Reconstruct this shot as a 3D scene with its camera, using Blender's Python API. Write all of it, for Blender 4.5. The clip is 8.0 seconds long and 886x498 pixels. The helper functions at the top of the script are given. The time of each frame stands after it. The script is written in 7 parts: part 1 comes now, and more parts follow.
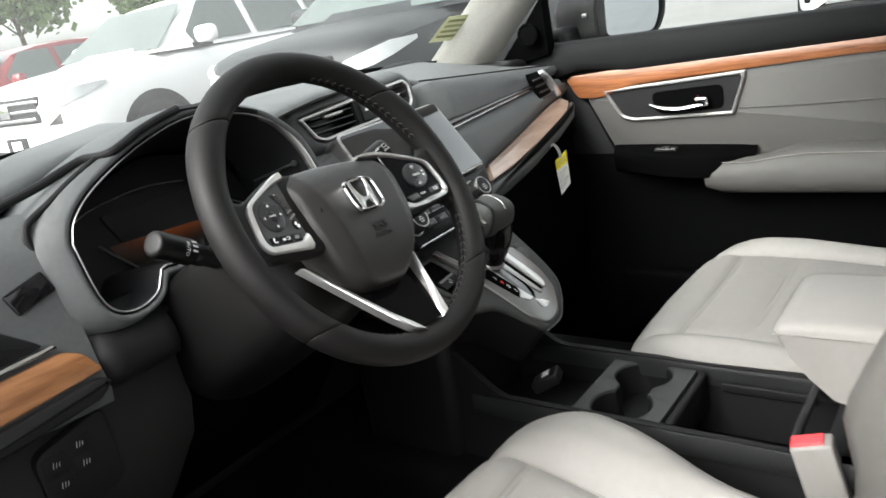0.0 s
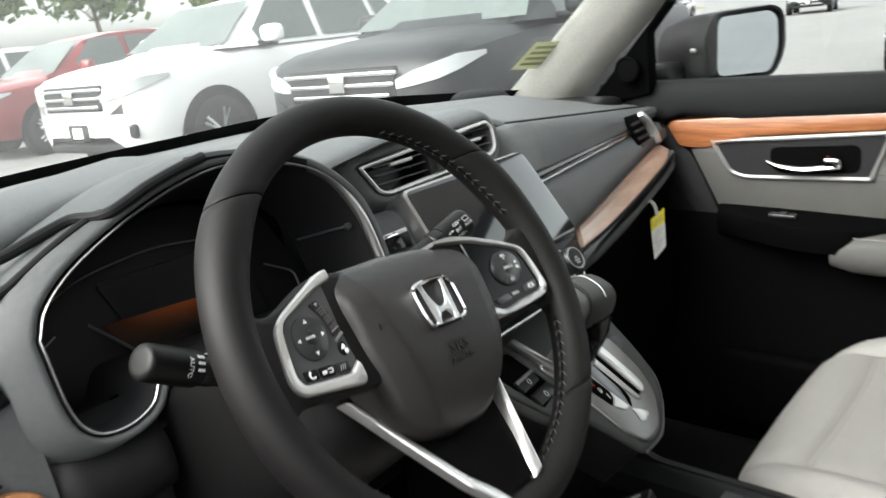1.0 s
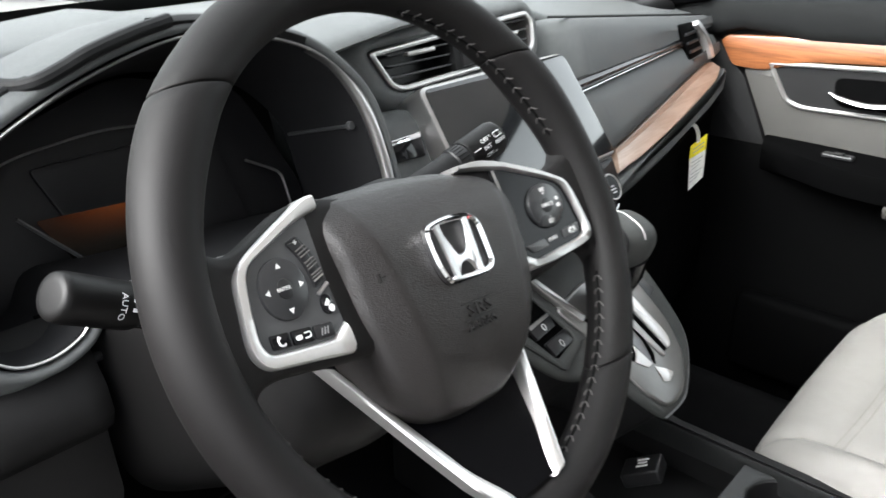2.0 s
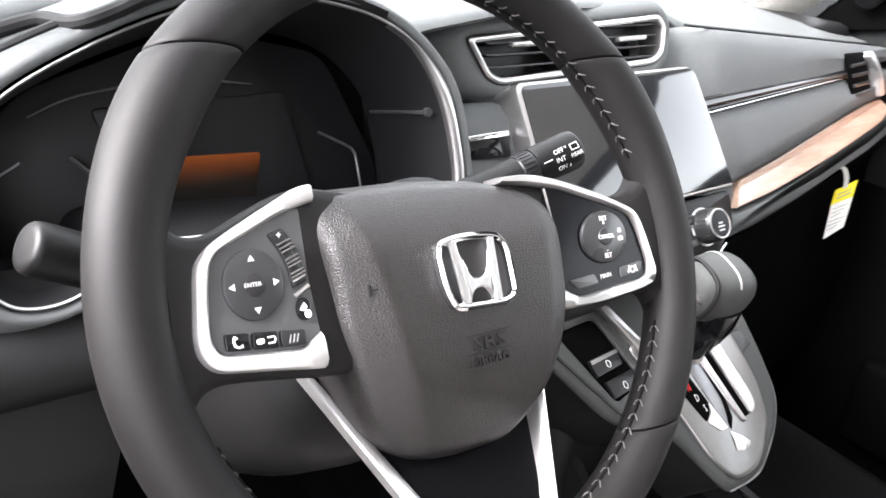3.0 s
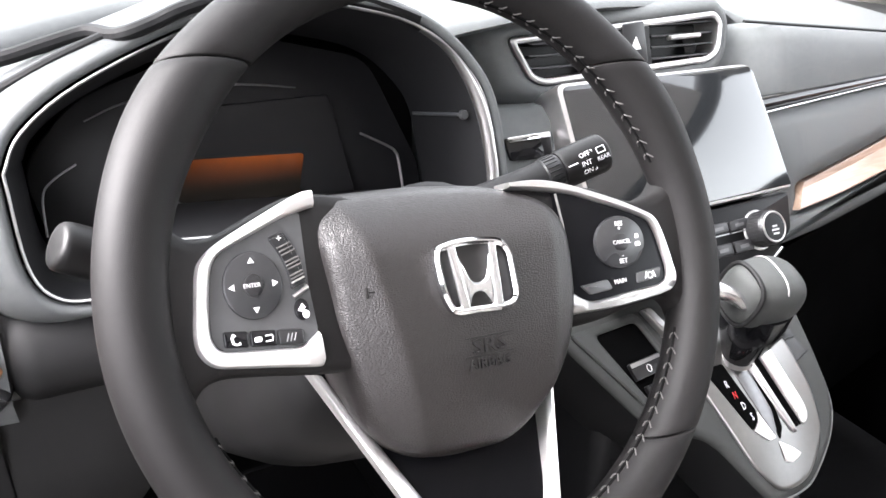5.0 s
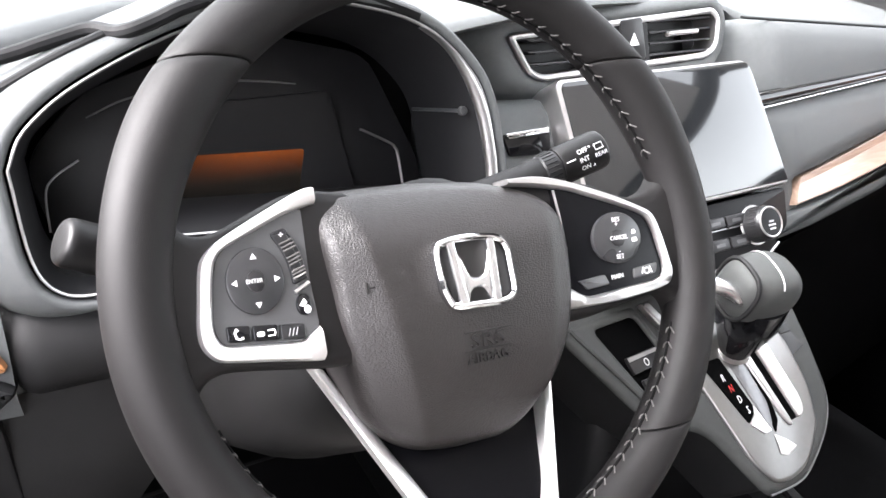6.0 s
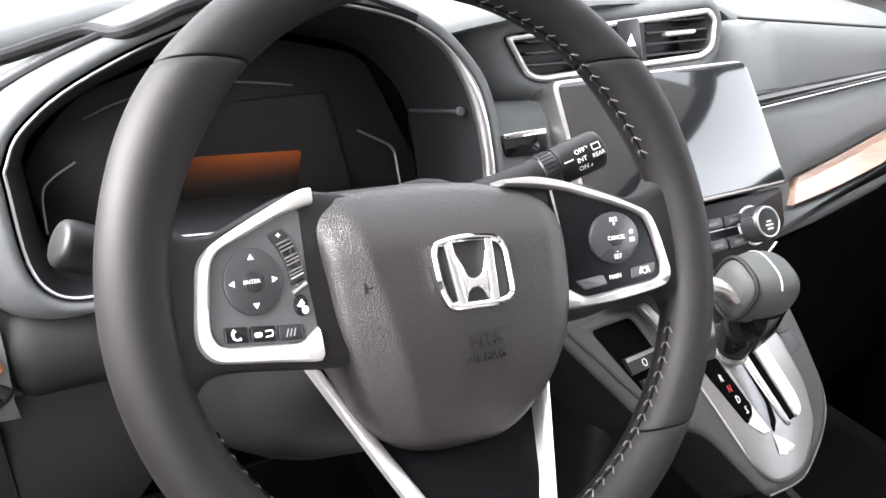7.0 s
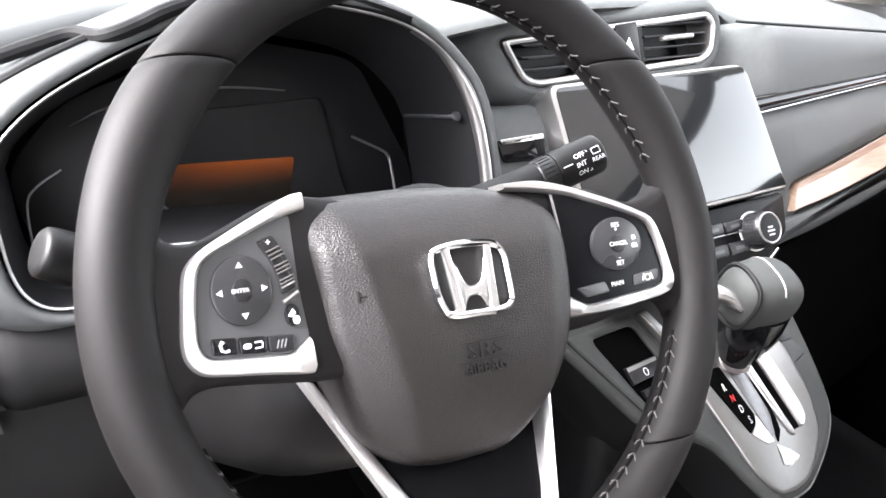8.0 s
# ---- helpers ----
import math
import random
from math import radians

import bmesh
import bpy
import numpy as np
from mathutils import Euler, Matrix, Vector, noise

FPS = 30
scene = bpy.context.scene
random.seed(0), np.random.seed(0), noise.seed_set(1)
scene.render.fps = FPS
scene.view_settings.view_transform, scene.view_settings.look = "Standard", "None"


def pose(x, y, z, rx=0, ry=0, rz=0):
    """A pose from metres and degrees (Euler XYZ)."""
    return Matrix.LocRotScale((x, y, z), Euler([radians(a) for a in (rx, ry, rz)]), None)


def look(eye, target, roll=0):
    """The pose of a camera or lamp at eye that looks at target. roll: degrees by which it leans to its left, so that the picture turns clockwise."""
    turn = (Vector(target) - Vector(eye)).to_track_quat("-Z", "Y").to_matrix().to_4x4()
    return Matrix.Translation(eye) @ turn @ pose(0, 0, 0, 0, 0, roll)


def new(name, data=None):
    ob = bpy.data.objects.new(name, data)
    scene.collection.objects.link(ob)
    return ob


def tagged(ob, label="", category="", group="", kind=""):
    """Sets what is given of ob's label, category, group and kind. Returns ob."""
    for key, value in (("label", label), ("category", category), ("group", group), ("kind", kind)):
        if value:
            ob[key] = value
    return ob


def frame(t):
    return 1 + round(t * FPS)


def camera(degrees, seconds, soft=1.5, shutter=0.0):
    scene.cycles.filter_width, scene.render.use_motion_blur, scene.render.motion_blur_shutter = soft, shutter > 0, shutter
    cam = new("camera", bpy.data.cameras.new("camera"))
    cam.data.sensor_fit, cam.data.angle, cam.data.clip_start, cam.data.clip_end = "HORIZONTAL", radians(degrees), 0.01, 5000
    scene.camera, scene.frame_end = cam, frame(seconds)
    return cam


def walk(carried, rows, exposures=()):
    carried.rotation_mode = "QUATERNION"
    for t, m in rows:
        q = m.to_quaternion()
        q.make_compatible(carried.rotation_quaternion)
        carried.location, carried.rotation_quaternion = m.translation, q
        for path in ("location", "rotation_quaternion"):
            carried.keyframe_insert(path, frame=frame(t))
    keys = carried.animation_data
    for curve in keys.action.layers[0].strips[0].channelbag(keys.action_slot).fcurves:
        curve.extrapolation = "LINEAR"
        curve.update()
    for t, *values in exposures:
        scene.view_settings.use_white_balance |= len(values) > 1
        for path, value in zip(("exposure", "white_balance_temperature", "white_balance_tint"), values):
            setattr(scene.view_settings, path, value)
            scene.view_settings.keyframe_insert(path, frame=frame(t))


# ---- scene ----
cam = camera(59.3, 8.0, soft=1.5, shutter=0.5)
PATH = [
    (0, (-0.933, -0.557, 1.212), (0.57, 0.623, 0.62), -9.9),
    (0.5, (-0.877, -0.462, 1.225), (0.625, 0.716, 0.628), -9.3),
    (1, (-0.759, -0.38, 1.239), (0.679, 0.895, 0.686), -6.2),
    (1.5, (-0.702, -0.319, 1.23), (0.69, 0.958, 0.572), -2.7),
    (2, (-0.66, -0.273, 1.22), (0.701, 0.947, 0.408), -0.3),
    (2.2, (-0.645, -0.25, 1.21), (0.699, 1.0, 0.415), 1.6),
    (3.3, (-0.557, -0.287, 1.22), (0.445, 1.199, 0.334), 4.7),
    (3.5, (-0.55, -0.295, 1.224), (0.399, 1.231, 0.346), 3.6),
    (4, (-0.545, -0.302, 1.226), (0.358, 1.251, 0.345), 2.9),
    (4.5, (-0.542, -0.3, 1.225), (0.364, 1.251, 0.346), 3.2),
    (6, (-0.545, -0.305, 1.23), (0.36, 1.235, 0.33), 3.3),
    (6.5, (-0.546, -0.306, 1.23), (0.357, 1.238, 0.335), 3.2),
    (7, (-0.545, -0.305, 1.229), (0.366, 1.234, 0.334), 3.2),
    (7.5, (-0.548, -0.3, 1.228), (0.366, 1.235, 0.328), 3.4),
    (8, (-0.539, -0.294, 1.221), (0.386, 1.25, 0.349), 3.0),
]
walk(cam, [(t, look(eye, target, roll)) for t, eye, target, roll in PATH], [(0, 2.5, 6500, 8), (1.0, 2.45, 6500, 7), (1.5, 2.5, 6400, 8), (2.0, 2.95, 6350, 9), (2.7, 3.65, 6400, 13), (3.3, 4.10, 6400, 15), (8, 4.10, 6400, 15)])

# ---------------------------------------------------------------- daylight: an overcast sky
world = bpy.data.worlds.new("overcast_sky")
scene.world = world
world.use_nodes = True
wn = world.node_tree.nodes
wl = world.node_tree.links
sky = wn.new("ShaderNodeTexSky")
sky.sky_type, sky.sun_disc = "NISHITA", False
sky.sun_elevation, sky.sun_rotation = radians(41), radians(287)
sky.air_density, sky.dust_density = 1.0, 4.0
grey = wn.new("ShaderNodeHueSaturation")
grey.inputs["Saturation"].default_value = 0.12
wl.new(sky.outputs["Color"], grey.inputs["Color"])
wl.new(grey.outputs["Color"], wn["Background"].inputs["Color"])
wn["Background"].inputs["Strength"].default_value = 0.13
sun_data = bpy.data.lights.new("sun", "SUN")
sun_data.energy, sun_data.angle, sun_data.color = 0.72, radians(45), (1.0, 0.97, 0.93)
sun = new("sun", sun_data)
sun.matrix_basis = look((0, 0, 0), (0.72, -0.22, -0.66))


# ---------------------------------------------------------------- materials
def mat(name, color, rough=0.5, metal=0.0, spec=0.5, coat=0.0, vary=0.12, scale=60.0, bump=0.0, bump_scale=600.0, cells=False,
        rough_vary=0.1, bump_d=0.0006, transmission=0.0, ior=1.45, warp=2.5, grain=(1, 1, 1)):
    """Principled material with two scales of variation and a fine relief."""
    m = bpy.data.materials.new(name)
    m.use_nodes = True
    nt = m.node_tree
    b = nt.nodes["Principled BSDF"]
    b.inputs["Metallic"].default_value = metal
    b.inputs["Specular IOR Level"].default_value = spec
    b.inputs["Coat Weight"].default_value = coat
    b.inputs["Coat Roughness"].default_value = 0.04
    b.inputs["Transmission Weight"].default_value = transmission
    b.inputs["IOR"].default_value = ior
    geo = nt.nodes.new("ShaderNodeNewGeometry")
    n1 = nt.nodes.new("ShaderNodeTexNoise")
    n1.inputs["Scale"].default_value, n1.inputs["Detail"].default_value = scale * 0.15, 3
    n2 = nt.nodes.new("ShaderNodeTexNoise")
    n2.inputs["Scale"].default_value, n2.inputs["Detail"].default_value = scale * 3, 4
    for n in (n1, n2):
        nt.links.new(geo.outputs["Position"], n.inputs["Vector"])
    add = nt.nodes.new("ShaderNodeMath")
    add.operation = "ADD"
    nt.links.new(n1.outputs["Fac"], add.inputs[0])
    nt.links.new(n2.outputs["Fac"], add.inputs[1])
    ramp = nt.nodes.new("ShaderNodeMapRange")
    ramp.inputs["From Min"].default_value, ramp.inputs["From Max"].default_value = 0.6, 1.4
    ramp.inputs["To Min"].default_value, ramp.inputs["To Max"].default_value = 1 - vary, 1 + vary
    nt.links.new(add.outputs[0], ramp.inputs["Value"])
    mul = nt.nodes.new("ShaderNodeVectorMath")
    mul.operation = "SCALE"
    mul.inputs[0].default_value = color
    nt.links.new(ramp.outputs[0], mul.inputs["Scale"])
    nt.links.new(mul.outputs[0], b.inputs["Base Color"])
    rr = nt.nodes.new("ShaderNodeMapRange")
    rr.inputs["From Min"].default_value, rr.inputs["From Max"].default_value = 0.3, 0.7
    rr.inputs["To Min"].default_value, rr.inputs["To Max"].default_value = rough * (1 - rough_vary), min(1, rough * (1 + rough_vary))
    nt.links.new(n1.outputs["Fac"], rr.inputs["Value"])
    nt.links.new(rr.outputs[0], b.inputs["Roughness"])
    if bump > 0:
        bp = nt.nodes.new("ShaderNodeBump")
        bp.inputs["Strength"].default_value, bp.inputs["Distance"].default_value = bump, bump_d
        if cells:
            vt = nt.nodes.new("ShaderNodeTexVoronoi")
            vt.feature = "DISTANCE_TO_EDGE"
            vt.inputs["Scale"].default_value = bump_scale
            bend = nt.nodes.new("ShaderNodeTexNoise")
            bend.inputs["Scale"].default_value = bump_scale * 0.5
            nt.links.new(geo.outputs["Position"], bend.inputs["Vector"])
            mixv = nt.nodes.new("ShaderNodeVectorMath")
            mixv.operation = "MULTIPLY_ADD"
            mixv.inputs[1].default_value = (warp / bump_scale,) * 3
            nt.links.new(bend.outputs["Color"], mixv.inputs[0])
            nt.links.new(geo.outputs["Position"], mixv.inputs[2])
            span = nt.nodes.new("ShaderNodeVectorMath")
            span.operation = "MULTIPLY"
            span.inputs[1].default_value = grain
            nt.links.new(mixv.outputs[0], span.inputs[0])
            nt.links.new(span.outputs[0], vt.inputs["Vector"])
            clampn = nt.nodes.new("ShaderNodeMapRange")
            clampn.inputs["From Max"].default_value = 0.25
            nt.links.new(vt.outputs["Distance"], clampn.inputs["Value"])
            nt.links.new(clampn.outputs[0], bp.inputs["Height"])
        else:
            nb = nt.nodes.new("ShaderNodeTexNoise")
            nb.inputs["Scale"].default_value, nb.inputs["Detail"].default_value = bump_scale, 2
            nt.links.new(geo.outputs["Position"], nb.inputs["Vector"])
            nt.links.new(nb.outputs["Fac"], bp.inputs["Height"])
        nt.links.new(bp.outputs[0], b.inputs["Normal"])
    return m


def wood_mat(name, light, dark, rough, axis_scale):
    m = bpy.data.materials.new(name)
    m.use_nodes = True
    nt = m.node_tree
    b = nt.nodes["Principled BSDF"]
    geo = nt.nodes.new("ShaderNodeNewGeometry")
    mp = nt.nodes.new("ShaderNodeMapping")
    mp.inputs["Scale"].default_value = axis_scale
    nt.links.new(geo.outputs["Position"], mp.inputs["Vector"])
    n1 = nt.nodes.new("ShaderNodeTexNoise")
    n1.inputs["Scale"].default_value, n1.inputs["Detail"].default_value, n1.inputs["Distortion"].default_value = 1.0, 6, 0.6
    n2 = nt.nodes.new("ShaderNodeTexNoise")
    n2.inputs["Scale"].default_value, n2.inputs["Detail"].default_value = 4.0, 8
    for n in (n1, n2):
        nt.links.new(mp.outputs[0], n.inputs["Vector"])
    mx = nt.nodes.new("ShaderNodeMath")
    mx.operation = "MULTIPLY_ADD"
    mx.inputs[1].default_value = 0.45
    nt.links.new(n2.outputs["Fac"], mx.inputs[0])
    nt.links.new(n1.outputs["Fac"], mx.inputs[2])
    cr = nt.nodes.new("ShaderNodeValToRGB")
    cr.color_ramp.elements[0].position, cr.color_ramp.elements[0].color = 0.52, (*dark, 1)
    cr.color_ramp.elements[1].position, cr.color_ramp.elements[1].color = 0.86, (*light, 1)
    nt.links.new(mx.outputs[0], cr.inputs[0])
    nt.links.new(cr.outputs[0], b.inputs["Base Color"])
    b.inputs["Roughness"].default_value = rough
    b.inputs["Coat Weight"].default_value, b.inputs["Coat Roughness"].default_value = 0.5, 0.22
    return m


LEATHER = mat("black_leather", (0.0050, 0.0044, 0.0045), 0.60, spec=0.30, vary=0.15, bump=0.12, bump_scale=1300, cells=True)
HUB = mat("grained_black_vinyl", (0.0125, 0.0108, 0.0106), 0.36, spec=0.68, vary=0.10, bump=0.36, bump_d=0.0004, bump_scale=640, cells=True, warp=0.9, grain=(0.8, 1.5, 1.5))
# darker than HUB: relief shading of the embossed words is in the colour
HUB_SMOOTH = mat("smooth_black_vinyl", (0.0075, 0.0068, 0.0067), 0.50, vary=0.08)
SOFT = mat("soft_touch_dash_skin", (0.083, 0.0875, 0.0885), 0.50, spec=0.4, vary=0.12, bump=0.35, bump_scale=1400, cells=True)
PLASTIC = mat("matte_black_plastic", (0.009, 0.009, 0.0095), 0.55, spec=0.25, bump=0.25, bump_scale=1800)
# near-black base holds the deep shade of the lower cabin and recesses
LOWER = mat("shaded_black_plastic", (0.0011, 0.0011, 0.0012), 0.75, spec=0.03, bump=0.3, bump_scale=900)
KNOB = mat("grey_knob_leather", (0.040, 0.042, 0.041), 0.60, spec=0.35, vary=0.12, bump=0.2, bump_scale=900, cells=True)
THROAT = mat("flock_black_lining", (0.015, 0.015, 0.0163), 0.7, spec=0.2)
# SOFT again with the shade below the instruments darkened into its base
SKIRT = mat("shaded_lower_dash_skin", (0.0085, 0.0083, 0.0085), 0.50, spec=0.28, bump=0.3, bump_scale=1400, cells=True)
VOID = mat("unlit_black_lining", (0.0110, 0.0110, 0.0120), 0.40, spec=0.25)
CHANNEL2 = mat("satin_gate_metal", (0.25, 0.247, 0.243), 0.36, metal=0.95, vary=0.05, bump=0.06, bump_scale=3000)
CHANNEL = mat("brushed_grey_metal", (0.20, 0.20, 0.205), 0.34, metal=0.8)
DARK = mat("deep_black_plastic", (0.006, 0.006, 0.0065), 0.6, spec=0.3, bump=0.2, bump_scale=900)
PIANO = mat("gloss_black_plastic", (0.006, 0.006, 0.007), 0.09, spec=0.4, vary=0.05, rough_vary=0.3)
SWITCH = mat("switch_panel_plastic", (0.013, 0.013, 0.014), 0.33, bump=0.1, bump_scale=2500)
DPAD = mat("satin_dark_key_plastic", (0.026, 0.0265, 0.028), 0.27, bump=0.05, bump_scale=2500)
PADGLOSS = mat("deep_gloss_switch_plastic", (0.005, 0.005, 0.006), 0.14, spec=0.12, vary=0.05, rough_vary=0.3)
SILL = mat("dark_sill_skin", (0.0075, 0.0080, 0.0083), 0.6, spec=0.12, vary=0.12, bump=0.35, bump_scale=1400, cells=True)
SHROUD = mat("satin_column_plastic", (0.0052, 0.0050, 0.0051), 0.45, spec=0.28, bump=0.2, bump_scale=1800)
CLIMATE = mat("satin_black_panel", (0.0045, 0.0045, 0.005), 0.34, spec=0.12)
CONSOLE = mat("dark_console_plastic", (0.030, 0.0315, 0.032), 0.42, spec=0.45, vary=0.12, bump=0.25, bump_scale=1600)
PADGREY = mat("grey_switch_plastic", (0.060, 0.061, 0.063), 0.4, bump=0.1, bump_scale=2500)
CHROME = mat("chrome_trim", (0.66, 0.66, 0.67), 0.06, metal=1.0, vary=0.03)
EMBLEM = mat("soft_chrome", (0.80, 0.80, 0.81), 0.26, metal=1.0, vary=0.03)
BLADE = mat("bright_silver_trim", (0.78, 0.77, 0.765), 0.42, metal=0.95, vary=0.05, bump=0.05, bump_scale=3000)
SATIN = mat("satin_silver_trim", (0.50, 0.49, 0.485), 0.36, metal=0.95, vary=0.05, bump=0.08, bump_scale=3000)
STITCH = mat("grey_thread", (0.075, 0.072, 0.070), 0.8)
THREAD = mat("black_seam_thread", (0.004, 0.004, 0.004), 0.9, spec=0.1)
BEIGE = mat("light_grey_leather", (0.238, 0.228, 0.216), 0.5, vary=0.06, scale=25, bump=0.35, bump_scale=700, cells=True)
# door trim in the seats' grey, its base darkened to hold the shade there
BEIGE2 = mat("shaded_grey_vinyl", (0.064, 0.0618, 0.0583), 0.55, vary=0.05, scale=25, bump=0.3, bump_scale=900, cells=True)
CREASE = mat("leather_seam", (0.20, 0.19, 0.178), 0.7)
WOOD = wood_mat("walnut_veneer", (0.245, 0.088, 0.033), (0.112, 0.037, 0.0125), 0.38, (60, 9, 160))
# same walnut on the dash, a pinkish reflection mixed into the paler base
WOOD2 = wood_mat("walnut_veneer_across_sheen", (0.38, 0.27, 0.21), (0.24, 0.155, 0.112), 0.32, (7, 40, 120))
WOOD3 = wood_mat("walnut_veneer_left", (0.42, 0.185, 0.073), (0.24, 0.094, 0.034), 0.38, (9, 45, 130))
CARPET = mat("black_carpet", (0.005, 0.005, 0.0055), 0.95, spec=0.05, bump=0.8, bump_scale=900)
HEADLINER = mat("grey_headliner_fabric", (0.42, 0.41, 0.395), 0.9, spec=0.1, bump=0.4, bump_scale=1200)
PILLAR = mat("pillar_trim_fabric", (0.30, 0.295, 0.275), 0.8, spec=0.2, bump=0.4, bump_scale=900)
WHITE_INK = mat("white_print", (0.75, 0.75, 0.75), 0.6)
GREY_INK = mat("grey_print", (0.30, 0.30, 0.31), 0.6)
OLIVE_INK = mat("olive_print", (0.27, 0.28, 0.16), 0.7)
RED_INK = mat("red_print", (0.55, 0.03, 0.03), 0.6)
RED = mat("red_button_plastic", (0.72, 0.05, 0.06), 0.35)
YELLOW = mat("yellow_paper", (0.80, 0.68, 0.03), 0.7)
PAPER = mat("white_paper", (0.75, 0.75, 0.72), 0.8)
STICKER = mat("yellow_green_sticker", (0.50, 0.51, 0.36), 0.6)
SCREEN = mat("display_glass", (0.010, 0.011, 0.012), 0.07, spec=0.9, coat=0.42, vary=0.02, rough_vary=0.2)
MIRROR = mat("mirror_glass", (0.62, 0.66, 0.70), 0.02, metal=1.0, vary=0.01)
ASPHALT = mat("worn_light_asphalt", (0.15, 0.148, 0.144), 0.9, vary=0.25, scale=3.0, bump=0.6, bump_scale=60)
TYRE = mat("tyre_rubber", (0.02, 0.02, 0.02), 0.8, bump=0.3, bump_scale=120)
ALLOY = mat("alloy_wheel", (0.55, 0.56, 0.58), 0.3, metal=0.9)
WHITE_CAR = mat("white_car_paint", (0.68, 0.68, 0.68), 0.3, coat=0.6, vary=0.03, scale=4)
BLACK_CAR = mat("black_car_paint", (0.012, 0.014, 0.015), 0.42, spec=0.3, vary=0.05, scale=4)
RED_CAR = mat("dark_red_car_paint", (0.16, 0.018, 0.02), 0.3, coat=0.6, vary=0.05, scale=4)
GREY_CAR = mat("grey_car_paint", (0.20, 0.21, 0.22), 0.3, coat=0.6, vary=0.05, scale=4)
# grey-green base lifted to include sky reflected in the parked cars' windows
CARGLASS = mat("sky_pale_car_glass", (0.17, 0.20, 0.19), 0.05, spec=0.5, coat=0.5, vary=0.1, scale=6)
LAMP_GLASS = mat("clear_lamp_cover", (0.38, 0.39, 0.40), 0.12, spec=0.7, vary=0.15, scale=60)
LEAF = mat("spring_foliage", (0.09, 0.14, 0.035), 0.7, vary=0.4, scale=8)
BARK = mat("bark", (0.11, 0.085, 0.06), 0.9, bump=0.6, bump_scale=90)
GRASS = mat("mown_grass", (0.10, 0.14, 0.04), 0.9, vary=0.35, scale=5)


def glass_mat(name, veil=0.0, tint=(0.90, 0.94, 0.92, 1)):
    m = bpy.data.materials.new(name)
    m.use_nodes = True
    nt = m.node_tree
    nt.nodes.remove(nt.nodes["Principled BSDF"])
    tr, gl, mx, fr = (nt.nodes.new(k) for k in ("ShaderNodeBsdfTransparent", "ShaderNodeBsdfGlossy", "ShaderNodeMixShader", "ShaderNodeFresnel"))
    tr.inputs["Color"].default_value = tint
    gl.inputs["Roughness"].default_value = 0.02
    fr.inputs["IOR"].default_value = 1.45
    nt.links.new(fr.outputs[0], mx.inputs[0])
    nt.links.new(tr.outputs[0], mx.inputs[1])
    nt.links.new(gl.outputs[0], mx.inputs[2])
    last = mx
    if veil > 0:
        # a thin translucent film that adds the veiling glare over the view ahead
        film, last = nt.nodes.new("ShaderNodeBsdfTranslucent"), nt.nodes.new("ShaderNodeMixShader")
        film.inputs["Color"].default_value = (0.9, 0.9, 0.9, 1)
        last.inputs[0].default_value = veil
        nt.links.new(mx.outputs[0], last.inputs[1])
        nt.links.new(film.outputs[0], last.inputs[2])
    nt.links.new(last.outputs[0], nt.nodes["Material Output"].inputs["Surface"])
    return m


GLASS = glass_mat("window_glass")
SCREEN_GLASS = glass_mat("veiled_windscreen_glass", 0.035)
TINT = glass_mat("dark_privacy_glass", 0.0, (0.10, 0.11, 0.11, 1))


def amber_mat():
    """Emission painting an amber reflection in the gauge glass; fades towards its lower edge."""
    m = bpy.data.materials.new("amber_glass_reflection")
    m.use_nodes = True
    nt = m.node_tree
    b = nt.nodes["Principled BSDF"]
    b.inputs["Base Color"].default_value = (0.01, 0.008, 0.006, 1)
    b.inputs["Roughness"].default_value = 0.15
    geo = nt.nodes.new("ShaderNodeNewGeometry")
    sep = nt.nodes.new("ShaderNodeSeparateXYZ")
    nt.links.new(geo.outputs["Position"], sep.inputs[0])
    mr = nt.nodes.new("ShaderNodeMapRange")
    mr.interpolation_type = "SMOOTHSTEP"
    mr.inputs["From Min"].default_value, mr.inputs["From Max"].default_value = 0.974, 1.034
    mr.inputs["To Min"].default_value, mr.inputs["To Max"].default_value = 0.0, 0.036
    nt.links.new(sep.outputs["Z"], mr.inputs["Value"])
    mr2 = nt.nodes.new("ShaderNodeMapRange")
    mr2.interpolation_type = "SMOOTHSTEP"
    mr2.inputs["From Min"].default_value, mr2.inputs["From Max"].default_value = -0.462, -0.362
    mr2.inputs["To Min"].default_value, mr2.inputs["To Max"].default_value = 0.06, 1.0
    nt.links.new(sep.outputs["X"], mr2.inputs["Value"])
    pr = nt.nodes.new("ShaderNodeMath")
    pr.operation = "MULTIPLY"
    nt.links.new(mr.outputs[0], pr.inputs[0])
    nt.links.new(mr2.outputs[0], pr.inputs[1])
    b.inputs["Emission Color"].default_value = (1.0, 0.22, 0.02, 1)
    nt.links.new(pr.outputs[0], b.inputs["Emission Strength"])
    return m


AMBER = amber_mat()


# ---------------------------------------------------------------- mesh helpers
def world_of(ob):
    return world_of(ob.parent) @ ob.matrix_parent_inverse @ ob.matrix_basis if ob.parent else ob.matrix_basis.copy()


def thing(name, at, label, category, group="", kind=""):
    ob = new(name)
    ob.empty_display_size = 0.05
    ob.location = at
    return tagged(ob, label, category, group, kind)


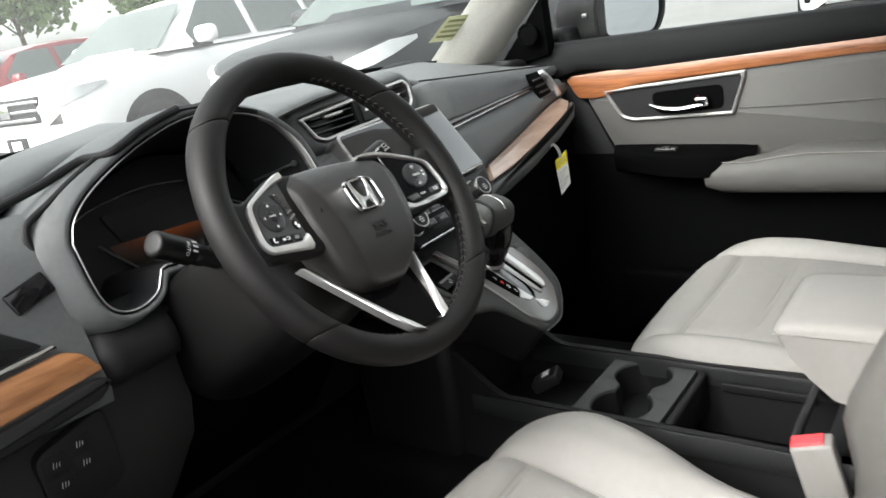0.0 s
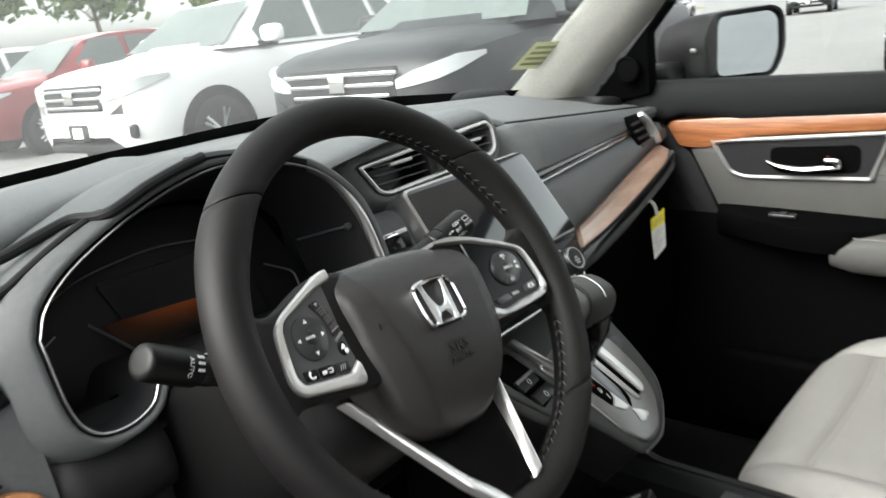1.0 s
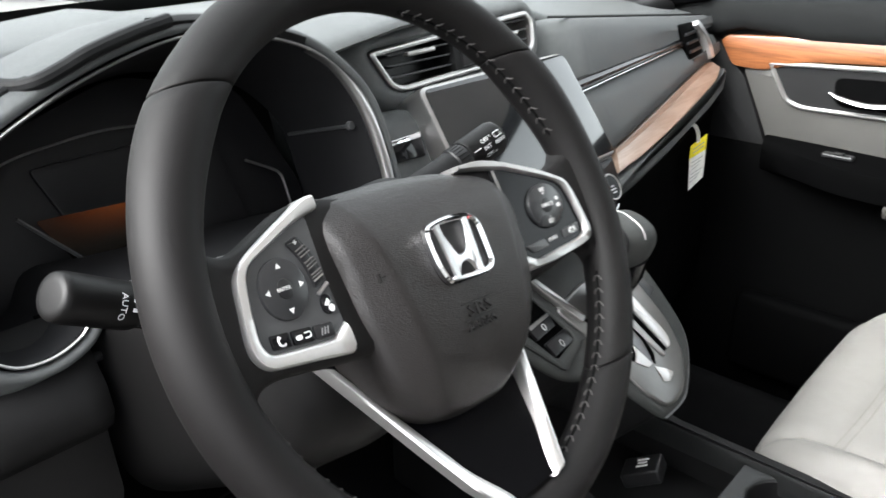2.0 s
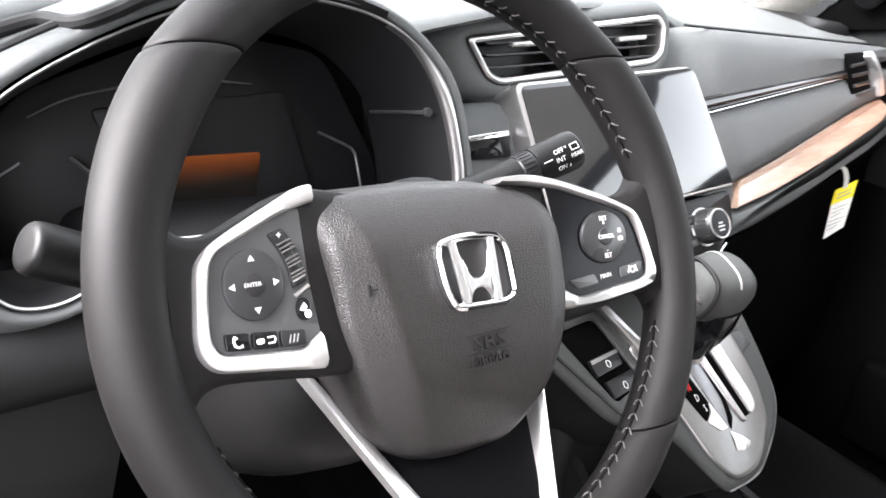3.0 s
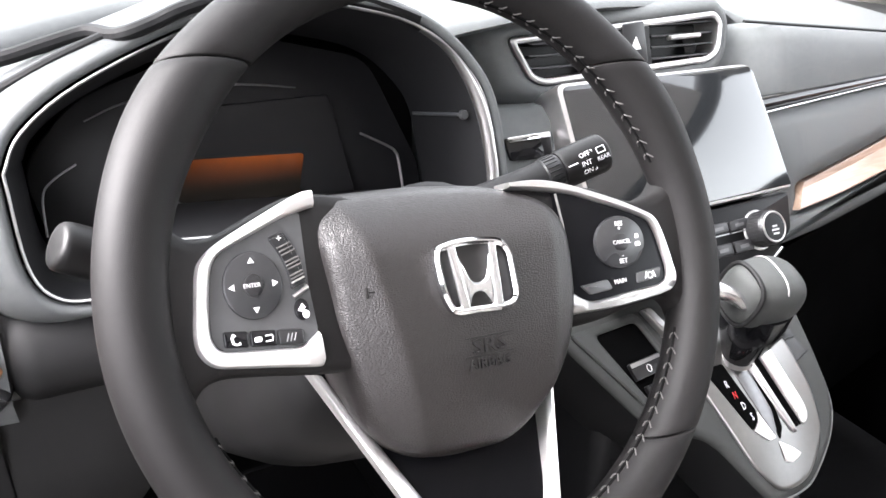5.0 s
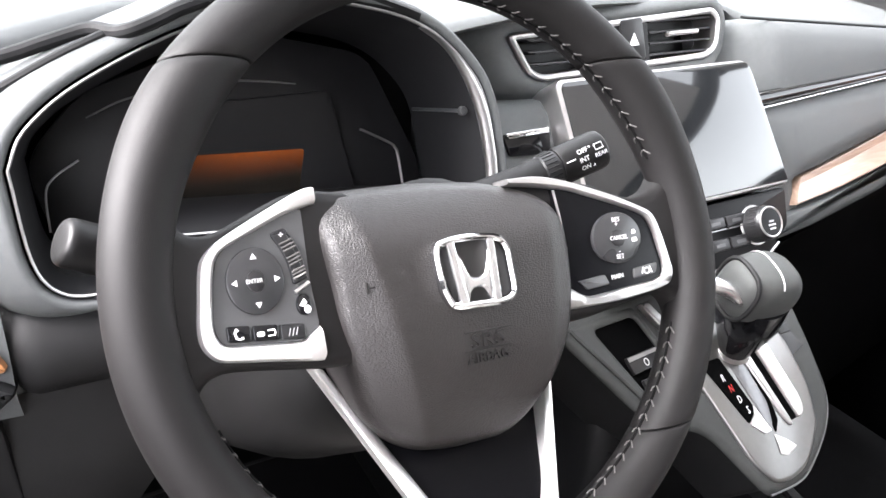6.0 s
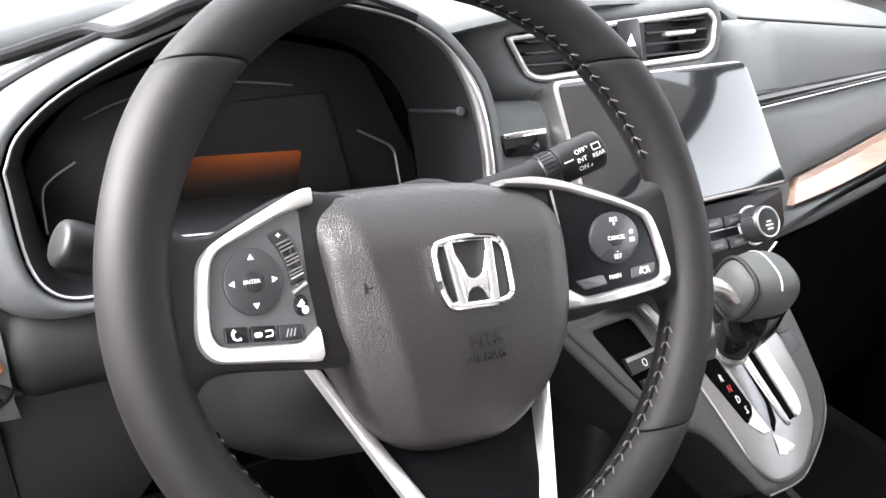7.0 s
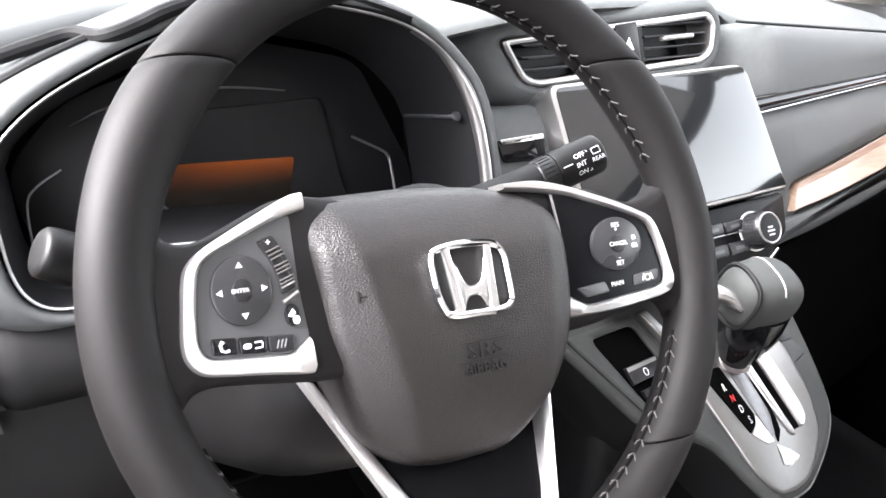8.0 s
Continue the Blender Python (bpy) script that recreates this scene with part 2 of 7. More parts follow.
def part(name, bm, material, parent=None, label="", sharp=35, flat=False):
    """Links a bmesh, given in world places, as one mesh object."""
    me = bpy.data.meshes.new(name)
    bm.normal_update()
    bm.to_mesh(me)
    bm.free()
    for p in me.polygons:
        p.use_smooth = not flat
    if not flat:
        me.set_sharp_from_angle(angle=radians(sharp))
    me.materials.append(material)
    ob = new(name, me)
    if parent is not None:
        ob.parent = parent
        ob.matrix_parent_inverse = world_of(parent).inverted()
    if label:
        tagged(ob, label)
    return ob


def lone(name, bm, material, label, category, group="", kind="", sharp=35, flat=False):
    return tagged(part(name, bm, material, None, "", sharp, flat), label, category, group, kind)


def plane_map(origin, right, up):
    """A map (a, b, n) -> world for a plane with a right and an up direction; n is towards right x up."""
    o, r = Vector(origin), Vector(right).normalized()
    n = r.cross(Vector(up)).normalized()
    u = n.cross(r)
    return lambda a, b, c=0.0: o + r * a + u * b + n * c


def rounded(poly, r, k=4):
    """Rounds the corners of a polygon; r: one radius, or one for each corner."""
    out, n = [], len(poly)
    for i in range(n):
        p, a, b = Vector(poly[i]), Vector(poly[i - 1]), Vector(poly[(i + 1) % n])
        rad = r[i] if isinstance(r, (list, tuple)) else r
        d1, d2 = a - p, b - p
        c = min(rad, 0.48 * d1.length, 0.48 * d2.length)
        s, e = p + d1.normalized() * c, p + d2.normalized() * c
        for j in range(k + 1):
            t = j / k
            out.append(s * (1 - t) ** 2 + p * 2 * t * (1 - t) + e * t * t)
    return [(v.x, v.y) for v in out]


def area2(poly):
    return 0.5 * sum(poly[i - 1][0] * poly[i][1] - poly[i][0] * poly[i - 1][1] for i in range(len(poly)))


def grown(poly, d):
    """The outline moved outwards by d (inwards: minus)."""
    n = len(poly)
    sgn = 1 if area2(poly) > 0 else -1
    out = []
    for i in range(n):
        p, a, b = Vector(poly[i]), Vector(poly[i - 1]), Vector(poly[(i + 1) % n])
        t = (b - a)
        if t.length < 1e-9:
            t = Vector((1, 0))
        t.normalize()
        out.append((p.x + sgn * t.y * d, p.y - sgn * t.x * d))
    return out


def skin(bm, rings, closed=True, cap_first=False, cap_last=False):
    """Faces between rows of places of equal number."""
    rows = [[bm.verts.new(p) for p in ring] for ring in rings]
    n = len(rows[0])
    for a, b in zip(rows, rows[1:]):
        for i in range(n if closed else n - 1):
            j = (i + 1) % n
            try:
                bm.faces.new((a[i], a[j], b[j], b[i]))
            except ValueError:
                pass
    if cap_first:
        bm.faces.new(list(reversed(rows[0])))
    if cap_last:
        bm.faces.new(rows[-1])
    return rows


def slab(poly, m, n0, n1, bevel=0.001, bm=None):
    """A plate with the outline poly from height n0 to n1 over the plane map m, its edge rounded."""
    bm = bm or bmesh.new()
    if area2(poly) < 0:
        poly = poly[::-1]
    b = bevel
    rings = [[m(x, y, n0) for x, y in poly], [m(x, y, n1 - b) for x, y in poly]]
    if b > 0:
        mid = grown(poly, -0.3 * b)
        ins = grown(poly, -b)
        rings += [[m(x, y, n1 - 0.3 * b) for x, y in mid], [m(x, y, n1) for x, y in ins]]
    skin(bm, rings, True, True, True)
    return bm


def frame_ring(outer, inner, m, n0, n1, bevel=0.001, bm=None):
    """A flat ring between two outlines of equal number of points."""
    bm = bm or bmesh.new()
    if area2(outer) < 0:
        outer, inner = outer[::-1], inner[::-1]
    b = bevel
    rings = [[m(x, y, n0) for x, y in outer], [m(x, y, n1 - b) for x, y in outer], [m(x, y, n1) for x, y in grown(outer, -b)],
             [m(x, y, n1) for x, y in grown(inner, b)], [m(x, y, n1 - b) for x, y in inner], [m(x, y, n0) for x, y in inner]]
    rings.append(rings[0])
    skin(bm, rings, True)
    bmesh.ops.remove_doubles(bm, verts=bm.verts, dist=1e-6)
    return bm


def rbox(cx, cy, cz, sx, sy, sz, bev=0.004, seg=3, turn=None, bm=None):
    """A box with rounded edges about a centre."""
    bm = bm or bmesh.new()
    made = bmesh.ops.create_cube(bm, size=1.0)["verts"]
    bmesh.ops.scale(bm, vec=(sx, sy, sz), verts=made)
    if bev > 0:
        edges = list({e for v in made for e in v.link_edges})
        got = bmesh.ops.bevel(bm, geom=edges, offset=min(bev, 0.49 * min(sx, sy, sz)), segments=seg, profile=0.5, affect="EDGES")
        made = list({v for f in got["faces"] for v in f.verts} | {v for v in made if v.is_valid})
    mm = Matrix.Translation((cx, cy, cz)) @ (turn or Matrix.Identity(4))
    bmesh.ops.transform(bm, matrix=mm, verts=made)
    return bm


def lathe(profile, m4, seg=32, bm=None, caps=True):
    """A turned body: profile of (radius, height) about the z axis of m4."""
    bm = bm or bmesh.new()
    rings = [[m4 @ Vector((r * math.cos(2 * math.pi * i / seg), r * math.sin(2 * math.pi * i / seg), h)) for i in range(seg)] for r, h in profile]
    skin(bm, rings, True, caps, caps)
    return bm


def tube(points, r, seg=8, bm=None, closed=False, flat=1.0):
    """A round bar along points; r: one radius or one for each point."""
    bm = bm or bmesh.new()
    pts = [Vector(p) for p in points]
    n = len(pts)
    rings, prev = [], None
    for i, p in enumerate(pts):
        t = (pts[(i + 1) % n] - pts[i - 1]) if closed or 0 < i < n - 1 else (pts[1] - pts[0] if i == 0 else pts[-1] - pts[-2])
        t.normalize()
        if prev is None:
            prev = t.orthogonal().normalized()
        prev = (prev - t * prev.dot(t)).normalized()
        b = t.cross(prev)
        rad = r[i] if isinstance(r, (list, tuple)) else r
        rings.append([p + prev * rad * math.cos(2 * math.pi * k / seg) + b * rad * flat * math.sin(2 * math.pi * k / seg) for k in range(seg)])
    if closed:
        rings.append(rings[0])
        skin(bm, rings, True)
        bmesh.ops.remove_doubles(bm, verts=bm.verts, dist=1e-7)
    else:
        skin(bm, rings, True, True, True)
    return bm


def smooth_line(pts, k=6):
    """Catmull-Rom through places."""
    p = [Vector(q) for q in pts]
    p = [p[0] * 2 - p[1]] + p + [p[-1] * 2 - p[-2]]
    out = []
    for i in range(1, len(p) - 2):
        for j in range(k):
            t = j / k
            a, b, c, d = p[i - 1], p[i], p[i + 1], p[i + 2]
            out.append(0.5 * ((2 * b) + (c - a) * t + (2 * a - 5 * b + 4 * c - d) * t * t + (3 * b - a - 3 * c + d) * t ** 3))
    out.append(p[-2])
    return out


def lettering(name, words, size, m, a, b, n, material, parent, deep=0.0002, turn=0.0, spread=1.0):
    """Words of the built-in font as a mesh, centred at (a, b) on the plane map m at height n."""
    cu = bpy.data.curves.new(name, "FONT")
    cu.body, cu.size, cu.extrude, cu.align_x, cu.align_y, cu.resolution_u = words, size, deep, "CENTER", "CENTER", 2
    tmp = bpy.data.objects.new(name, cu)
    me = bpy.data.meshes.new_from_object(tmp)
    bpy.data.objects.remove(tmp)
    bpy.data.curves.remove(cu)
    c, s = math.cos(radians(turn)), math.sin(radians(turn))
    for v in me.vertices:
        x, y, z = v.co
        x *= spread
        v.co = m(a + c * x - s * y, b + s * x + c * y, n + z)
    me.materials.clear()
    me.materials.append(material)
    ob = new(name, me)
    ob.parent = parent
    ob.matrix_parent_inverse = world_of(parent).inverted()
    return ob


def lerp_table(x, rows):
    """Straight-line look-up in rows of (x, value)."""
    if x <= rows[0][0]:
        return rows[0][1]
    for (a, va), (b, vb) in zip(rows, rows[1:]):
        if x <= b:
            return va + (vb - va) * (x - a) / (b - a)
    return rows[-1][1]


# ---------------------------------------------------------------- planes of the cabin (x right, y forward, z up; the ground is z = 0)
def tilted(y0, z0, tilt, slope=0.0, x0=0.0):
    """A map (x, z, n) -> world of a face that leans back by tilt degrees and turns by slope across the car."""
    tt = math.tan(radians(tilt))
    d, u = Vector((1, slope, 0)).normalized(), Vector((0, tt, 1)).normalized()
    nn = d.cross(u).normalized()
    return lambda x, z, n=0.0: Vector((x, y0 + (z - z0) * tt + (x - x0) * slope, z)) + nn * n


BEZ = tilted(0.188, 0.97, 15)
SCR = tilted(0.253, 1.05, 33)
VENT = tilted(0.289, 1.085, 15)
PASS = tilted(0.235, 0.99, 20, 0.1447, 0.2)
GATE = tilted(0.0, 0.72, 50)
LEFT = tilted(0.20, 0.97, 15, -0.10, -0.60)


def DOOR(a, z, n=0.0):
    return Vector((0.76 - n, -a, z))


def yz(pts):
    return [(-y, z) for y, z in pts]


# ---------------------------------------------------------------- cabin shell
def base_y(x):
    return 0.95 - 0.34 * x * x - 0.10 * max(0.0, abs(x) - 0.5) ** 1.2 * 10


def smooth_rail():
    return smooth_line([(0.635, 0.08, 1.485), (0.665, -0.05, 1.475), (0.685, -0.4, 1.475), (0.69, -0.9, 1.48), (0.68, -1.5, 1.46)], 5)


def cabin():
    bm = rbox(0, -0.25, 0.30, 1.56, 2.7, 0.04, 0.005)
    lone("floor", bm, CARPET, "black carpet on the car floor", "floor", kind="structure")
    # raised tunnel under the console, front bulkhead
    bm = rbox(0.0, 0.05, 0.42, 0.30, 1.5, 0.22, 0.03)
    lone("floor_tunnel", bm, CARPET, "black carpeted tunnel under the console", "floor", kind="structure")
    lone("wall_bulkhead", rbox(0, 0.93, 0.66, 1.50, 0.05, 0.72, 0.01), DARK, "black front bulkhead behind the dashboard", "wall", kind="structure")
    bm = bmesh.new()
    rows = []
    for i in range(13):
        x = -0.72 + 1.44 * i / 12
        rows.append([Vector((x * (1 - 0.10 * t), -1.6 + 1.53 * t, 1.60 - 0.10 * (x / 0.72) ** 2 - 0.05 * t * t)) for t in (0, 0.2, 0.4, 0.6, 0.8, 1)])
    skin(bm, rows, False)
    bmesh.ops.solidify(bm, geom=bm.faces[:], thickness=0.03)
    lone("ceiling", bm, HEADLINER, "light grey fabric headliner", "ceiling", kind="structure")
    # added blank wall, never in view, keeps daylight out at the back
    lone("wall_rear", rbox(0, -1.62, 0.93, 1.50, 0.05, 1.30, 0.02), PLASTIC, "unseen dark wall added to close the rear of the cabin", "wall", kind="structure")
    lone("rear_seat", rbox(0, -1.38, 0.72, 1.34, 0.35, 0.75, 0.06), BEIGE, "light grey leather rear bench seat", "seat")
    # rear doors and quarters, closed; out of view, they cut light from behind
    for sx in (-1, 1):
        lone("wall_rear_side", rbox(sx * 0.775, -1.18, 0.67, 0.06, 0.90, 0.80, 0.02), PLASTIC, "dark rear door panel", "wall", kind="structure")
        bm = bmesh.new()
        skin(bm, [[Vector((sx * x, y, z)) for y in (-0.98, -1.2, -1.4, -1.60)] for x, z in ((0.775, 1.05), (0.75, 1.25), (0.69, 1.52))], False)
        bmesh.ops.solidify(bm, geom=bm.faces[:], thickness=0.005)
        lone("window_rear_side", bm, TINT, "dark tinted rear side window", "window", kind="structure")
        lone("pillar_rear", tube([(sx * 0.74, -1.45, 1.0), (sx * 0.68, -1.50, 1.50)], 0.11, 8), PILLAR, "light grey rear pillar", "pillar", kind="structure")
    lone("wall_front_side", rbox(-0.79, 0.60, 0.66, 0.05, 0.55, 0.80, 0.02), DARK, "dark front wing side of the footwell", "wall", kind="structure")
    # the driver's open door, out of view, is angled to shade the lower cabin
    dm = pose(-0.80, 0.46, 0.0, 0, 0, -21)
    bm = rbox(0.0, -0.55, 0.70, 0.10, 1.10, 0.76, 0.03)
    bmesh.ops.transform(bm, matrix=dm, verts=bm.verts)
    dd = lone("driver_door", bm, DARK, "unseen open driver's door with dark trim", "door")
    bm = rbox(-0.0, -0.55, 1.12, 0.07, 1.04, 0.08, 0.02)
    bmesh.ops.transform(bm, matrix=dm, verts=bm.verts)
    part("door_sill_pad", bm, SOFT, dd)
    # sill and rear quarter on the open driver's side
    lone("door_sill", rbox(-0.76, 0.1, 0.33, 0.12, 1.5, 0.12, 0.02), PLASTIC, "black plastic door sill of the open driver's doorway", "sill", kind="structure")
    lone("pillar_driver_front", tube(smooth_line([(-0.76, 0.62, 0.3), (-0.765, 0.60, 1.0), (-0.70, 0.45, 1.22), (-0.64, 0.24, 1.46)]), [0.06] * 19, 8),
         PILLAR, "light grey trimmed front pillar beside the driver", "pillar", kind="structure")
    lone("pillar_driver_middle", tube([(-0.74, -0.72, 0.3), (-0.72, -0.78, 1.0), (-0.66, -0.85, 1.52)], 0.05, 8), PILLAR,
         "light grey middle pillar behind the driver", "pillar", kind="structure")
    lone("pillar_passenger_middle", tube([(0.78, -0.88, 0.3), (0.765, -0.93, 1.0), (0.685, -1.0, 1.52)], 0.05, 8), PILLAR,
         "light grey middle pillar behind the passenger", "pillar", kind="structure")
    # roof rails above the doors
    for sx in (-1, 1):
        rail_pts = [Vector((sx * x, y, z)) for x, y, z in smooth_rail()]
        lone("trim_roof_rail", tube(rail_pts, 0.055, 10), PLASTIC, "dark trimmed roof rail above the door", "roof rail", kind="structure", sharp=70)
    # passenger front pillar: a broad leaning trim, its front edge against the glass
    bm = bmesh.new()
    rows = []
    for t in [i / 10 for i in range(11)]:
        y, z = 0.622 - 0.545 * t, 1.035 + 0.46 * t
        x = 0.700 - 0.065 * t
        w = 0.072 - 0.012 * t
        rows.append([Vector((x + 0.045, y - w * 0.8, z - w * 0.55)), Vector((x + 0.012, y - w * 0.72, z - w * 0.45)), Vector((x - 0.012, y - w * 0.35, z - w * 0.15)),
                     Vector((x - 0.018, y + 0.1 * w, z + 0.15 * w)), Vector((x - 0.006, y + w * 0.6, z + w * 0.5)), Vector((x + 0.03, y + w * 0.75, z + w * 0.6))])
    skin(bm, rows, False)
    bmesh.ops.solidify(bm, geom=bm.faces[:], thickness=-0.02)
    lone("pillar_passenger_front", bm, PILLAR, "light grey trimmed windscreen pillar", "pillar", kind="structure", sharp=60)


def windscreen():
    win = thing("window_1", (0, 0.95, 1.08), "clear sloping windscreen with a dark border", "windscreen", kind="structure")
    def at(x, t, n=0.0):
        top_y = -0.07 - 0.12 * x * x
        return Vector((x * (1 - 0.08 * t), base_y(x) + 0.03 + (top_y - base_y(x)) * t, base_z(x) - 0.008 + 0.46 * (1 - abs(1 - t) ** 1.19 * (1 if t < 1 else -1)) + 0.03 * math.sin(math.pi * t) - 0.03 * t * x * x))
    bm = bmesh.new()
    skin(bm, [[at(-0.735 + 1.47 * i / 20, j / 10) for i in range(21)] for j in range(11)], False)
    pane = part("pane", bm, SCREEN_GLASS, win)
    pane.visible_shadow = False
    bm = bmesh.new()
    skin(bm, [[at(-0.72 + 1.44 * i / 40, t) + Vector((0, -0.006, -0.004)) for i in range(41)] for t in (-0.06, -0.02, 0.02, 0.060)], False)
    bmesh.ops.solidify(bm, geom=bm.faces[:], thickness=0.003)
    part("lower_border", bm, DARK, win, "black border along the foot of the glass")
    for sx in (-1, 1):
        bm = bmesh.new()
        skin(bm, [[at(sx * (0.712 + 0.022 * k), j / 10) + Vector((0, -0.006, -0.004)) for k in (0, 1)] for j in range(11)], False)
        bmesh.ops.solidify(bm, geom=bm.faces[:], thickness=0.003)
        part("side_border", bm, DARK, win)
    # inspection sticker low in the passenger's corner
    bm = bmesh.new()
    skin(bm, [[at(x, t) + Vector((0, -0.008, -0.006)) for x in (0.650, 0.668, 0.685, 0.700)] for t in (0.135, 0.180, 0.225)], False)
    bmesh.ops.solidify(bm, geom=bm.faces[:], thickness=0.0008)
    st = lone("windscreen_sticker", bm, STICKER, "small yellow-green sticker on the inside of the windscreen", "sticker")
    for k, t in enumerate((0.150, 0.168, 0.186, 0.204)):
        bm = bmesh.new()
        skin(bm, [[at(x, tt) + Vector((0, -0.0095, -0.007)) for x in (0.655, 0.67, 0.697 - 0.01 * (k % 2))] for tt in (t, t + 0.009)], False)
        bmesh.ops.solidify(bm, geom=bm.faces[:], thickness=0.0005)
        part("print_bar", bm, OLIVE_INK, st)
    # cowl and bonnet ahead of the glass
    bm = bmesh.new()
    skin(bm, [[Vector((x, base_y(x) + d, h - 0.04 * x * x)) for x in [-0.74 + 1.48 * i / 20 for i in range(21)]] for d, h in ((0.05, 1.03), (0.10, 1.01), (0.16, 1.00))], False)
    bmesh.ops.solidify(bm, geom=bm.faces[:], thickness=0.01)
    lone("cowl", bm, PLASTIC, "black plastic cowl below the windscreen", "cowl", kind="structure")


# ---------------------------------------------------------------- dashboard
HOOD_LINE = [(-0.553, 1.045), (-0.540, 1.067), (-0.504, 1.092), (-0.435, 1.120), (-0.365, 1.135), (-0.305, 1.128), (-0.262, 1.114), (-0.232, 1.090),
             (-0.212, 1.058), (-0.205, 1.003), (-0.207, 0.972), (-0.225, 0.962), (-0.26, 0.975), (-0.44, 0.990), (-0.472, 0.992), (-0.481, 0.984),
             (-0.492, 0.970), (-0.515, 0.963), (-0.538, 0.968), (-0.550, 0.990)]


def base_z(x):
    return lerp_table(x, [(-0.74, 1.040), (-0.35, 1.062), (0.0, 1.066), (0.3, 1.074), (0.5, 1.072), (0.62, 1.062), (0.74, 1.052)])


def front_edge(x):
    """Front lip of the dashboard's top: y, z."""
    y = lerp_table(x, [(-0.74, 0.30), (-0.62, 0.275), (-0.56, 0.315), (-0.46, 0.345), (-0.34, 0.35), (-0.275, 0.335), (-0.252, 0.240), (-0.182, 0.244), (-0.12, 0.264), (-0.04, 0.284), (0.06, 0.300), (0.13, 0.312), (0.168, 0.325), (0.2, 0.305), (0.62, 0.335), (0.74, 0.36)])
    z = lerp_table(x, [(-0.74, 1.055), (-0.62, 1.080), (-0.56, 1.100), (-0.46, 1.118), (-0.34, 1.128), (-0.275, 1.118), (-0.245, 1.108), (-0.215, 1.1135), (-0.182, 1.1175), (-0.12, 1.1200), (-0.04, 1.1200), (0.06, 1.1165), (0.13, 1.1105), (0.168, 1.100), (0.2, 1.088), (0.45, 1.064), (0.62, 1.046), (0.74, 1.035)])
    return y, z


def dashboard():
    dash = thing("dashboard", (0, 0.5, 0.7), "dark grey soft-touch dashboard with wood and silver trim", "dashboard")
    # top skin, from the glass to the front lip
    bm = bmesh.new()
    rings = []
    n = 120
    for i in range(n + 1):
        x = -0.735 + 1.47 * i / n
        yf, zf = front_edge(x)
        thin = 0.55 if -0.26 < x < 0.18 else 1.0
        yb = base_y(x) + 0.02
        zt = max(zf + 0.004, 1.106 - 0.03 * max(0, abs(x) - 0.45) - 0.17 * max(0, x - 0.36))
        row = [(yb, base_z(x)), (0.7 * yb + 0.3 * yf, 0.7 * base_z(x) + 0.3 * zt + 0.006), (0.45 * yb + 0.55 * yf, 0.4 * base_z(x) + 0.6 * zt + 0.006), (0.2 * yb + 0.8 * yf, zt + 0.003),
               (yf + 0.03, zf + 0.003), (yf + 0.012, zf + 0.001), (yf + 0.003, zf - 0.004 * thin), (yf, zf - 0.012 * thin), (yf + 0.006, zf - 0.02 * thin), (yf + 0.03, zf - 0.024 * thin)]
        rings.append([Vector((x, y, z)) for y, z in row])
    skin(bm, rings, False)
    part("top_pad", bm, SOFT, dash, "dark grey grained top pad", sharp=60)
    # raised speaker cover in the passenger's corner
    bm = bmesh.new()
    pod = lambda r, h: [Vector((0.622 + 0.078 * r * math.cos(a) + 0.02 * r * math.sin(a), 0.690 + 0.075 * r * math.sin(a), 1.062 + h)) for a in [2 * math.pi * j / 40 for j in range(40)]]
    skin(bm, [pod(r, h) for r, h in ((1.0, -0.03), (1.0, 0.004), (0.96, 0.014), (0.86, 0.022), (0.70, 0.027), (0.40, 0.030), (0.10, 0.031))], True, False, True)
    part("speaker_cover", bm, SILL, dash, "dark raised speaker cover", sharp=60)
    # core behind the faces
    part("core", rbox(0, 0.66, 0.82, 1.46, 0.54, 0.48, 0.02), DARK, dash)
    bm = bmesh.new()
    rows = []
    for i in range(25):
        x = 0.100 + 0.63 * (i / 24) ** 1.3
        # it tucks in behind the vent's end
        e = 0.052 * (1 - step((x - 0.125) / 0.075))
        rows.append([PASS(x, z, n - e) for z, n in ((1.110 - 0.10 * (x - 0.1), -0.07), (1.106 - 0.10 * (x - 0.1), -0.02), (1.098 - 0.10 * (x - 0.1), -0.005), (1.085 - 0.10 * (x - 0.1), 0.0), (1.06 - 0.06 * (x - 0.1), 0.001), (1.035, 0.0), (1.018, -0.002), (1.016, -0.012))])
    skin(bm, rows, False)
    part("upper_face", bm, SOFT, dash, "dark grey grained face above the bright line", sharp=60)
    part("pad_seam", tube([PASS(x, 1.1035 - 0.10 * (x - 0.1), -0.013) for x in [0.15 + 0.57 * i / 16 for i in range(17)]], 0.0016, 8), DARK, dash, "dark groove under the top pad")
    # the face overhangs the wood strip and steps back behind it
    top_of = lambda x: lerp_table(x, [(0.12, 0.920), (0.272, 0.929), (0.43, 0.944), (0.55, 0.958), (0.66, 0.966), (0.75, 0.970)])
    foot_of = lambda x: lerp_table(x, [(0.12, 0.8985), (0.27, 0.8995), (0.42, 0.9085), (0.593, 0.925), (0.69, 0.940), (0.75, 0.950)])
    bm = bmesh.new()
    rows = []
    for i in range(41):
        x = 0.125 + 0.60 * i / 40
        up, lw, k = top_of(x), foot_of(x), step((x - 0.205) / 0.030)
        rows.append([PASS(x, z, n) for z, n in ((1.008, -0.012), (1.004, -0.002), (0.985, 0.002), (up + 0.022, 0.001 + 0.005 * k), (up + 0.007, 0.005 * k), (up + 0.002, 0.001 - 0.002 * k), (up - 0.003, -0.014 * k),
                                              (lw, -0.016 * k), (lw - 0.010, -0.003), (lw - 0.020, 0.0), (lw - 0.034, -0.010))])
    skin(bm, rows, False)
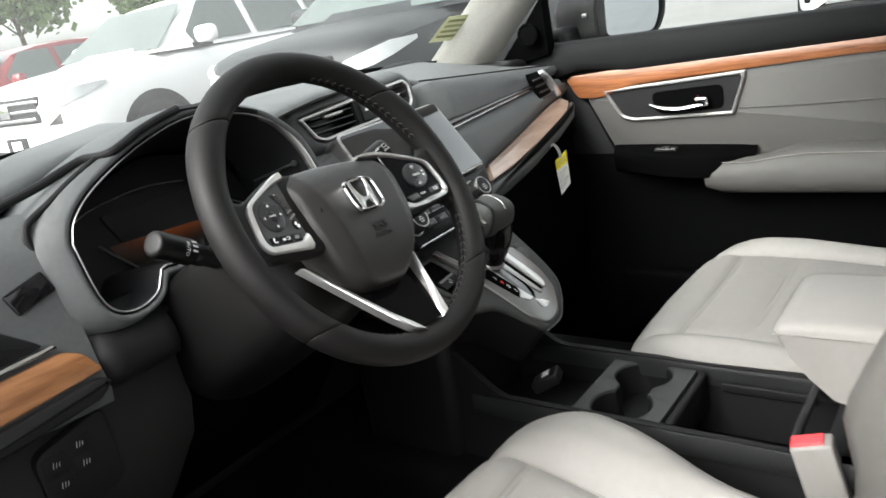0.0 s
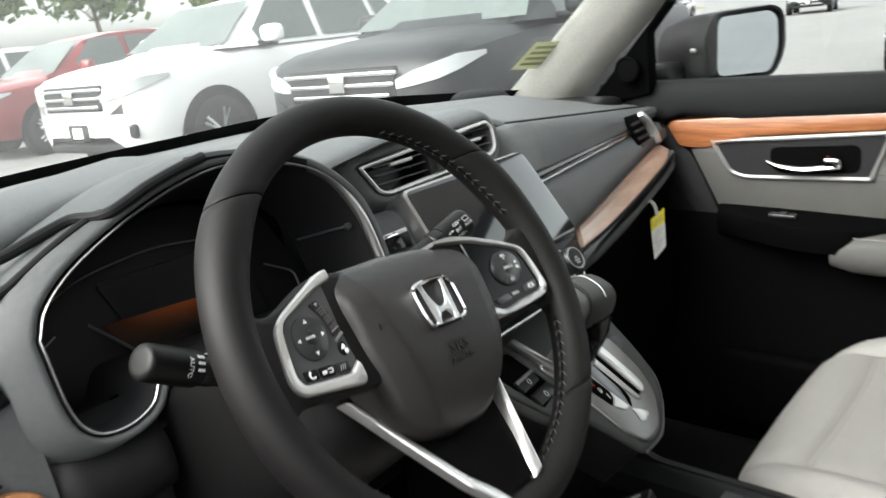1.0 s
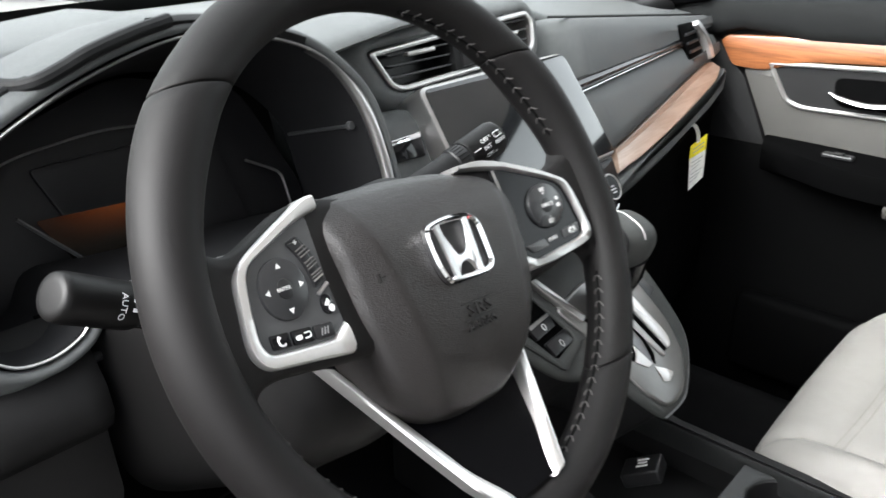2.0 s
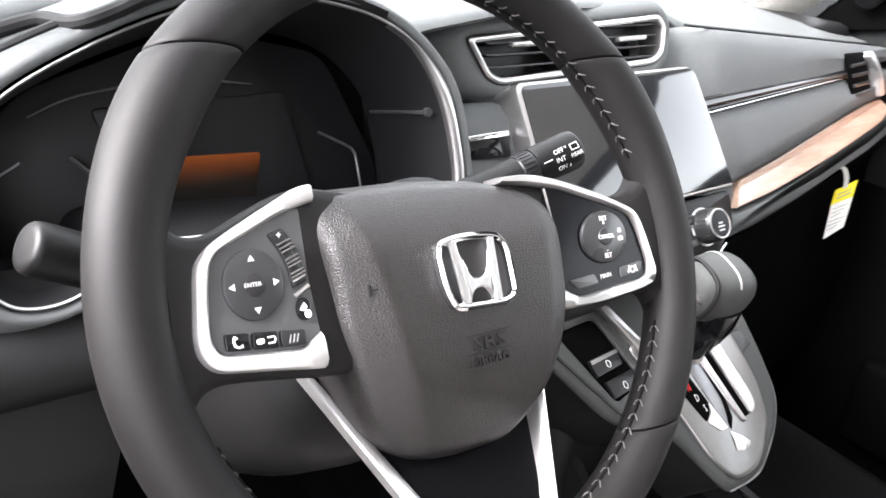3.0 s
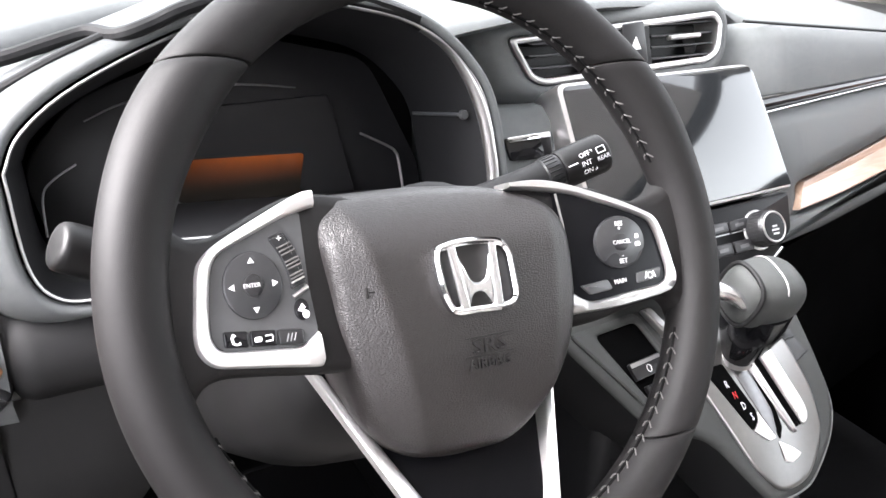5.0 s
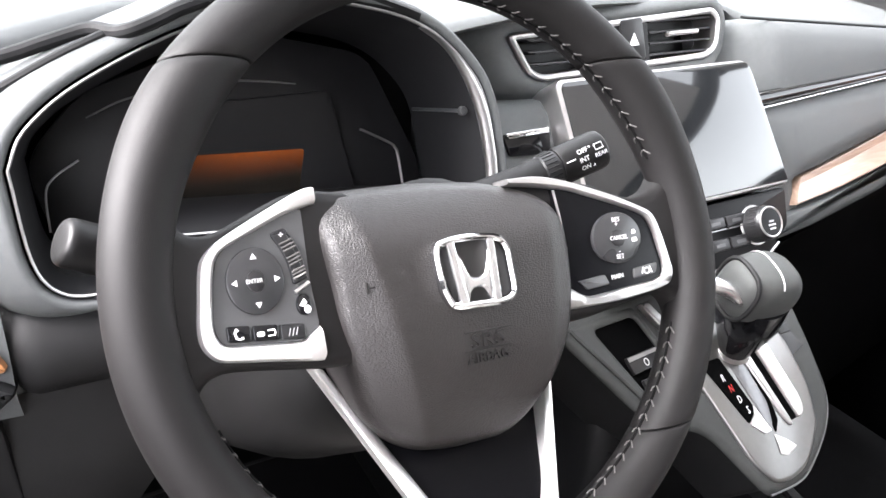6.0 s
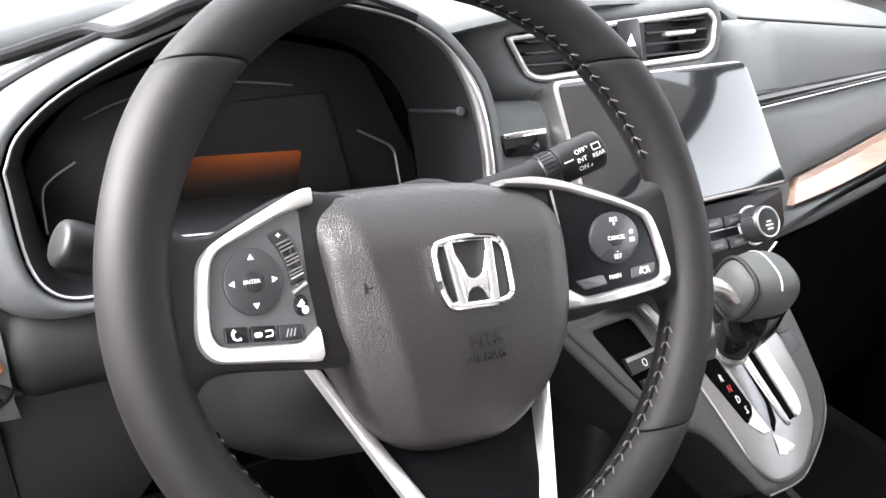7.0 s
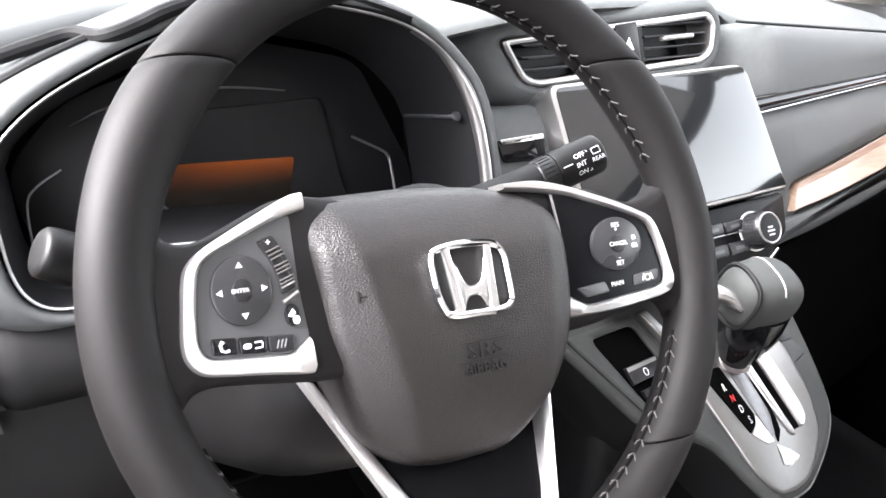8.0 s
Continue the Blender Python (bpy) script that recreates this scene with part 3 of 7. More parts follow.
    part("lower_face", bm, SOFT, dash, "dark grey face above the glovebox", sharp=60)
    bm = bmesh.new()
    rows = []
    for i in range(17):
        x = 0.125 + 0.60 * i / 16
        lo = 0.885 + 0.065 * (x - 0.15)
        rows.append([PASS(x, z, n) for z, n in ((lo - 0.030, -0.012), (lo - 0.045, -0.030), (lo - 0.10, -0.050), (lo - 0.20, -0.07), (lo - 0.32, -0.12))])
    skin(bm, rows, False)
    # shade under the ledge is put into the glovebox's colour
    part("glovebox", bm, LOWER, dash, "black glovebox, deep shade put into its colour", sharp=60)
    # bright line across the passenger's side
    bm = bmesh.new()
    rows = []
    for i in range(25):
        x = 0.135 + 0.44 * i / 24
        hi, lo = 1.0240 - 0.0075 * i / 24, 1.0065 + 0.0022 * i / 24
        rows.append([PASS(x, lo + (hi - lo) * q, -0.003 + 0.0052 * math.sin(math.pi * q) ** 0.8) for q in (0.0, 0.06, 0.16, 0.3, 0.45, 0.6, 0.75, 0.88, 0.95, 1.0)])
    skin(bm, rows, False)
    part("bright_line", bm, PIANO, dash, "gloss black line with a chrome edge", sharp=80)
    edge = [(0.135, 1.0078), (0.40, 1.0086), (0.57, 1.0090), (0.568, 1.0078), (0.40, 1.0068), (0.135, 1.0058)]
    part("chrome_line", slab(edge, PASS, 0.0, 0.0028, 0.0008), CHROME, dash, "thin chrome edge")
    # wood strip
    # its face is creased: a narrow upper facet leans back, the broad lower one faces the cabin
    upper = smooth_2d([(0.2300, 0.9245), (0.272, 0.9285), (0.3235, 0.9330), (0.43, 0.944), (0.55, 0.957), (0.655, 0.9655), (0.690, 0.9630)], 5)
    lower = smooth_2d([(0.2035, 0.8990), (0.270, 0.8998), (0.3210, 0.9022), (0.43, 0.9095), (0.56, 0.9215), (0.660, 0.9345), (0.697, 0.9500)], 5)
    bm = bmesh.new()
    skin(bm, [[PASS(xu + (xl - xu) * k, zu + (zl - zu) * k, n) for k, n in ((0.0, -0.02), (0.0, -0.0012), (0.03, -0.0004), (0.26, 0.0008), (0.28, 0.0011), (0.94, 0.0078), (1.0, 0.0066), (1.0, -0.02))] for (xu, zu), (xl, zl) in zip(upper, lower)], True, True, True)
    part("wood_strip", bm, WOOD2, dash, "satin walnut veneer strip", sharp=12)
    rim = rounded([(0.17, 0.8930), (0.27, 0.8940), (0.43, 0.9030), (0.593, 0.919), (0.68, 0.932), (0.72, 0.948), (0.725, 0.936), (0.69, 0.914), (0.60, 0.901), (0.43, 0.886), (0.27, 0.877), (0.16, 0.875)], 0.004, 2)
    part("strip_ledge", slab(rim, PASS, -0.03, 0.010, 0.006), SOFT, dash, "dark ledge below the wood strip")
    # passenger corner vent
    vent = rounded([(0.545, 1.040), (0.618, 1.037), (0.640, 0.974), (0.566, 0.968)], 0.006, 3)
    # flat near-black plate stands in for shade inside the vent
    part("side_vent_pocket", slab(vent, PASS, -0.01, 0.0035, 0.002), LOWER, dash, "dark corner vent")
    for k in range(4):
        z = 0.979 + 0.0135 * k
        x0, x1 = 0.572 - 0.28 * (z - 0.975), 0.630 - 0.33 * (z - 0.975)
        part("side_vent_slat", slab([(x0, z), (x1, z), (x1, z + 0.0045), (x0, z + 0.0045)], PASS, 0.003, 0.0075, 0.001), SWITCH, dash)
    bow = [(0.620, 1.038), (0.635, 1.030), (0.651, 1.0170), (0.664, 0.997), (0.668, 0.971), (0.650, 0.9715), (0.645, 0.992), (0.633, 1.0125), (0.611, 1.031)]
    part("side_vent_trim", slab(rounded(bow, 0.003, 3), PASS, 0.0, 0.0125, 0.003), BLADE, dash, "bright silver bow beside the vent")

    # ---- instrument hood
    line = [tuple(v) for v in [(p.x, p.y) for p in smooth_line([(x, z, 0) for x, z in HOOD_LINE + HOOD_LINE[:1]], 5)][:-1]]
    def ring_at(d, n, back=0.0):
        return [BEZ(x, z, n) + Vector((0, back, 0)) for x, z in grown(line, d)]
    def ring_outer(d, n, back, lift=0.0):
        """The hood's outer skin, wider at the driver's left and flatter below."""
        out = []
        for x, z in grown(line, d):
            w = max(0.0, (-0.46 - x) / 0.10)
            out.append(BEZ(x - 0.018 * min(1, w) - lift * 0.3, z + (lift if z > 1.02 else -0.4 * lift), n) + Vector((0, back, 0)))
        return out
    bm = bmesh.new()
    skin(bm, [ring_at(-0.010, -0.12), ring_at(-0.007, -0.07), ring_at(-0.003, -0.02), ring_at(0.0, -0.004), ring_at(0.0, 0.0)][::-1], True)
    part("hood_throat", bm, THROAT, dash, "black inside of the instrument hood", sharp=60)
    part("hood_trim", frame_ring(grown(line, 0.0019), line, BEZ, -0.006, 0.002, 0.001), SATIN, dash, "thin satin silver line round the instruments")
    band_o = smooth_2d([(-0.262, 1.114), (-0.240, 1.099), (-0.222, 1.076), (-0.2105, 1.050), (-0.2055, 1.020), (-0.2045, 1.000), (-0.2065, 0.976)], 4)
    bm = bmesh.new()
    rows = []
    for j, (x, z) in enumerate(band_o):
        w = 0.0018 + 0.0055 * step(j / (len(band_o) - 1) * 1.8)
        rows.append([BEZ(x, z, -0.004), BEZ(x, z, 0.0032), BEZ(x - 0.35 * w, z - 0.1 * w, 0.0042), BEZ(x - 0.8 * w, z - 0.2 * w, 0.0030), BEZ(x - w, z - 0.25 * w, 0.0004), BEZ(x - w, z - 0.25 * w, -0.004)])
    skin(bm, rows, True, True, True)
    part("hood_band", bm, SATIN, dash, "satin silver band beside the instruments", sharp=60)
    bm = bmesh.new()
    skin(bm, [ring_at(0.0035, -0.004), ring_at(0.0045, 0.001), ring_at(0.008, 0.0025), ring_at(0.0105, 0.001), ring_outer(0.0135, -0.007, 0), ring_outer(0.018, -0.021, 0),
              ring_outer(0.021, -0.032, 0.004), ring_outer(0.024, -0.06, 0.01), ring_outer(0.026, -0.10, 0.02), ring_outer(0.022, -0.16, 0.04)], True)
    part("hood", bm, SOFT, dash, "dark grey grained instrument hood", sharp=60)
    top_line = smooth_line([(-0.62, 0.272, 1.086), (-0.548, 0.264, 1.101), (-0.517, 0.262, 1.110), (-0.491, 0.258, 1.1175), (-0.479, 0.240, 1.1185), (-0.471, 0.228, 1.1215), (-0.454, 0.226, 1.1280), (-0.437, 0.224, 1.1355), (-0.405, 0.229, 1.1430), (-0.375, 0.233, 1.1480)], 6)
    part("pad_groove", tube([p for p in top_line], 0.0050, 10), DARK, dash, "dark groove under the pad's edge")
    round_hood = smooth_2d([(-0.470, 1.1235), (-0.486, 1.1195), (-0.5185, 1.1065), (-0.553, 1.0900), (-0.577, 1.0790), (-0.5845, 1.0690), (-0.5845, 1.0520), (-0.5745, 1.0150), (-0.5660, 0.9780), (-0.5540, 0.9580), (-0.5300, 0.9490), (-0.500, 0.9475), (-0.460, 0.950)], 5)
    part("hood_groove", tube([BEZ(x, z, -0.0155 if z > 1.09 else -0.0175) for x, z in round_hood], 0.0040, 10), DARK, dash, "dark groove round the hood")
    # small brow over the instruments
    bm = bmesh.new()
    skin(bm, [[BEZ(-0.385 + 0.121 * t, 1.150 - 0.027 * t * t - 0.004 * (1 - t), n) + Vector((0, 0, h)) for t in [i / 10 for i in range(11)]]
              for n, h in ((-0.03, 0.0), (-0.012, 0.006), (-0.002, 0.005), (0.004, 0.0), (0.0, -0.006), (-0.03, -0.008))], False)
    part("brow", bm, PLASTIC, dash, "black brow on the hood's crest", sharp=60)
    # instruments
    bm = slab(rounded([(-0.545, 1.04), (-0.50, 1.085), (-0.37, 1.125), (-0.26, 1.10), (-0.215, 1.0), (-0.22, 0.965), (-0.53, 0.965)], 0.02, 4), BEZ, -0.125, -0.118, 0.001)
    part("cluster_face", bm, VOID, dash, "dark gloss instrument face")
    disp = rounded([(-0.455, 1.070), (-0.300, 1.072), (-0.285, 0.985), (-0.420, 0.975)], 0.006, 3)
    part("cluster_display", slab(disp, BEZ, -0.117, -0.112, 0.001), VOID, dash, "dark instrument display")
    amb = rounded([(-0.462, 1.0335), (-0.329, 1.0260), (-0.343, 0.972), (-0.428, 0.970)], 0.003, 2)
    part("cluster_amber_field", slab(amb, BEZ, -0.1115, -0.1105, 0.0), AMBER, dash, "amber reflection on the display, drawn as a glowing field")
    arch = smooth_2d([(-0.497, 1.068), (-0.467, 1.0788), (-0.424, 1.0845), (-0.388, 1.0862), (-0.3575, 1.0836), (-0.330, 1.0795)], 5)
    part("cluster_arch_line", tube([BEZ(x, z, -0.110) for x, z in arch], [0.0004 + 0.0008 * math.sin(math.pi * (j + 3) / (len(arch) + 6)) for j in range(len(arch))], 6), SATIN, dash, "thin silver arch")
    part("cluster_side_line", tube([BEZ(x, z, -0.109) for x, z in smooth_2d([(-0.2760, 1.0370), (-0.2490, 1.0225), (-0.2432, 1.0170), (-0.2412, 1.0110), (-0.2390, 0.9850)])], 0.0013, 6), SATIN, dash, "thin silver line beside the gauge")
    part("cluster_slant_line", tube([BEZ(-0.4740, 1.0385, -0.109), BEZ(-0.4295, 0.9890, -0.109)], 0.0016, 6), PADGREY, dash, "grey slanting edge of the display")
    part("cluster_left_line", tube([BEZ(x, z, -0.10) for x, z in smooth_2d([(-0.508, 1.039), (-0.526, 1.029), (-0.534, 1.018), (-0.536, 0.990)])], 0.0009, 6), GREY_INK, dash)
    knob_at = pose(-0.2196, 0.2315, 1.0428, 75, 0, 0)
    part("trip_knob", lathe([(0.0016, -0.09), (0.0016, -0.001), (0.0040, 0.0), (0.0040, 0.003), (0.0034, 0.0045), (0.0, 0.0048)], knob_at, 20), PADGREY, dash, "small grey trip button")

    # ---- driver's left end: face, gloss insert, vent, wood, switches
    bm = bmesh.new()
    rows = []
    for i in range(9):
        x = -0.745 + 0.17 * i / 8
        rows.append([LEFT(x, z, n) for z, n in ((1.09, -0.03), (1.075, -0.012), (1.045, -0.002), (1.0, 0.0), (0.93, -0.004), (0.90, 0.0), (0.885, -0.01))])
    skin(bm, rows, False)
    part("left_face", bm, SOFT, dash, "dark grey face beside the driver's door", sharp=60)
    part("left_gloss_insert", slab(rounded([(-0.632, 1.018), (-0.590, 1.030), (-0.583, 1.008), (-0.625, 0.996)], 0.003, 3), LEFT, 0, 0.003, 0.002), PIANO, dash, "gloss black insert")
    part("left_vent_pocket", slab(rounded([(-0.745, 1.00), (-0.66, 1.00), (-0.615, 0.962), (-0.745, 0.955)], 0.008, 3), LEFT, 0, 0.003, 0.002), DARK, dash)
    for k in range(3):
        z = 0.966 + 0.011 * k
        part("left_vent_slat", slab([(-0.742, z), (-0.655, z), (-0.655, z + 0.004), (-0.742, z + 0.004)], LEFT, 0.003, 0.009, 0.001), PLASTIC, dash)
    part("left_vent_trim", slab(rounded([(-0.745, 0.953), (-0.61, 0.961), (-0.606, 0.956), (-0.745, 0.946)], 0.002, 2), LEFT, 0, 0.008, 0.002), CHROME, dash, "bright line under the vent")
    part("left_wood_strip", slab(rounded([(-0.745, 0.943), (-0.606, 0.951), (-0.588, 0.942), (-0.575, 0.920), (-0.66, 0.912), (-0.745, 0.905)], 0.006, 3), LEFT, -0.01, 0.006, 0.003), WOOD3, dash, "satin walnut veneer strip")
    part("left_ledge", slab(rounded([(-0.745, 0.902), (-0.66, 0.909), (-0.585, 0.915), (-0.572, 0.907), (-0.590, 0.894), (-0.66, 0.886), (-0.745, 0.880)], 0.006, 3), LEFT, -0.02, 0.012, 0.006), PLASTIC, dash)
    # knee panel and skirt end short of the column; behind them the dark column surround
    edge = lambda z: -0.485 - 0.011 * step((0.85 - z) / 0.05) - 0.062 * max(0.0, (0.80 - z) / 0.10)
    rows, skirt, inner = [], [], []
    for i in range(13):
        u = min(1.0, i / 11)
        back = 0.045 if i == 12 else 0.004 if i == 11 else 0.0
        tuck = 0.026 if i == 0 else 0.006 if i == 1 else 0.0
        y0 = lambda x: 0.19 - 0.01 * (x + 0.6) + back
        skirt.append([Vector((x, y0(x) + dy + tuck, z)) for dy, z in ((0.05, 0.965), (0.004, 0.950), (-0.010, 0.930), (-0.014, 0.912), (-0.008, 0.898), (0.006, 0.890)) for x in [-0.578 + (0.578 - 0.485) * u]])
        rows.append([Vector((x, y0(x) + dy, z)) for dy, z in ((0.05, 0.90), (0.006, 0.892), (0.004, 0.87), (-0.004, 0.84), (-0.006, 0.80), (0.004, 0.75), (0.02, 0.70), (0.06, 0.66)) for x in [-0.745 + (edge(z) + 0.745) * u]])
        inner.append([Vector((-0.50 + 0.33 * i / 12, 0.225 + dy, z)) for dy, z in ((0.02, 0.965), (0.0, 0.93), (-0.004, 0.89), (0.0, 0.85), (0.03, 0.78), (0.08, 0.70), (0.14, 0.62))])
    bm = bmesh.new()
    skin(bm, rows, False)
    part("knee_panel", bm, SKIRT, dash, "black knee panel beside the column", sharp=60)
    bm = bmesh.new()
    skin(bm, skirt, False)
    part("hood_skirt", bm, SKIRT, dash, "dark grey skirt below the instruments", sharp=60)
    bm = bmesh.new()
    skin(bm, inner, False)
    # near-black lining stands in for the unlit footwell
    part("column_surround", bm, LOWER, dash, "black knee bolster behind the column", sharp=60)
    sw = lambda x, z, n=0.0: Vector((x, 0.186 - n, z))
    part("switch_panel", slab(rounded([(-0.668, 0.868), (-0.588, 0.885), (-0.585, 0.80), (-0.665, 0.785)], 0.014, 5), sw, -0.01, 0.004, 0.003), DARK, dash, "black panel with driver's switches")
    for bx, bz, w, h in ((-0.650, 0.853, 0.016, 0.02), (-0.623, 0.861, 0.016, 0.012), (-0.622, 0.840, 0.016, 0.018), (-0.648, 0.830, 0.016, 0.018)):
        key = part("panel_switch", slab(rounded([(bx - w / 2 - 0.004, bz - h / 2 - 0.002), (bx + w / 2 + 0.004, bz - h / 2), (bx + w / 2 + 0.004, bz + h / 2 + 0.002), (bx - w / 2 - 0.004, bz + h / 2)], 0.002, 2), sw, 0.003, 0.0046, 0.0006), DARK, dash)
        for q in range(3):
            part("switch_mark", tube([sw(bx - 0.003 + 0.003 * q, bz - 0.003, 0.0048), sw(bx - 0.0015 + 0.003 * q, bz + 0.003 - 0.001 * q, 0.0048)], 0.0005, 4), GREY_INK, key)

    # ---- centre vents with the hazard button
    outer = rounded([(-0.146, 1.089), (0.112, 1.103), (0.122, 1.092), (0.118, 1.063), (0.102, 1.054), (-0.108, 1.046), (-0.124, 1.052)], [0.008, 0.008, 0.006, 0.010, 0.008, 0.010, 0.010], 4)
    def pad_line(d):
        # the pad spreads wider towards the instruments
        return [(x + (gx - x) * (1 + 1.3 * step((-0.08 - x) / 0.05)), z + (gz - z)) for (x, z), (gx, gz) in zip(outer, grown(outer, d))]
    bm = bmesh.new()
    skin(bm, [[VENT(x, z, n) for x, z in pad_line(d)] for d, n in ((0.0, -0.02), (0.0, 0.003), (0.002, 0.0055), (0.006, 0.006), (0.012, 0.003), (0.019, -0.006), (0.026, -0.022), (0.031, -0.045), (0.034, -0.07))], True)
    part("vent_body", bm, SOFT, dash, "soft dark pad round the vents", sharp=70)
    inner = grown(outer, -0.0055)
    part("vent_trim", frame_ring(outer, inner, VENT, -0.035, 0.009, 0.002), SATIN, dash, "satin silver vent surround")
    part("vent_throat", slab(inner, VENT, -0.034, -0.026, 0.0), VOID, dash)
    for xa, xb in ((-0.122, -0.028), (0.026, 0.110)):
        for k in range(4):
            z = 1.0600 + 0.0105 * k
            part("vent_slat", slab([(xa + 0.004 * (3 - k) * (xa < -0.1), z), (xb, z + 0.001), (xb, z + 0.0030), (xa, z + 0.0026)], VENT, -0.022, 0.004, 0.001), SWITCH, dash)
        mid = 0.5 * (xa + xb)
        part("vent_tab", slab(rounded([(mid - 0.020, 1.0775), (mid + 0.022, 1.0785), (mid + 0.022, 1.0835), (mid - 0.020, 1.0825)], 0.002, 2), VENT, 0.002, 0.009, 0.002), SATIN, dash, "silver vent slider")
    part("vent_divider", slab([(-0.026, 1.052), (0.024, 1.054), (0.020, 1.097), (-0.024, 1.095)], VENT, -0.03, 0.007, 0.001), PLASTIC, dash)
    hz = part("hazard_button", slab(rounded([(-0.016, 1.057), (0.016, 1.059), (0.011, 1.097), (-0.016, 1.095)], 0.002, 2), VENT, 0.005, 0.0105, 0.0015), SWITCH, dash, "grey hazard button")
    part("hazard_triangle", slab([(-0.007, 1.071), (0.006, 1.0715), (0.0, 1.083)], VENT, 0.0105, 0.011, 0.0), WHITE_INK, hz)

    # ---- face between the hood and the screen, with a small gloss slot
    slot = tilted(0.262, 1.05, 26)
    bm = bmesh.new()
    rows = []
    for i in range(11):
        x = -0.205 + 0.11 * i / 10
        # the upper part sinks behind the vent's housing
        e = 0.045 * step((x + 0.185) / 0.035)
        rows.append([slot(x, z, n - e * k) for z, n, k in ((0.86, -0.01, 0), (0.93, -0.002, 0), (0.99, 0.0, 0), (1.022, 0.0, 0), (1.036, -0.001, 0.15), (1.046, -0.002, 0.8), (1.060, -0.004, 1), (1.082, -0.010, 1), (1.098, -0.020, 1), (1.112, -0.036, 1), (1.118, -0.06, 1))])
    skin(bm, rows, False)
    part("mid_face", bm, SOFT, dash, "dark grey face beside the screen", sharp=60)
    part("slot_panel", slab(rounded([(-0.170, 1.012), (-0.119, 1.013), (-0.121, 0.992), (-0.166, 0.994)], 0.003, 2), slot, 0, 0.003, 0.001), PIANO, dash, "gloss black key slot panel")
    part("slot_trim", slab(rounded([(-0.168, 1.0125), (-0.121, 1.0135), (-0.121, 1.0085), (-0.166, 1.0080)], 0.001, 2), slot, 0.003, 0.005, 0.0008), CHROME, dash)
    part("centre_fill", rbox(0.02, 0.37, 0.91, 0.36, 0.14, 0.24, 0.01), DARK, dash)

    # ---- display unit
    outl = rounded([(-0.117, 1.052), (0.1345, 1.0535), (0.1500, 0.940), (-0.112, 0.936)], [0.010, 0.014, 0.004, 0.004], 5)
    unit = part("display_unit", slab(outl, SCR, -0.03, 0.010, 0.004), SATIN, dash, "touch screen in a satin silver frame")
    part("screen_glass", slab(rounded([(-0.1115, 1.0485), (0.1315, 1.0512), (0.1470, 0.943), (-0.1080, 0.940)], [0.007, 0.011, 0.002, 0.002], 5), SCR, 0.009, 0.0115, 0.001), SCREEN, unit, "dark glossy screen that is switched off")
    # climate panel below it
    pan = part("climate_panel", slab(rounded([(-0.112, 0.934), (0.147, 0.938), (0.138, 0.905), (0.100, 0.884), (-0.100, 0.880)], 0.006, 3), SCR, -0.03, 0.006, 0.003), CLIMATE, dash, "satin black climate panel")
    part("panel_edge", tube([SCR(-0.10, 0.880, 0.006), SCR(0.05, 0.8815, 0.006), SCR(0.098, 0.8835, 0.006), SCR(0.118, 0.892, 0.005)], 0.0018, 8), CHROME, pan, "chrome edge of the panel")
    for kx in (-0.084, 0.0900):
        km = Matrix.Translation(SCR(kx, 0.911, 0.004)) @ pose(0, 0, 0, 90 - 33, 0, 0)
        dial = part("climate_dial", lathe([(0.0185, 0), (0.0185, 0.004), (0.0180, 0.006), (0.0172, 0.017), (0.0160, 0.0215), (0.0155, 0.022)], km, 40), SWITCH, pan, "ridged black dial")
        part("dial_base", lathe([(0.0205, 0.0), (0.0205, 0.0022), (0.0195, 0.0034), (0.0186, 0.0034)], km, 40, caps=False), SATIN, dial, "silver ring at the dial's foot")
        for q in range(30):
            a_ = 2 * math.pi * q / 30
            part("dial_ridge", tube([km @ Vector((0.0180 * math.cos(a_), 0.0180 * math.sin(a_), 0.007)), km @ Vector((0.0171 * math.cos(a_), 0.0171 * math.sin(a_), 0.0175))], 0.0006, 4), SWITCH, dial)
        part("dial_face", lathe([(0.0138, 0.0205), (0.0136, 0.0222), (0.008, 0.0226), (0.0, 0.0226)], km, 32), CLIMATE, dial, "black dial face")
        part("dial_ring", lathe([(0.0158, 0.0205), (0.0158, 0.0224), (0.0148, 0.0230), (0.0138, 0.0224), (0.0138, 0.0215)], km, 40, caps=False), SATIN, dial, "silver dial ring")
        for dz, hw_ in ((0.0022, 0.0032), (-0.0008, 0.0050), (-0.0040, 0.0040)):
            part("dial_mark", slab([(kx - hw_, 0.9085 + dz), (kx + hw_, 0.9085 + dz), (kx + hw_, 0.9101 + dz), (kx - hw_, 0.9101 + dz)], SCR, 0.0265, 0.0269, 0.0), GREY_INK, dial)
    for row, (z, hh) in enumerate(((0.919, 0.009), (0.901, 0.010))):
        for k in range(5):
            x = -0.050 + 0.0285 * k
            key = part("climate_key", slab(rounded([(x - 0.013, z - hh / 2), (x + 0.013, z - hh / 2 + 0.0005), (x + 0.013, z + hh / 2), (x - 0.013, z + hh / 2)], 0.0015, 2), SCR, 0.005, 0.0085, 0.001), SWITCH, pan)
            if row == 0:
                part("key_edge", slab([(x - 0.012, z - 0.0062), (x + 0.012, z - 0.0060), (x + 0.012, z - 0.0050), (x - 0.012, z - 0.0052)], SCR, 0.005, 0.0088, 0.0), CHANNEL, key)
            part("key_mark", slab([(x - 0.006, z - 0.0016), (x + 0.006, z - 0.0014), (x + 0.006, z + 0.0014), (x - 0.006, z + 0.0012)], SCR, 0.0085, 0.0088, 0.0), PADGREY, key)
    return dash


def smooth_2d(pts, k=6):
    return [(p.x, p.y) for p in smooth_line([(a, b, 0) for a, b in pts], k)]


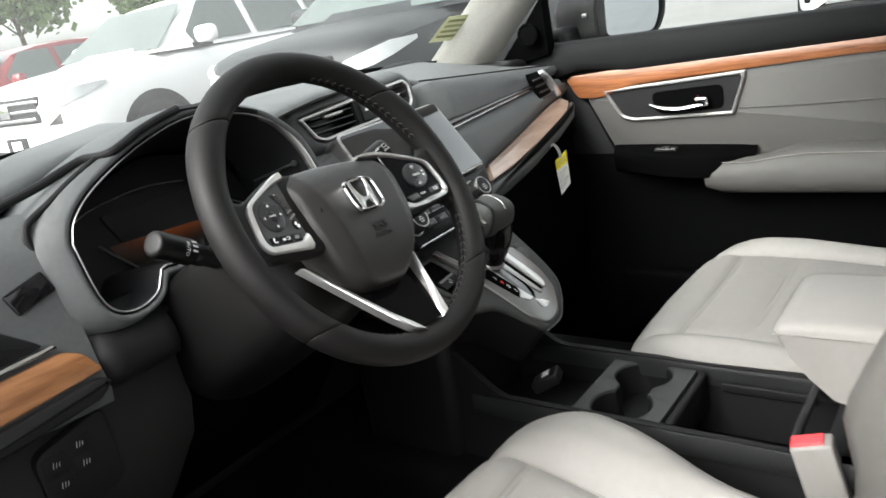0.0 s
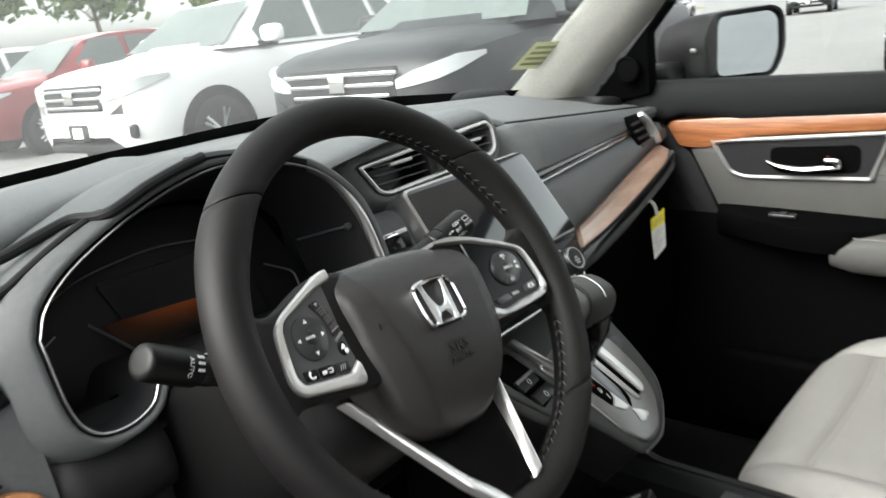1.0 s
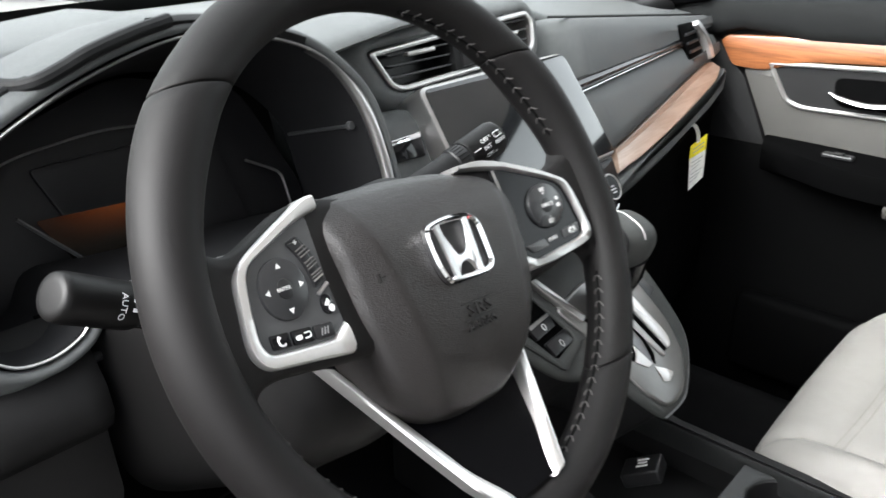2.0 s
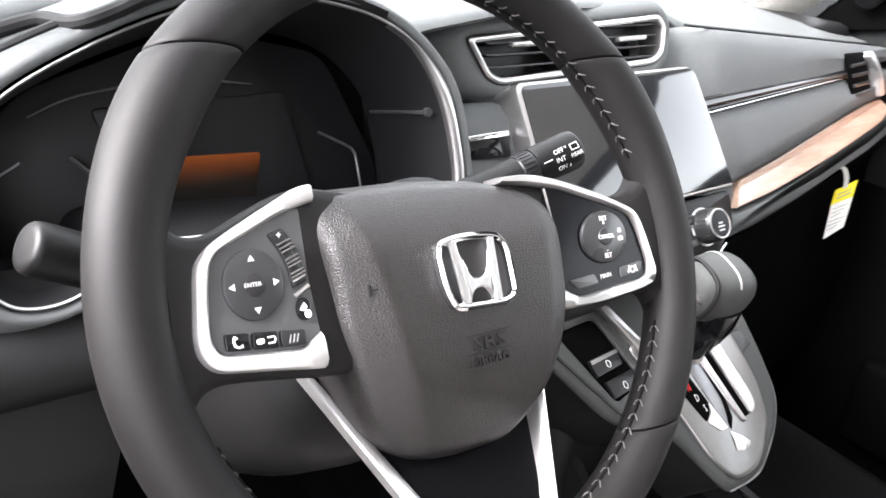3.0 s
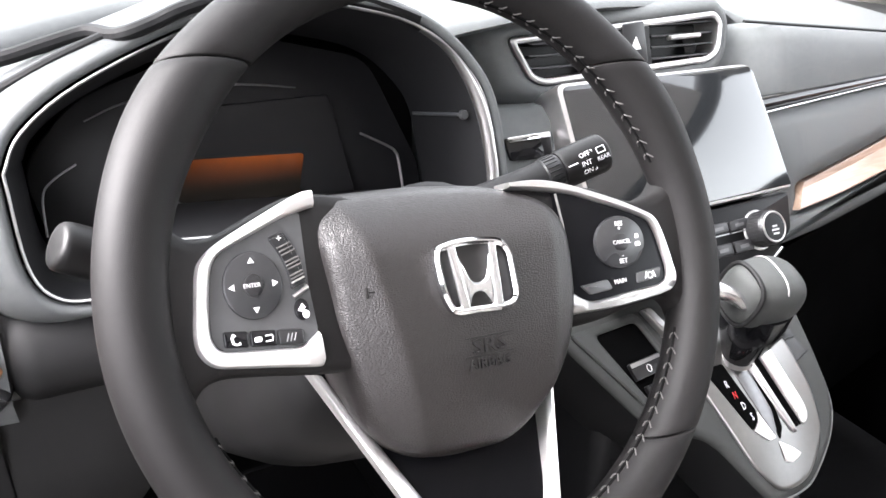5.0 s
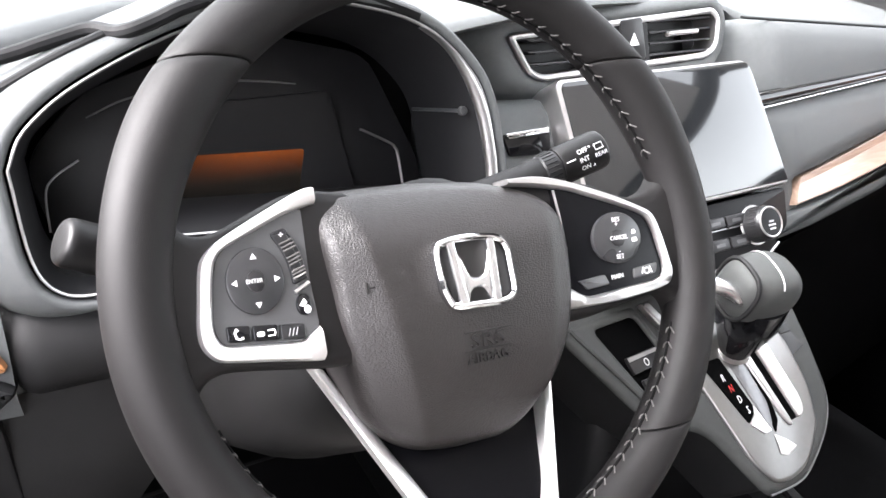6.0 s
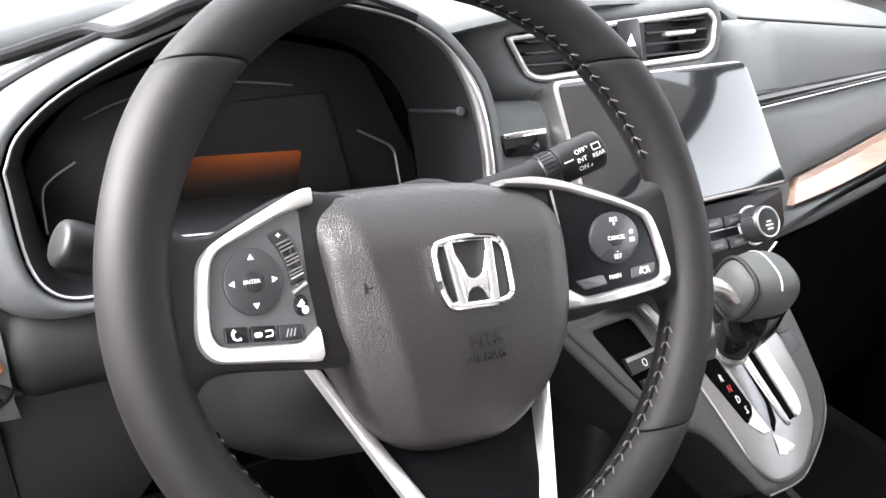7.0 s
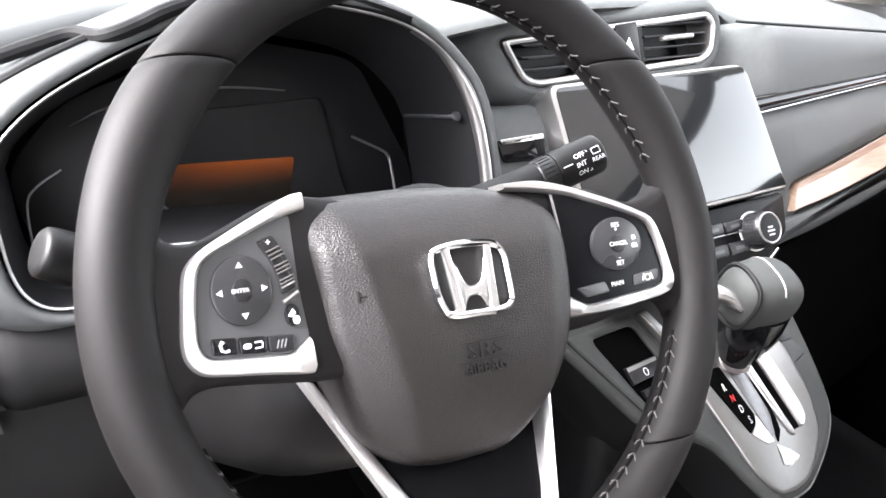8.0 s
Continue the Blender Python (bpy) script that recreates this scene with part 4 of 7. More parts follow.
# ---------------------------------------------------------------- steering wheel, column and stalks
WHEEL_AT = Vector((-0.3437, 0.0136, 1.029))


def wheel_axes(turn):
    ti, ya, ro = radians(29.2), radians(2.4), radians(turn)
    u0, v0 = Vector((1, 0, 0)), Vector((0, math.sin(ti), math.cos(ti)))
    u, v = u0 * math.cos(ro) + v0 * math.sin(ro), v0 * math.cos(ro) - u0 * math.sin(ro)
    rz = Matrix.Rotation(ya, 3, "Z")
    return rz @ u, rz @ v


WU, WV = wheel_axes(-4.8)
WHEEL = plane_map(WHEEL_AT, WU, WV)
CU, CV = wheel_axes(0)
COLUMN = plane_map(WHEEL_AT, CU, CV)


def steering_wheel():
    sw = thing("steering_wheel", WHEEL_AT, "black leather steering wheel with silver switch surrounds, turned slightly", "steering wheel")
    R, rw, rn = 0.169, 0.0160, 0.0175

    def rim_at(ang, ph, shrink=0.0):
        # thumb rests thicken the rim at ten and two
        dev = abs(((math.degrees(ang) - 90 + 180) % 360) - 180)
        thick = 1 + 0.10 * math.exp(-((dev - 58) / 12) ** 2) - 0.05 * math.exp(-((dev - 180) / 30) ** 2)
        a, b = (rw * thick - shrink), (rn * thick - shrink)
        rr = R + a * math.cos(ph)
        return WHEEL(rr * math.cos(ang), rr * math.sin(ang), b * math.sin(ph) * (1.0 if math.sin(ph) > 0 else 0.95))

    def cut(k, ph):
        """The four seams run level across the rim: the bearing of seam k at the place ph round the tube."""
        a_ = math.degrees(math.asin(0.1125 / (R + rw * math.cos(ph))))
        return (a_, 180 - a_, 180 + a_, 360 - a_, 360 + a_)[k]

    for k in range(4):
        bm = bmesh.new()
        m = 44 if k % 2 else 38
        ts = [0.0014, 0.0028, 0.0065] + [0.0065 + 0.987 * j / m for j in range(1, m)] + [0.9935, 0.9972, 0.9986]
        shr = [0.0014, 0.0004, 0.0] + [0.0] * (m - 1) + [0.0, 0.0004, 0.0014]
        phs = [2 * math.pi * j / 28 for j in range(28)]
        skin(bm, [[rim_at(radians(cut(k, ph) + (cut(k + 1, ph) - cut(k, ph)) * t), ph, s) for ph in phs] for t, s in zip(ts, shr)][::-1], True, True, True)
        part("rim_section", bm, LEATHER, sw, ("smooth black leather upper grip", "black leather grip", "smooth black leather lower grip", "black leather grip")[k], sharp=50)
    # stitching on the inner side of the side grips, with its seam
    bm = bmesh.new()
    for side in (0, 180):
        ph = 0.955 if side == 0 else 0.965
        for a0, a1 in (((-78, -20), (20, 78)) if side == 0 else ((22, 78),)):
            part("grip_seam", tube([rim_at(radians(side + a0 + (a1 - a0) * j / 24), math.pi * ph, -0.0001) for j in range(25)], 0.0009, 6), THREAD, sw)
            count = 16
            for j in range(count):
                a = side + a0 + (a1 - a0) * (j + 0.5) / count
                for q in (-1, 1):
                    tube([rim_at(radians(a - 0.85), math.pi * (ph + 0.060 * q), 0.0002), rim_at(radians(a), math.pi * (ph + 0.034 * q), -0.0009), rim_at(radians(a + 0.6), math.pi * (ph + 0.004 * q), -0.0004)], 0.0005, 5, bm)
    tagged(part("stitching", bm, STITCH, sw, "grey stitching along the inner rim"), kind="stuff")

    # spoke arms
    arm = [(0.03, 0.044), (0.060, 0.0462), (0.0834, 0.0500), (0.0965, 0.0485), (0.1147, 0.0405), (0.1267, 0.0348), (0.136, 0.0322), (0.144, 0.0330), (0.1505, 0.0400), (0.158, 0.056), (0.166, 0.03), (0.168, -0.02), (0.160, -0.062), (0.1505, -0.050), (0.1480, -0.040), (0.143, -0.0340), (0.135, -0.0322), (0.120, -0.0338), (0.084, -0.0395), (0.03, -0.042)]
    for sx in (-1, 1):
        p = rounded([(sx * x, y if sx < 0 or y < 0 or x > 0.14 else y - 0.009 * step((x - 0.03) / 0.06) * (1 - step((x - 0.115) / 0.03))) for x, y in arm], 0.010, 4)
        part("spoke_arm", slab(p, WHEEL, -0.011, 0.0060, 0.007), LEATHER, sw, "black spoke between hub and rim", sharp=60)

    # airbag cover: a bulging shield with a raised middle field
    shield = [(-0.078, 0.0490), (-0.0855, 0.0430), (-0.0865, 0.0340), (-0.0845, 0.0240), (-0.0820, 0.007), (-0.0803, -0.0166), (-0.0775, -0.031), (-0.0715, -0.054), (-0.0670, -0.069), (-0.0572, -0.0816), (-0.044, -0.0915), (-0.020, -0.0965),
              (0.0150, -0.0968), (0.0272, -0.0900), (0.0473, -0.0683), (0.0582, -0.0481), (0.0640, -0.0240), (0.0650, 0.002), (0.0640, 0.0189), (0.0591, 0.0315), (0.0441, 0.0402), (0.017, 0.0480), (-0.0227, 0.0505)]
    sh = rounded(shield, 0.009, 5)

    def crown(px, py):
        """Height of the cover: a level middle field between two creases, shoulders that fall away beside it."""
        cl, cr = -0.0637 + (0.0287 - py) * 0.24, 0.0455 - 0.10 * max(0.0, -py)
        left, right = max(0.0, cl - px), max(0.0, px - cr)
        soft = lambda v, w: v * v / (v + w)
        return 0.0205 - 0.50 * soft(left, 0.003) - 0.34 * soft(right, 0.002) - 3.4 * max(0.0, -0.015 - py) ** 2 - 13.0 * max(0.0, py - 0.010) ** 2

    bm = bmesh.new()
    rings = [[WHEEL(x, y, -0.034) for x, y in sh]]
    for s in (1.0, 0.997, 0.988, 0.972, 0.95, 0.925, 0.90, 0.87, 0.84, 0.81, 0.78, 0.75, 0.72, 0.69, 0.66, 0.62, 0.57, 0.5, 0.4, 0.28, 0.14):
        k = max(0.0, (s - 0.90) / 0.10)
        ring = []
        for x, y in sh:
            px, py = -0.010 + s * (x + 0.010), -0.018 + s * (y + 0.018)
            ring.append(WHEEL(px, py, crown(px, py) - 0.012 * (1 - math.sqrt(max(0.0, 1 - k * k)))))
        rings.append(ring)
    skin(bm, rings, True, True, True)
    hub = part("airbag_cover", bm, HUB, sw, "grained black airbag cover", sharp=60)
    lettering("embossed_word", "SRS", 0.0105, WHEEL, -0.0025, -0.0382, crown(0, -0.0382) + 0.0004, HUB_SMOOTH, hub, 0.0008, 0, 1.35)
    lettering("embossed_word", "AIRBAG", 0.0075, WHEEL, -0.0025, -0.0472, crown(0, -0.0472) + 0.0004, HUB_SMOOTH, hub, 0.0008, 0, 0.98)
    for zz in (-0.0335, -0.0432):
        part("emboss_bar", slab([(-0.0165, zz), (0.0125, zz), (0.0125, zz + 0.0008), (-0.0165, zz + 0.0008)], WHEEL, crown(0, zz) - 0.002, crown(0, zz) + 0.0005, 0.0002), HUB_SMOOTH, hub)
    part("emboss_mark", slab([(-0.0655, -0.0029), (-0.060, -0.0029), (-0.060, -0.0023), (-0.0655, -0.0023)], WHEEL, 0.0150, 0.0186, 0.0), HUB_SMOOTH, hub)
    part("emboss_mark", slab([(-0.0662, -0.0052), (-0.0655, -0.0052), (-0.0655, 0.0), (-0.0662, 0.0)], WHEEL, 0.0150, 0.0183, 0.0), HUB_SMOOTH, hub)
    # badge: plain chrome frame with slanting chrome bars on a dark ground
    bo = rounded([(-0.0290, 0.0155), (-0.0180, 0.0178), (-0.0053, 0.0180), (0.0061, 0.0168), (0.0125, 0.0142), (0.0158, 0.0080), (0.0168, -0.0061), (0.0171, -0.0150), (0.0140, -0.0195), (0.0080, -0.0212),
                  (-0.0043, -0.0207), (-0.0187, -0.0203), (-0.0240, -0.0190), (-0.0272, -0.0130), (-0.0292, -0.0060), (-0.0306, 0.0090)], 0.0065, 5)
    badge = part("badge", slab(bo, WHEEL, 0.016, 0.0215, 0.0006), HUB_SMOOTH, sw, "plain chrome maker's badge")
    part("badge_frame", frame_ring(bo, grown(bo, -0.0036), WHEEL, 0.017, 0.0258, 0.0014), CHROME, badge, "chrome badge frame")
    for bar in ([(-0.0236, 0.0159), (-0.0186, 0.0156), (-0.0136, -0.0186), (-0.0190, -0.0185)], [(0.0013, 0.0156), (0.0058, 0.0154), (0.0062, -0.0188), (0.0013, -0.0188)]):
        part("badge_bar", slab(rounded(bar, 0.0006, 2), WHEEL, 0.021, 0.0254, 0.0010), EMBLEM, badge, "bright chrome bar", flat=True)
    upper = smooth_2d([(-0.0172, 0.0090), (-0.0146, 0.0040), (-0.0122, -0.0015), (-0.0100, -0.0045), (-0.0066, -0.0052), (-0.0030, -0.0040), (-0.0008, -0.0005), (0.0006, 0.0050), (0.0018, 0.0110)], 3)
    lower = smooth_2d([(-0.0158, -0.0100), (-0.0142, -0.0172), (-0.0122, -0.0140), (-0.0106, -0.0112), (-0.0071, -0.0101), (-0.0040, -0.0106), (-0.0018, -0.0135), (0.0006, -0.0172), (0.0026, -0.0120)], 3)
    bm = bmesh.new()
    skin(bm, [[WHEEL(xu + (xl - xu) * k, yu + (yl - yu) * k, n) for k, n in ((0.0, 0.021), (0.0, 0.0240), (0.2, 0.0252), (0.8, 0.0252), (1.0, 0.0240), (1.0, 0.021))] for (xu, yu), (xl, yl) in zip(upper, lower)][::-1], True, True, True)
    part("badge_bridge", bm, EMBLEM, badge, "bright curved chrome bridge", sharp=30)

    # switch clusters with silver surrounds
    for sx in (-1, 1):
        if sx < 0:
            out = [(-0.0835, 0.0505), (-0.0900, 0.0493), (-0.1050, 0.0425), (-0.1230, 0.0337), (-0.1345, 0.0273), (-0.1405, 0.0215), (-0.1428, 0.0150), (-0.1445, 0.0030), (-0.1462, -0.0110), (-0.1448, -0.0195), (-0.1390, -0.0258), (-0.1280, -0.0282), (-0.1110, -0.0307), (-0.0962, -0.0332), (-0.0890, -0.0340), (-0.0875, -0.0325)]
            inn = [(-0.0835, 0.0420), (-0.0905, 0.0405), (-0.1010, 0.0375), (-0.1179, 0.0303), (-0.1294, 0.0252), (-0.1338, 0.0207), (-0.1359, 0.0144), (-0.1377, 0.0030), (-0.1388, -0.0095), (-0.1376, -0.0155), (-0.1340, -0.0193), (-0.1240, -0.0208), (-0.1098, -0.0223), (-0.0985, -0.0231), (-0.0935, -0.0205), (-0.0885, -0.0172)]
            pad_edge = inn[1:] + [(-0.0905, 0.0056)]
        else:
            out = [(0.0300, 0.0462), (0.0483, 0.0466), (0.0598, 0.0452), (0.0745, 0.0416), (0.0899, 0.0367), (0.1087, 0.0301), (0.1245, 0.0232), (0.1322, 0.0192), (0.1366, 0.0135), (0.1405, 0.0024), (0.1437, -0.0112), (0.1455, -0.0200), (0.1428, -0.0268), (0.1343, -0.0296), (0.1240, -0.0308), (0.1048, -0.0323), (0.0860, -0.0327), (0.0590, -0.0325)]
            inn = [(0.0300, 0.0430), (0.0442, 0.0412), (0.0602, 0.0388), (0.0735, 0.0362), (0.0889, 0.0312), (0.1060, 0.0257), (0.1236, 0.0190), (0.1300, 0.0148), (0.1338, 0.0065), (0.1371, -0.0076), (0.1385, -0.0150), (0.1372, -0.0208), (0.1302, -0.0235), (0.1190, -0.0243), (0.1062, -0.0250), (0.0909, -0.0262), (0.0760, -0.0262), (0.0640, -0.0195)]
            pad_edge = inn[2:] + [(0.0590, 0.0)]
        bm = bmesh.new()
        rows = []
        for (xo, yo), (xi, yi) in zip(smooth_2d(out, 6), smooth_2d(inn, 6)):
            rows.append([WHEEL(xo + (xi - xo) * k, yo + (yi - yo) * k, n) for k, n in ((0.0, -0.006), (0.0, 0.0062), (0.06, 0.0082), (0.16, 0.0096), (0.72, 0.0100), (0.90, 0.0088), (1.0, 0.0068), (1.0, -0.006))])
        skin(bm, rows if sx < 0 else rows[::-1], True, True, True)
        # brighter silver on the left surround paints in the doorway light it catches
        part("switch_surround", bm, BLADE if sx < 0 else SATIN, sw, "satin silver switch surround", sharp=50)
        i2 = rounded(pad_edge, 0.002, 2)
        # the left pad's grey base stands in for sheen on gloss black
        pad = part("switch_pad", slab(i2, WHEEL, -0.005, 0.0065, 0.0), PADGLOSS if sx > 0 else PADGREY, sw, "gloss black switch pad" if sx > 0 else "gloss black switch pad, coloured grey for its sheen")
        if sx > 0:
            part("pad_line", tube([WHEEL(0.0612, 0.0376, 0.0082), WHEEL(0.0635, 0.020, 0.0082), WHEEL(0.0650, 0.0021, 0.0082)], 0.0008, 6), SATIN, pad, "thin bright line beside the pad")
        cx, cy = (-0.1173, 0.0084) if sx < 0 else (0.1041, 0.0051)
        ring = [(cx + (0.0138 if sx < 0 else 0.0190) * math.cos(t), cy + 0.0158 * math.sin(t)) for t in [2 * math.pi * j / 36 for j in range(36)]]
        dp = part("direction_pad", slab(ring, WHEEL, 0.0055, 0.0090, 0.0012), DPAD, pad, "round direction pad")
        core = [(cx + (0.0044 if sx < 0 else 0.0058) * math.cos(t), cy + 0.0052 * math.sin(t)) for t in [2 * math.pi * j / 24 for j in range(24)]]
        part("centre_key", slab(core, WHEEL, 0.0085, 0.0098, 0.0005), SWITCH, dp)
        if sx < 0:
            lettering("key_word", "ENTER", 0.0027, WHEEL, cx - 0.001, cy, 0.0099, WHITE_INK, dp, 0.0001)
            for tx, ty, ta in ((0, 0.0112, 90), (0, -0.0110, 270), (-0.0098, 0, 180), (0.0098, 0, 0)):
                tri = [(cx + tx + 0.0018 * math.cos(radians(ta + b)), cy + ty + 0.0018 * math.sin(radians(ta + b))) for b in (0, 120, 240)]
                part("arrow_mark", slab(tri, WHEEL, 0.0089, 0.0092, 0.0), WHITE_INK, dp)
            # ribbed volume rocker
            rocker = smooth_2d([(-0.1040, 0.0305), (-0.0990, 0.0215), (-0.0965, 0.0130), (-0.0955, 0.0050)], 5)
            o = [(x + 0.0038, y + 0.0015) for x, y in rocker] + [(x - 0.0038, y - 0.001) for x, y in reversed(rocker)]
            rk = part("volume_rocker", slab(rounded(o, 0.001, 1), WHEEL, 0.006, 0.0080, 0.0008), SWITCH, pad, "ribbed volume rocker")
            for j in range(9):
                px, py = rocker[min(len(rocker) - 1, 3 + j + j // 3)]
                part("rocker_rib", tube([WHEEL(px - 0.0032, py - 0.0010, 0.0083), WHEEL(px + 0.0032, py + 0.0013, 0.0083)], 0.0005, 6), SATIN if j == 8 else STITCH, rk)
            lettering("rocker_sign", "+", 0.005, WHEEL, -0.1025, 0.0285, 0.0083, WHITE_INK, rk, 0.0001)
            part("rocker_end", tube([WHEEL(-0.0990, 0.0005, 0.0080), WHEEL(-0.0915, 0.0045, 0.0080)], 0.0011, 6), SATIN, rk)
            src = [(-0.0955 + 0.0036 * math.cos(t), -0.0058 + 0.0052 * math.sin(t)) for t in [2 * math.pi * j / 20 for j in range(20)]]
            inf = part("info_key", slab(src, WHEEL, 0.006, 0.0085, 0.0008), PIANO, pad)
            part("info_mark", slab([(-0.0980, -0.0060), (-0.0955, -0.0028), (-0.0940, -0.0050), (-0.0960, -0.0068)], WHEEL, 0.0085, 0.0088, 0), WHITE_INK, inf)
            dot = [(-0.0942 + 0.0017 * math.cos(t), -0.0082 + 0.0020 * math.sin(t)) for t in [2 * math.pi * j / 14 for j in range(14)]]
            part("info_mark", slab(dot, WHEEL, 0.0085, 0.0088, 0), WHITE_INK, inf)
            for j, (xa, xb) in enumerate(((-0.1335, -0.1225), (-0.1215, -0.1095), (-0.1085, -0.0965))):
                key = part("call_key", slab(rounded([(xa, -0.0180 - 0.0014 * j), (xb, -0.0193 - 0.0014 * j), (xb, -0.0118 - 0.0014 * j), (xa, -0.0106 - 0.0014 * j)], 0.0012, 2), WHEEL, 0.006, 0.0082, 0.0008), PIANO if j < 2 else SWITCH, pad)
                xm, zm = 0.5 * (xa + xb), -0.0150 - 0.0014 * j
                if j == 0:
                    part("handset_mark", tube([WHEEL(xm + 0.7 * a, zm + 0.8 * b, 0.0084) for a, b in ((-0.001, 0.003), (-0.0028, 0.0012), (-0.0022, -0.0018), (0.0, -0.003), (0.0026, -0.0024))], [0.0010, 0.0006, 0.0006, 0.0006, 0.0010], 6, flat=0.4), WHITE_INK, key)
                elif j == 1:
                    part("hangup_mark", slab(rounded([(xm - 0.0045, zm - 0.0012), (xm - 0.0008, zm - 0.0012), (xm - 0.0008, zm + 0.0012), (xm - 0.0045, zm + 0.0012)], 0.001, 2), WHEEL, 0.0082, 0.0085, 0), WHITE_INK, key)
                    part("return_mark", tube([WHEEL(xm + 0.75 * a, zm + b, 0.0084) for a, b in ((0.001, 0.0012), (0.0052, 0.0012), (0.0058, 0.0), (0.0052, -0.0014), (0.001, -0.0014))], 0.0004, 5), WHITE_INK, key)
                else:
                    for b in (-0.0018, 0.0, 0.0018):
                        part("voice_mark", tube([WHEEL(xm - 0.0006 + b, zm - 0.0018, 0.0083), WHEEL(xm + 0.0006 + b, zm + 0.0018, 0.0083)], 0.0003, 4), GREY_INK, key)
        else:
            lettering("key_word", "RES", 0.0040, WHEEL, cx, cy + 0.0110, 0.0092, WHITE_INK, dp, 0.0001)
            lettering("key_word", "+", 0.0044, WHEEL, cx, cy + 0.0082, 0.0092, WHITE_INK, dp, 0.0001)
            lettering("key_word", "CANCEL", 0.0036, WHEEL, cx, cy, 0.0100, WHITE_INK, dp, 0.0001)
            lettering("key_word", "SET", 0.0040, WHEEL, cx, cy - 0.0114, 0.0092, WHITE_INK, dp, 0.0001)
            lettering("key_word", "-", 0.0044, WHEEL, cx, cy - 0.0080, 0.0092, WHITE_INK, dp, 0.0001)
            lettering("key_word", "MAIN", 0.0039, WHEEL, 0.1015, -0.0180, 0.0070, WHITE_INK, pad, 0.0001, 3)
            for a, b in ((0.0030, 0.0026), (0.0044, -0.0022)):
                part("distance_mark", slab(rounded([(cx + 0.0128 - a / 2, cy + b - 0.0013), (cx + 0.0128 + a / 2, cy + b - 0.0013), (cx + 0.0128 + a / 2 * 0.8, cy + b + 0.0013), (cx + 0.0128 - a / 2 * 0.8, cy + b + 0.0013)], 0.0005, 1), WHEEL, 0.009, 0.0093, 0), WHITE_INK, dp)
            for mk, edge in enumerate(([(0.0708, -0.0169), (0.0917, -0.0156), (0.0946, -0.0218), (0.0770, -0.0228)], [(0.1145, -0.0147), (0.1345, -0.0131), (0.1325, -0.0195), (0.1138, -0.0209)])):
                xa, xb = edge[0][0], edge[1][0]
                key = part("drive_key", slab(rounded(edge, 0.0014, 2), WHEEL, 0.006, 0.0078, 0.0008), PADGREY, pad, "grey key")
                if mk:
                    xm = 0.5 * (xa + xb)
                    part("lane_mark", tube([WHEEL(xm - 0.0040, -0.0188, 0.0080), WHEEL(xm - 0.0026, -0.0148, 0.0080)], 0.0004, 4), WHITE_INK, key)
                    part("lane_mark", tube([WHEEL(xm + 0.0040, -0.0188, 0.0080), WHEEL(xm + 0.0026, -0.0148, 0.0080)], 0.0004, 4), WHITE_INK, key)
                    part("wheel_mark", tube([WHEEL(xm + 0.0022 * math.cos(t), -0.0172 + 0.0018 * math.sin(t), 0.0080) for t in [2 * math.pi * j / 14 for j in range(14)]], 0.0004, 4, closed=True), WHITE_INK, key)

    # lower spoke: gloss panel between two bright blades
    bm = bmesh.new()
    rows = []
    for t in [i / 10 for i in range(11)]:
        w = 0.078 - 0.050 * t
        rows.append([WHEEL(w * q, -0.040 - 0.112 * t, -0.0395 + 0.049 * t) for q in (-1, -0.5, 0, 0.5, 1)])
    skin(bm, rows[::-1], False)
    bmesh.ops.solidify(bm, geom=bm.faces[:], thickness=0.006)
    part("lower_spoke", bm, PADGLOSS, sw, "gloss black lower spoke")
    for sx in (-1, 1):
        bm = bmesh.new()
        rows = []
        for t in [i / 20 for i in range(21)]:
            if sx < 0:
                x, y, n = 0.0800 - 0.0505 * t, -0.042 - 0.108 * t, -0.034 + 0.0475 * t
                wo = 0.0032 + 0.0018 * min(1, 1.6 * t) - 0.004 * max(0.0, t - 0.85) / 0.15
                wi = 0.0042 + 0.0035 * min(1, 1.6 * t) + 0.0095 * step((t - 0.70) / 0.22)
            else:
                x, y, n = 0.0620 - 0.0330 * t, -0.042 - 0.108 * t, -0.021 + 0.0310 * t
                wo = 0.0022 + 0.0016 * t
                wi = 0.0026 + 0.0020 * t + 0.0040 * step((t - 0.70) / 0.22)
            edge = [(wo, -0.010), (wo, 0.0005), (0.6 * wo, 0.0024), (-0.1 * wi, 0.0030), (-0.75 * wi, 0.0016), (-wi, -0.0006), (-wi, -0.010)]
            rows.append([WHEEL(sx * (x + e), y + 0.42 * e, n + h) for e, h in edge])
        skin(bm, rows if sx > 0 else rows[::-1], True, True, True)
        part("spoke_blade", bm, BLADE, sw, "satin silver spoke blade", sharp=40)
    return sw


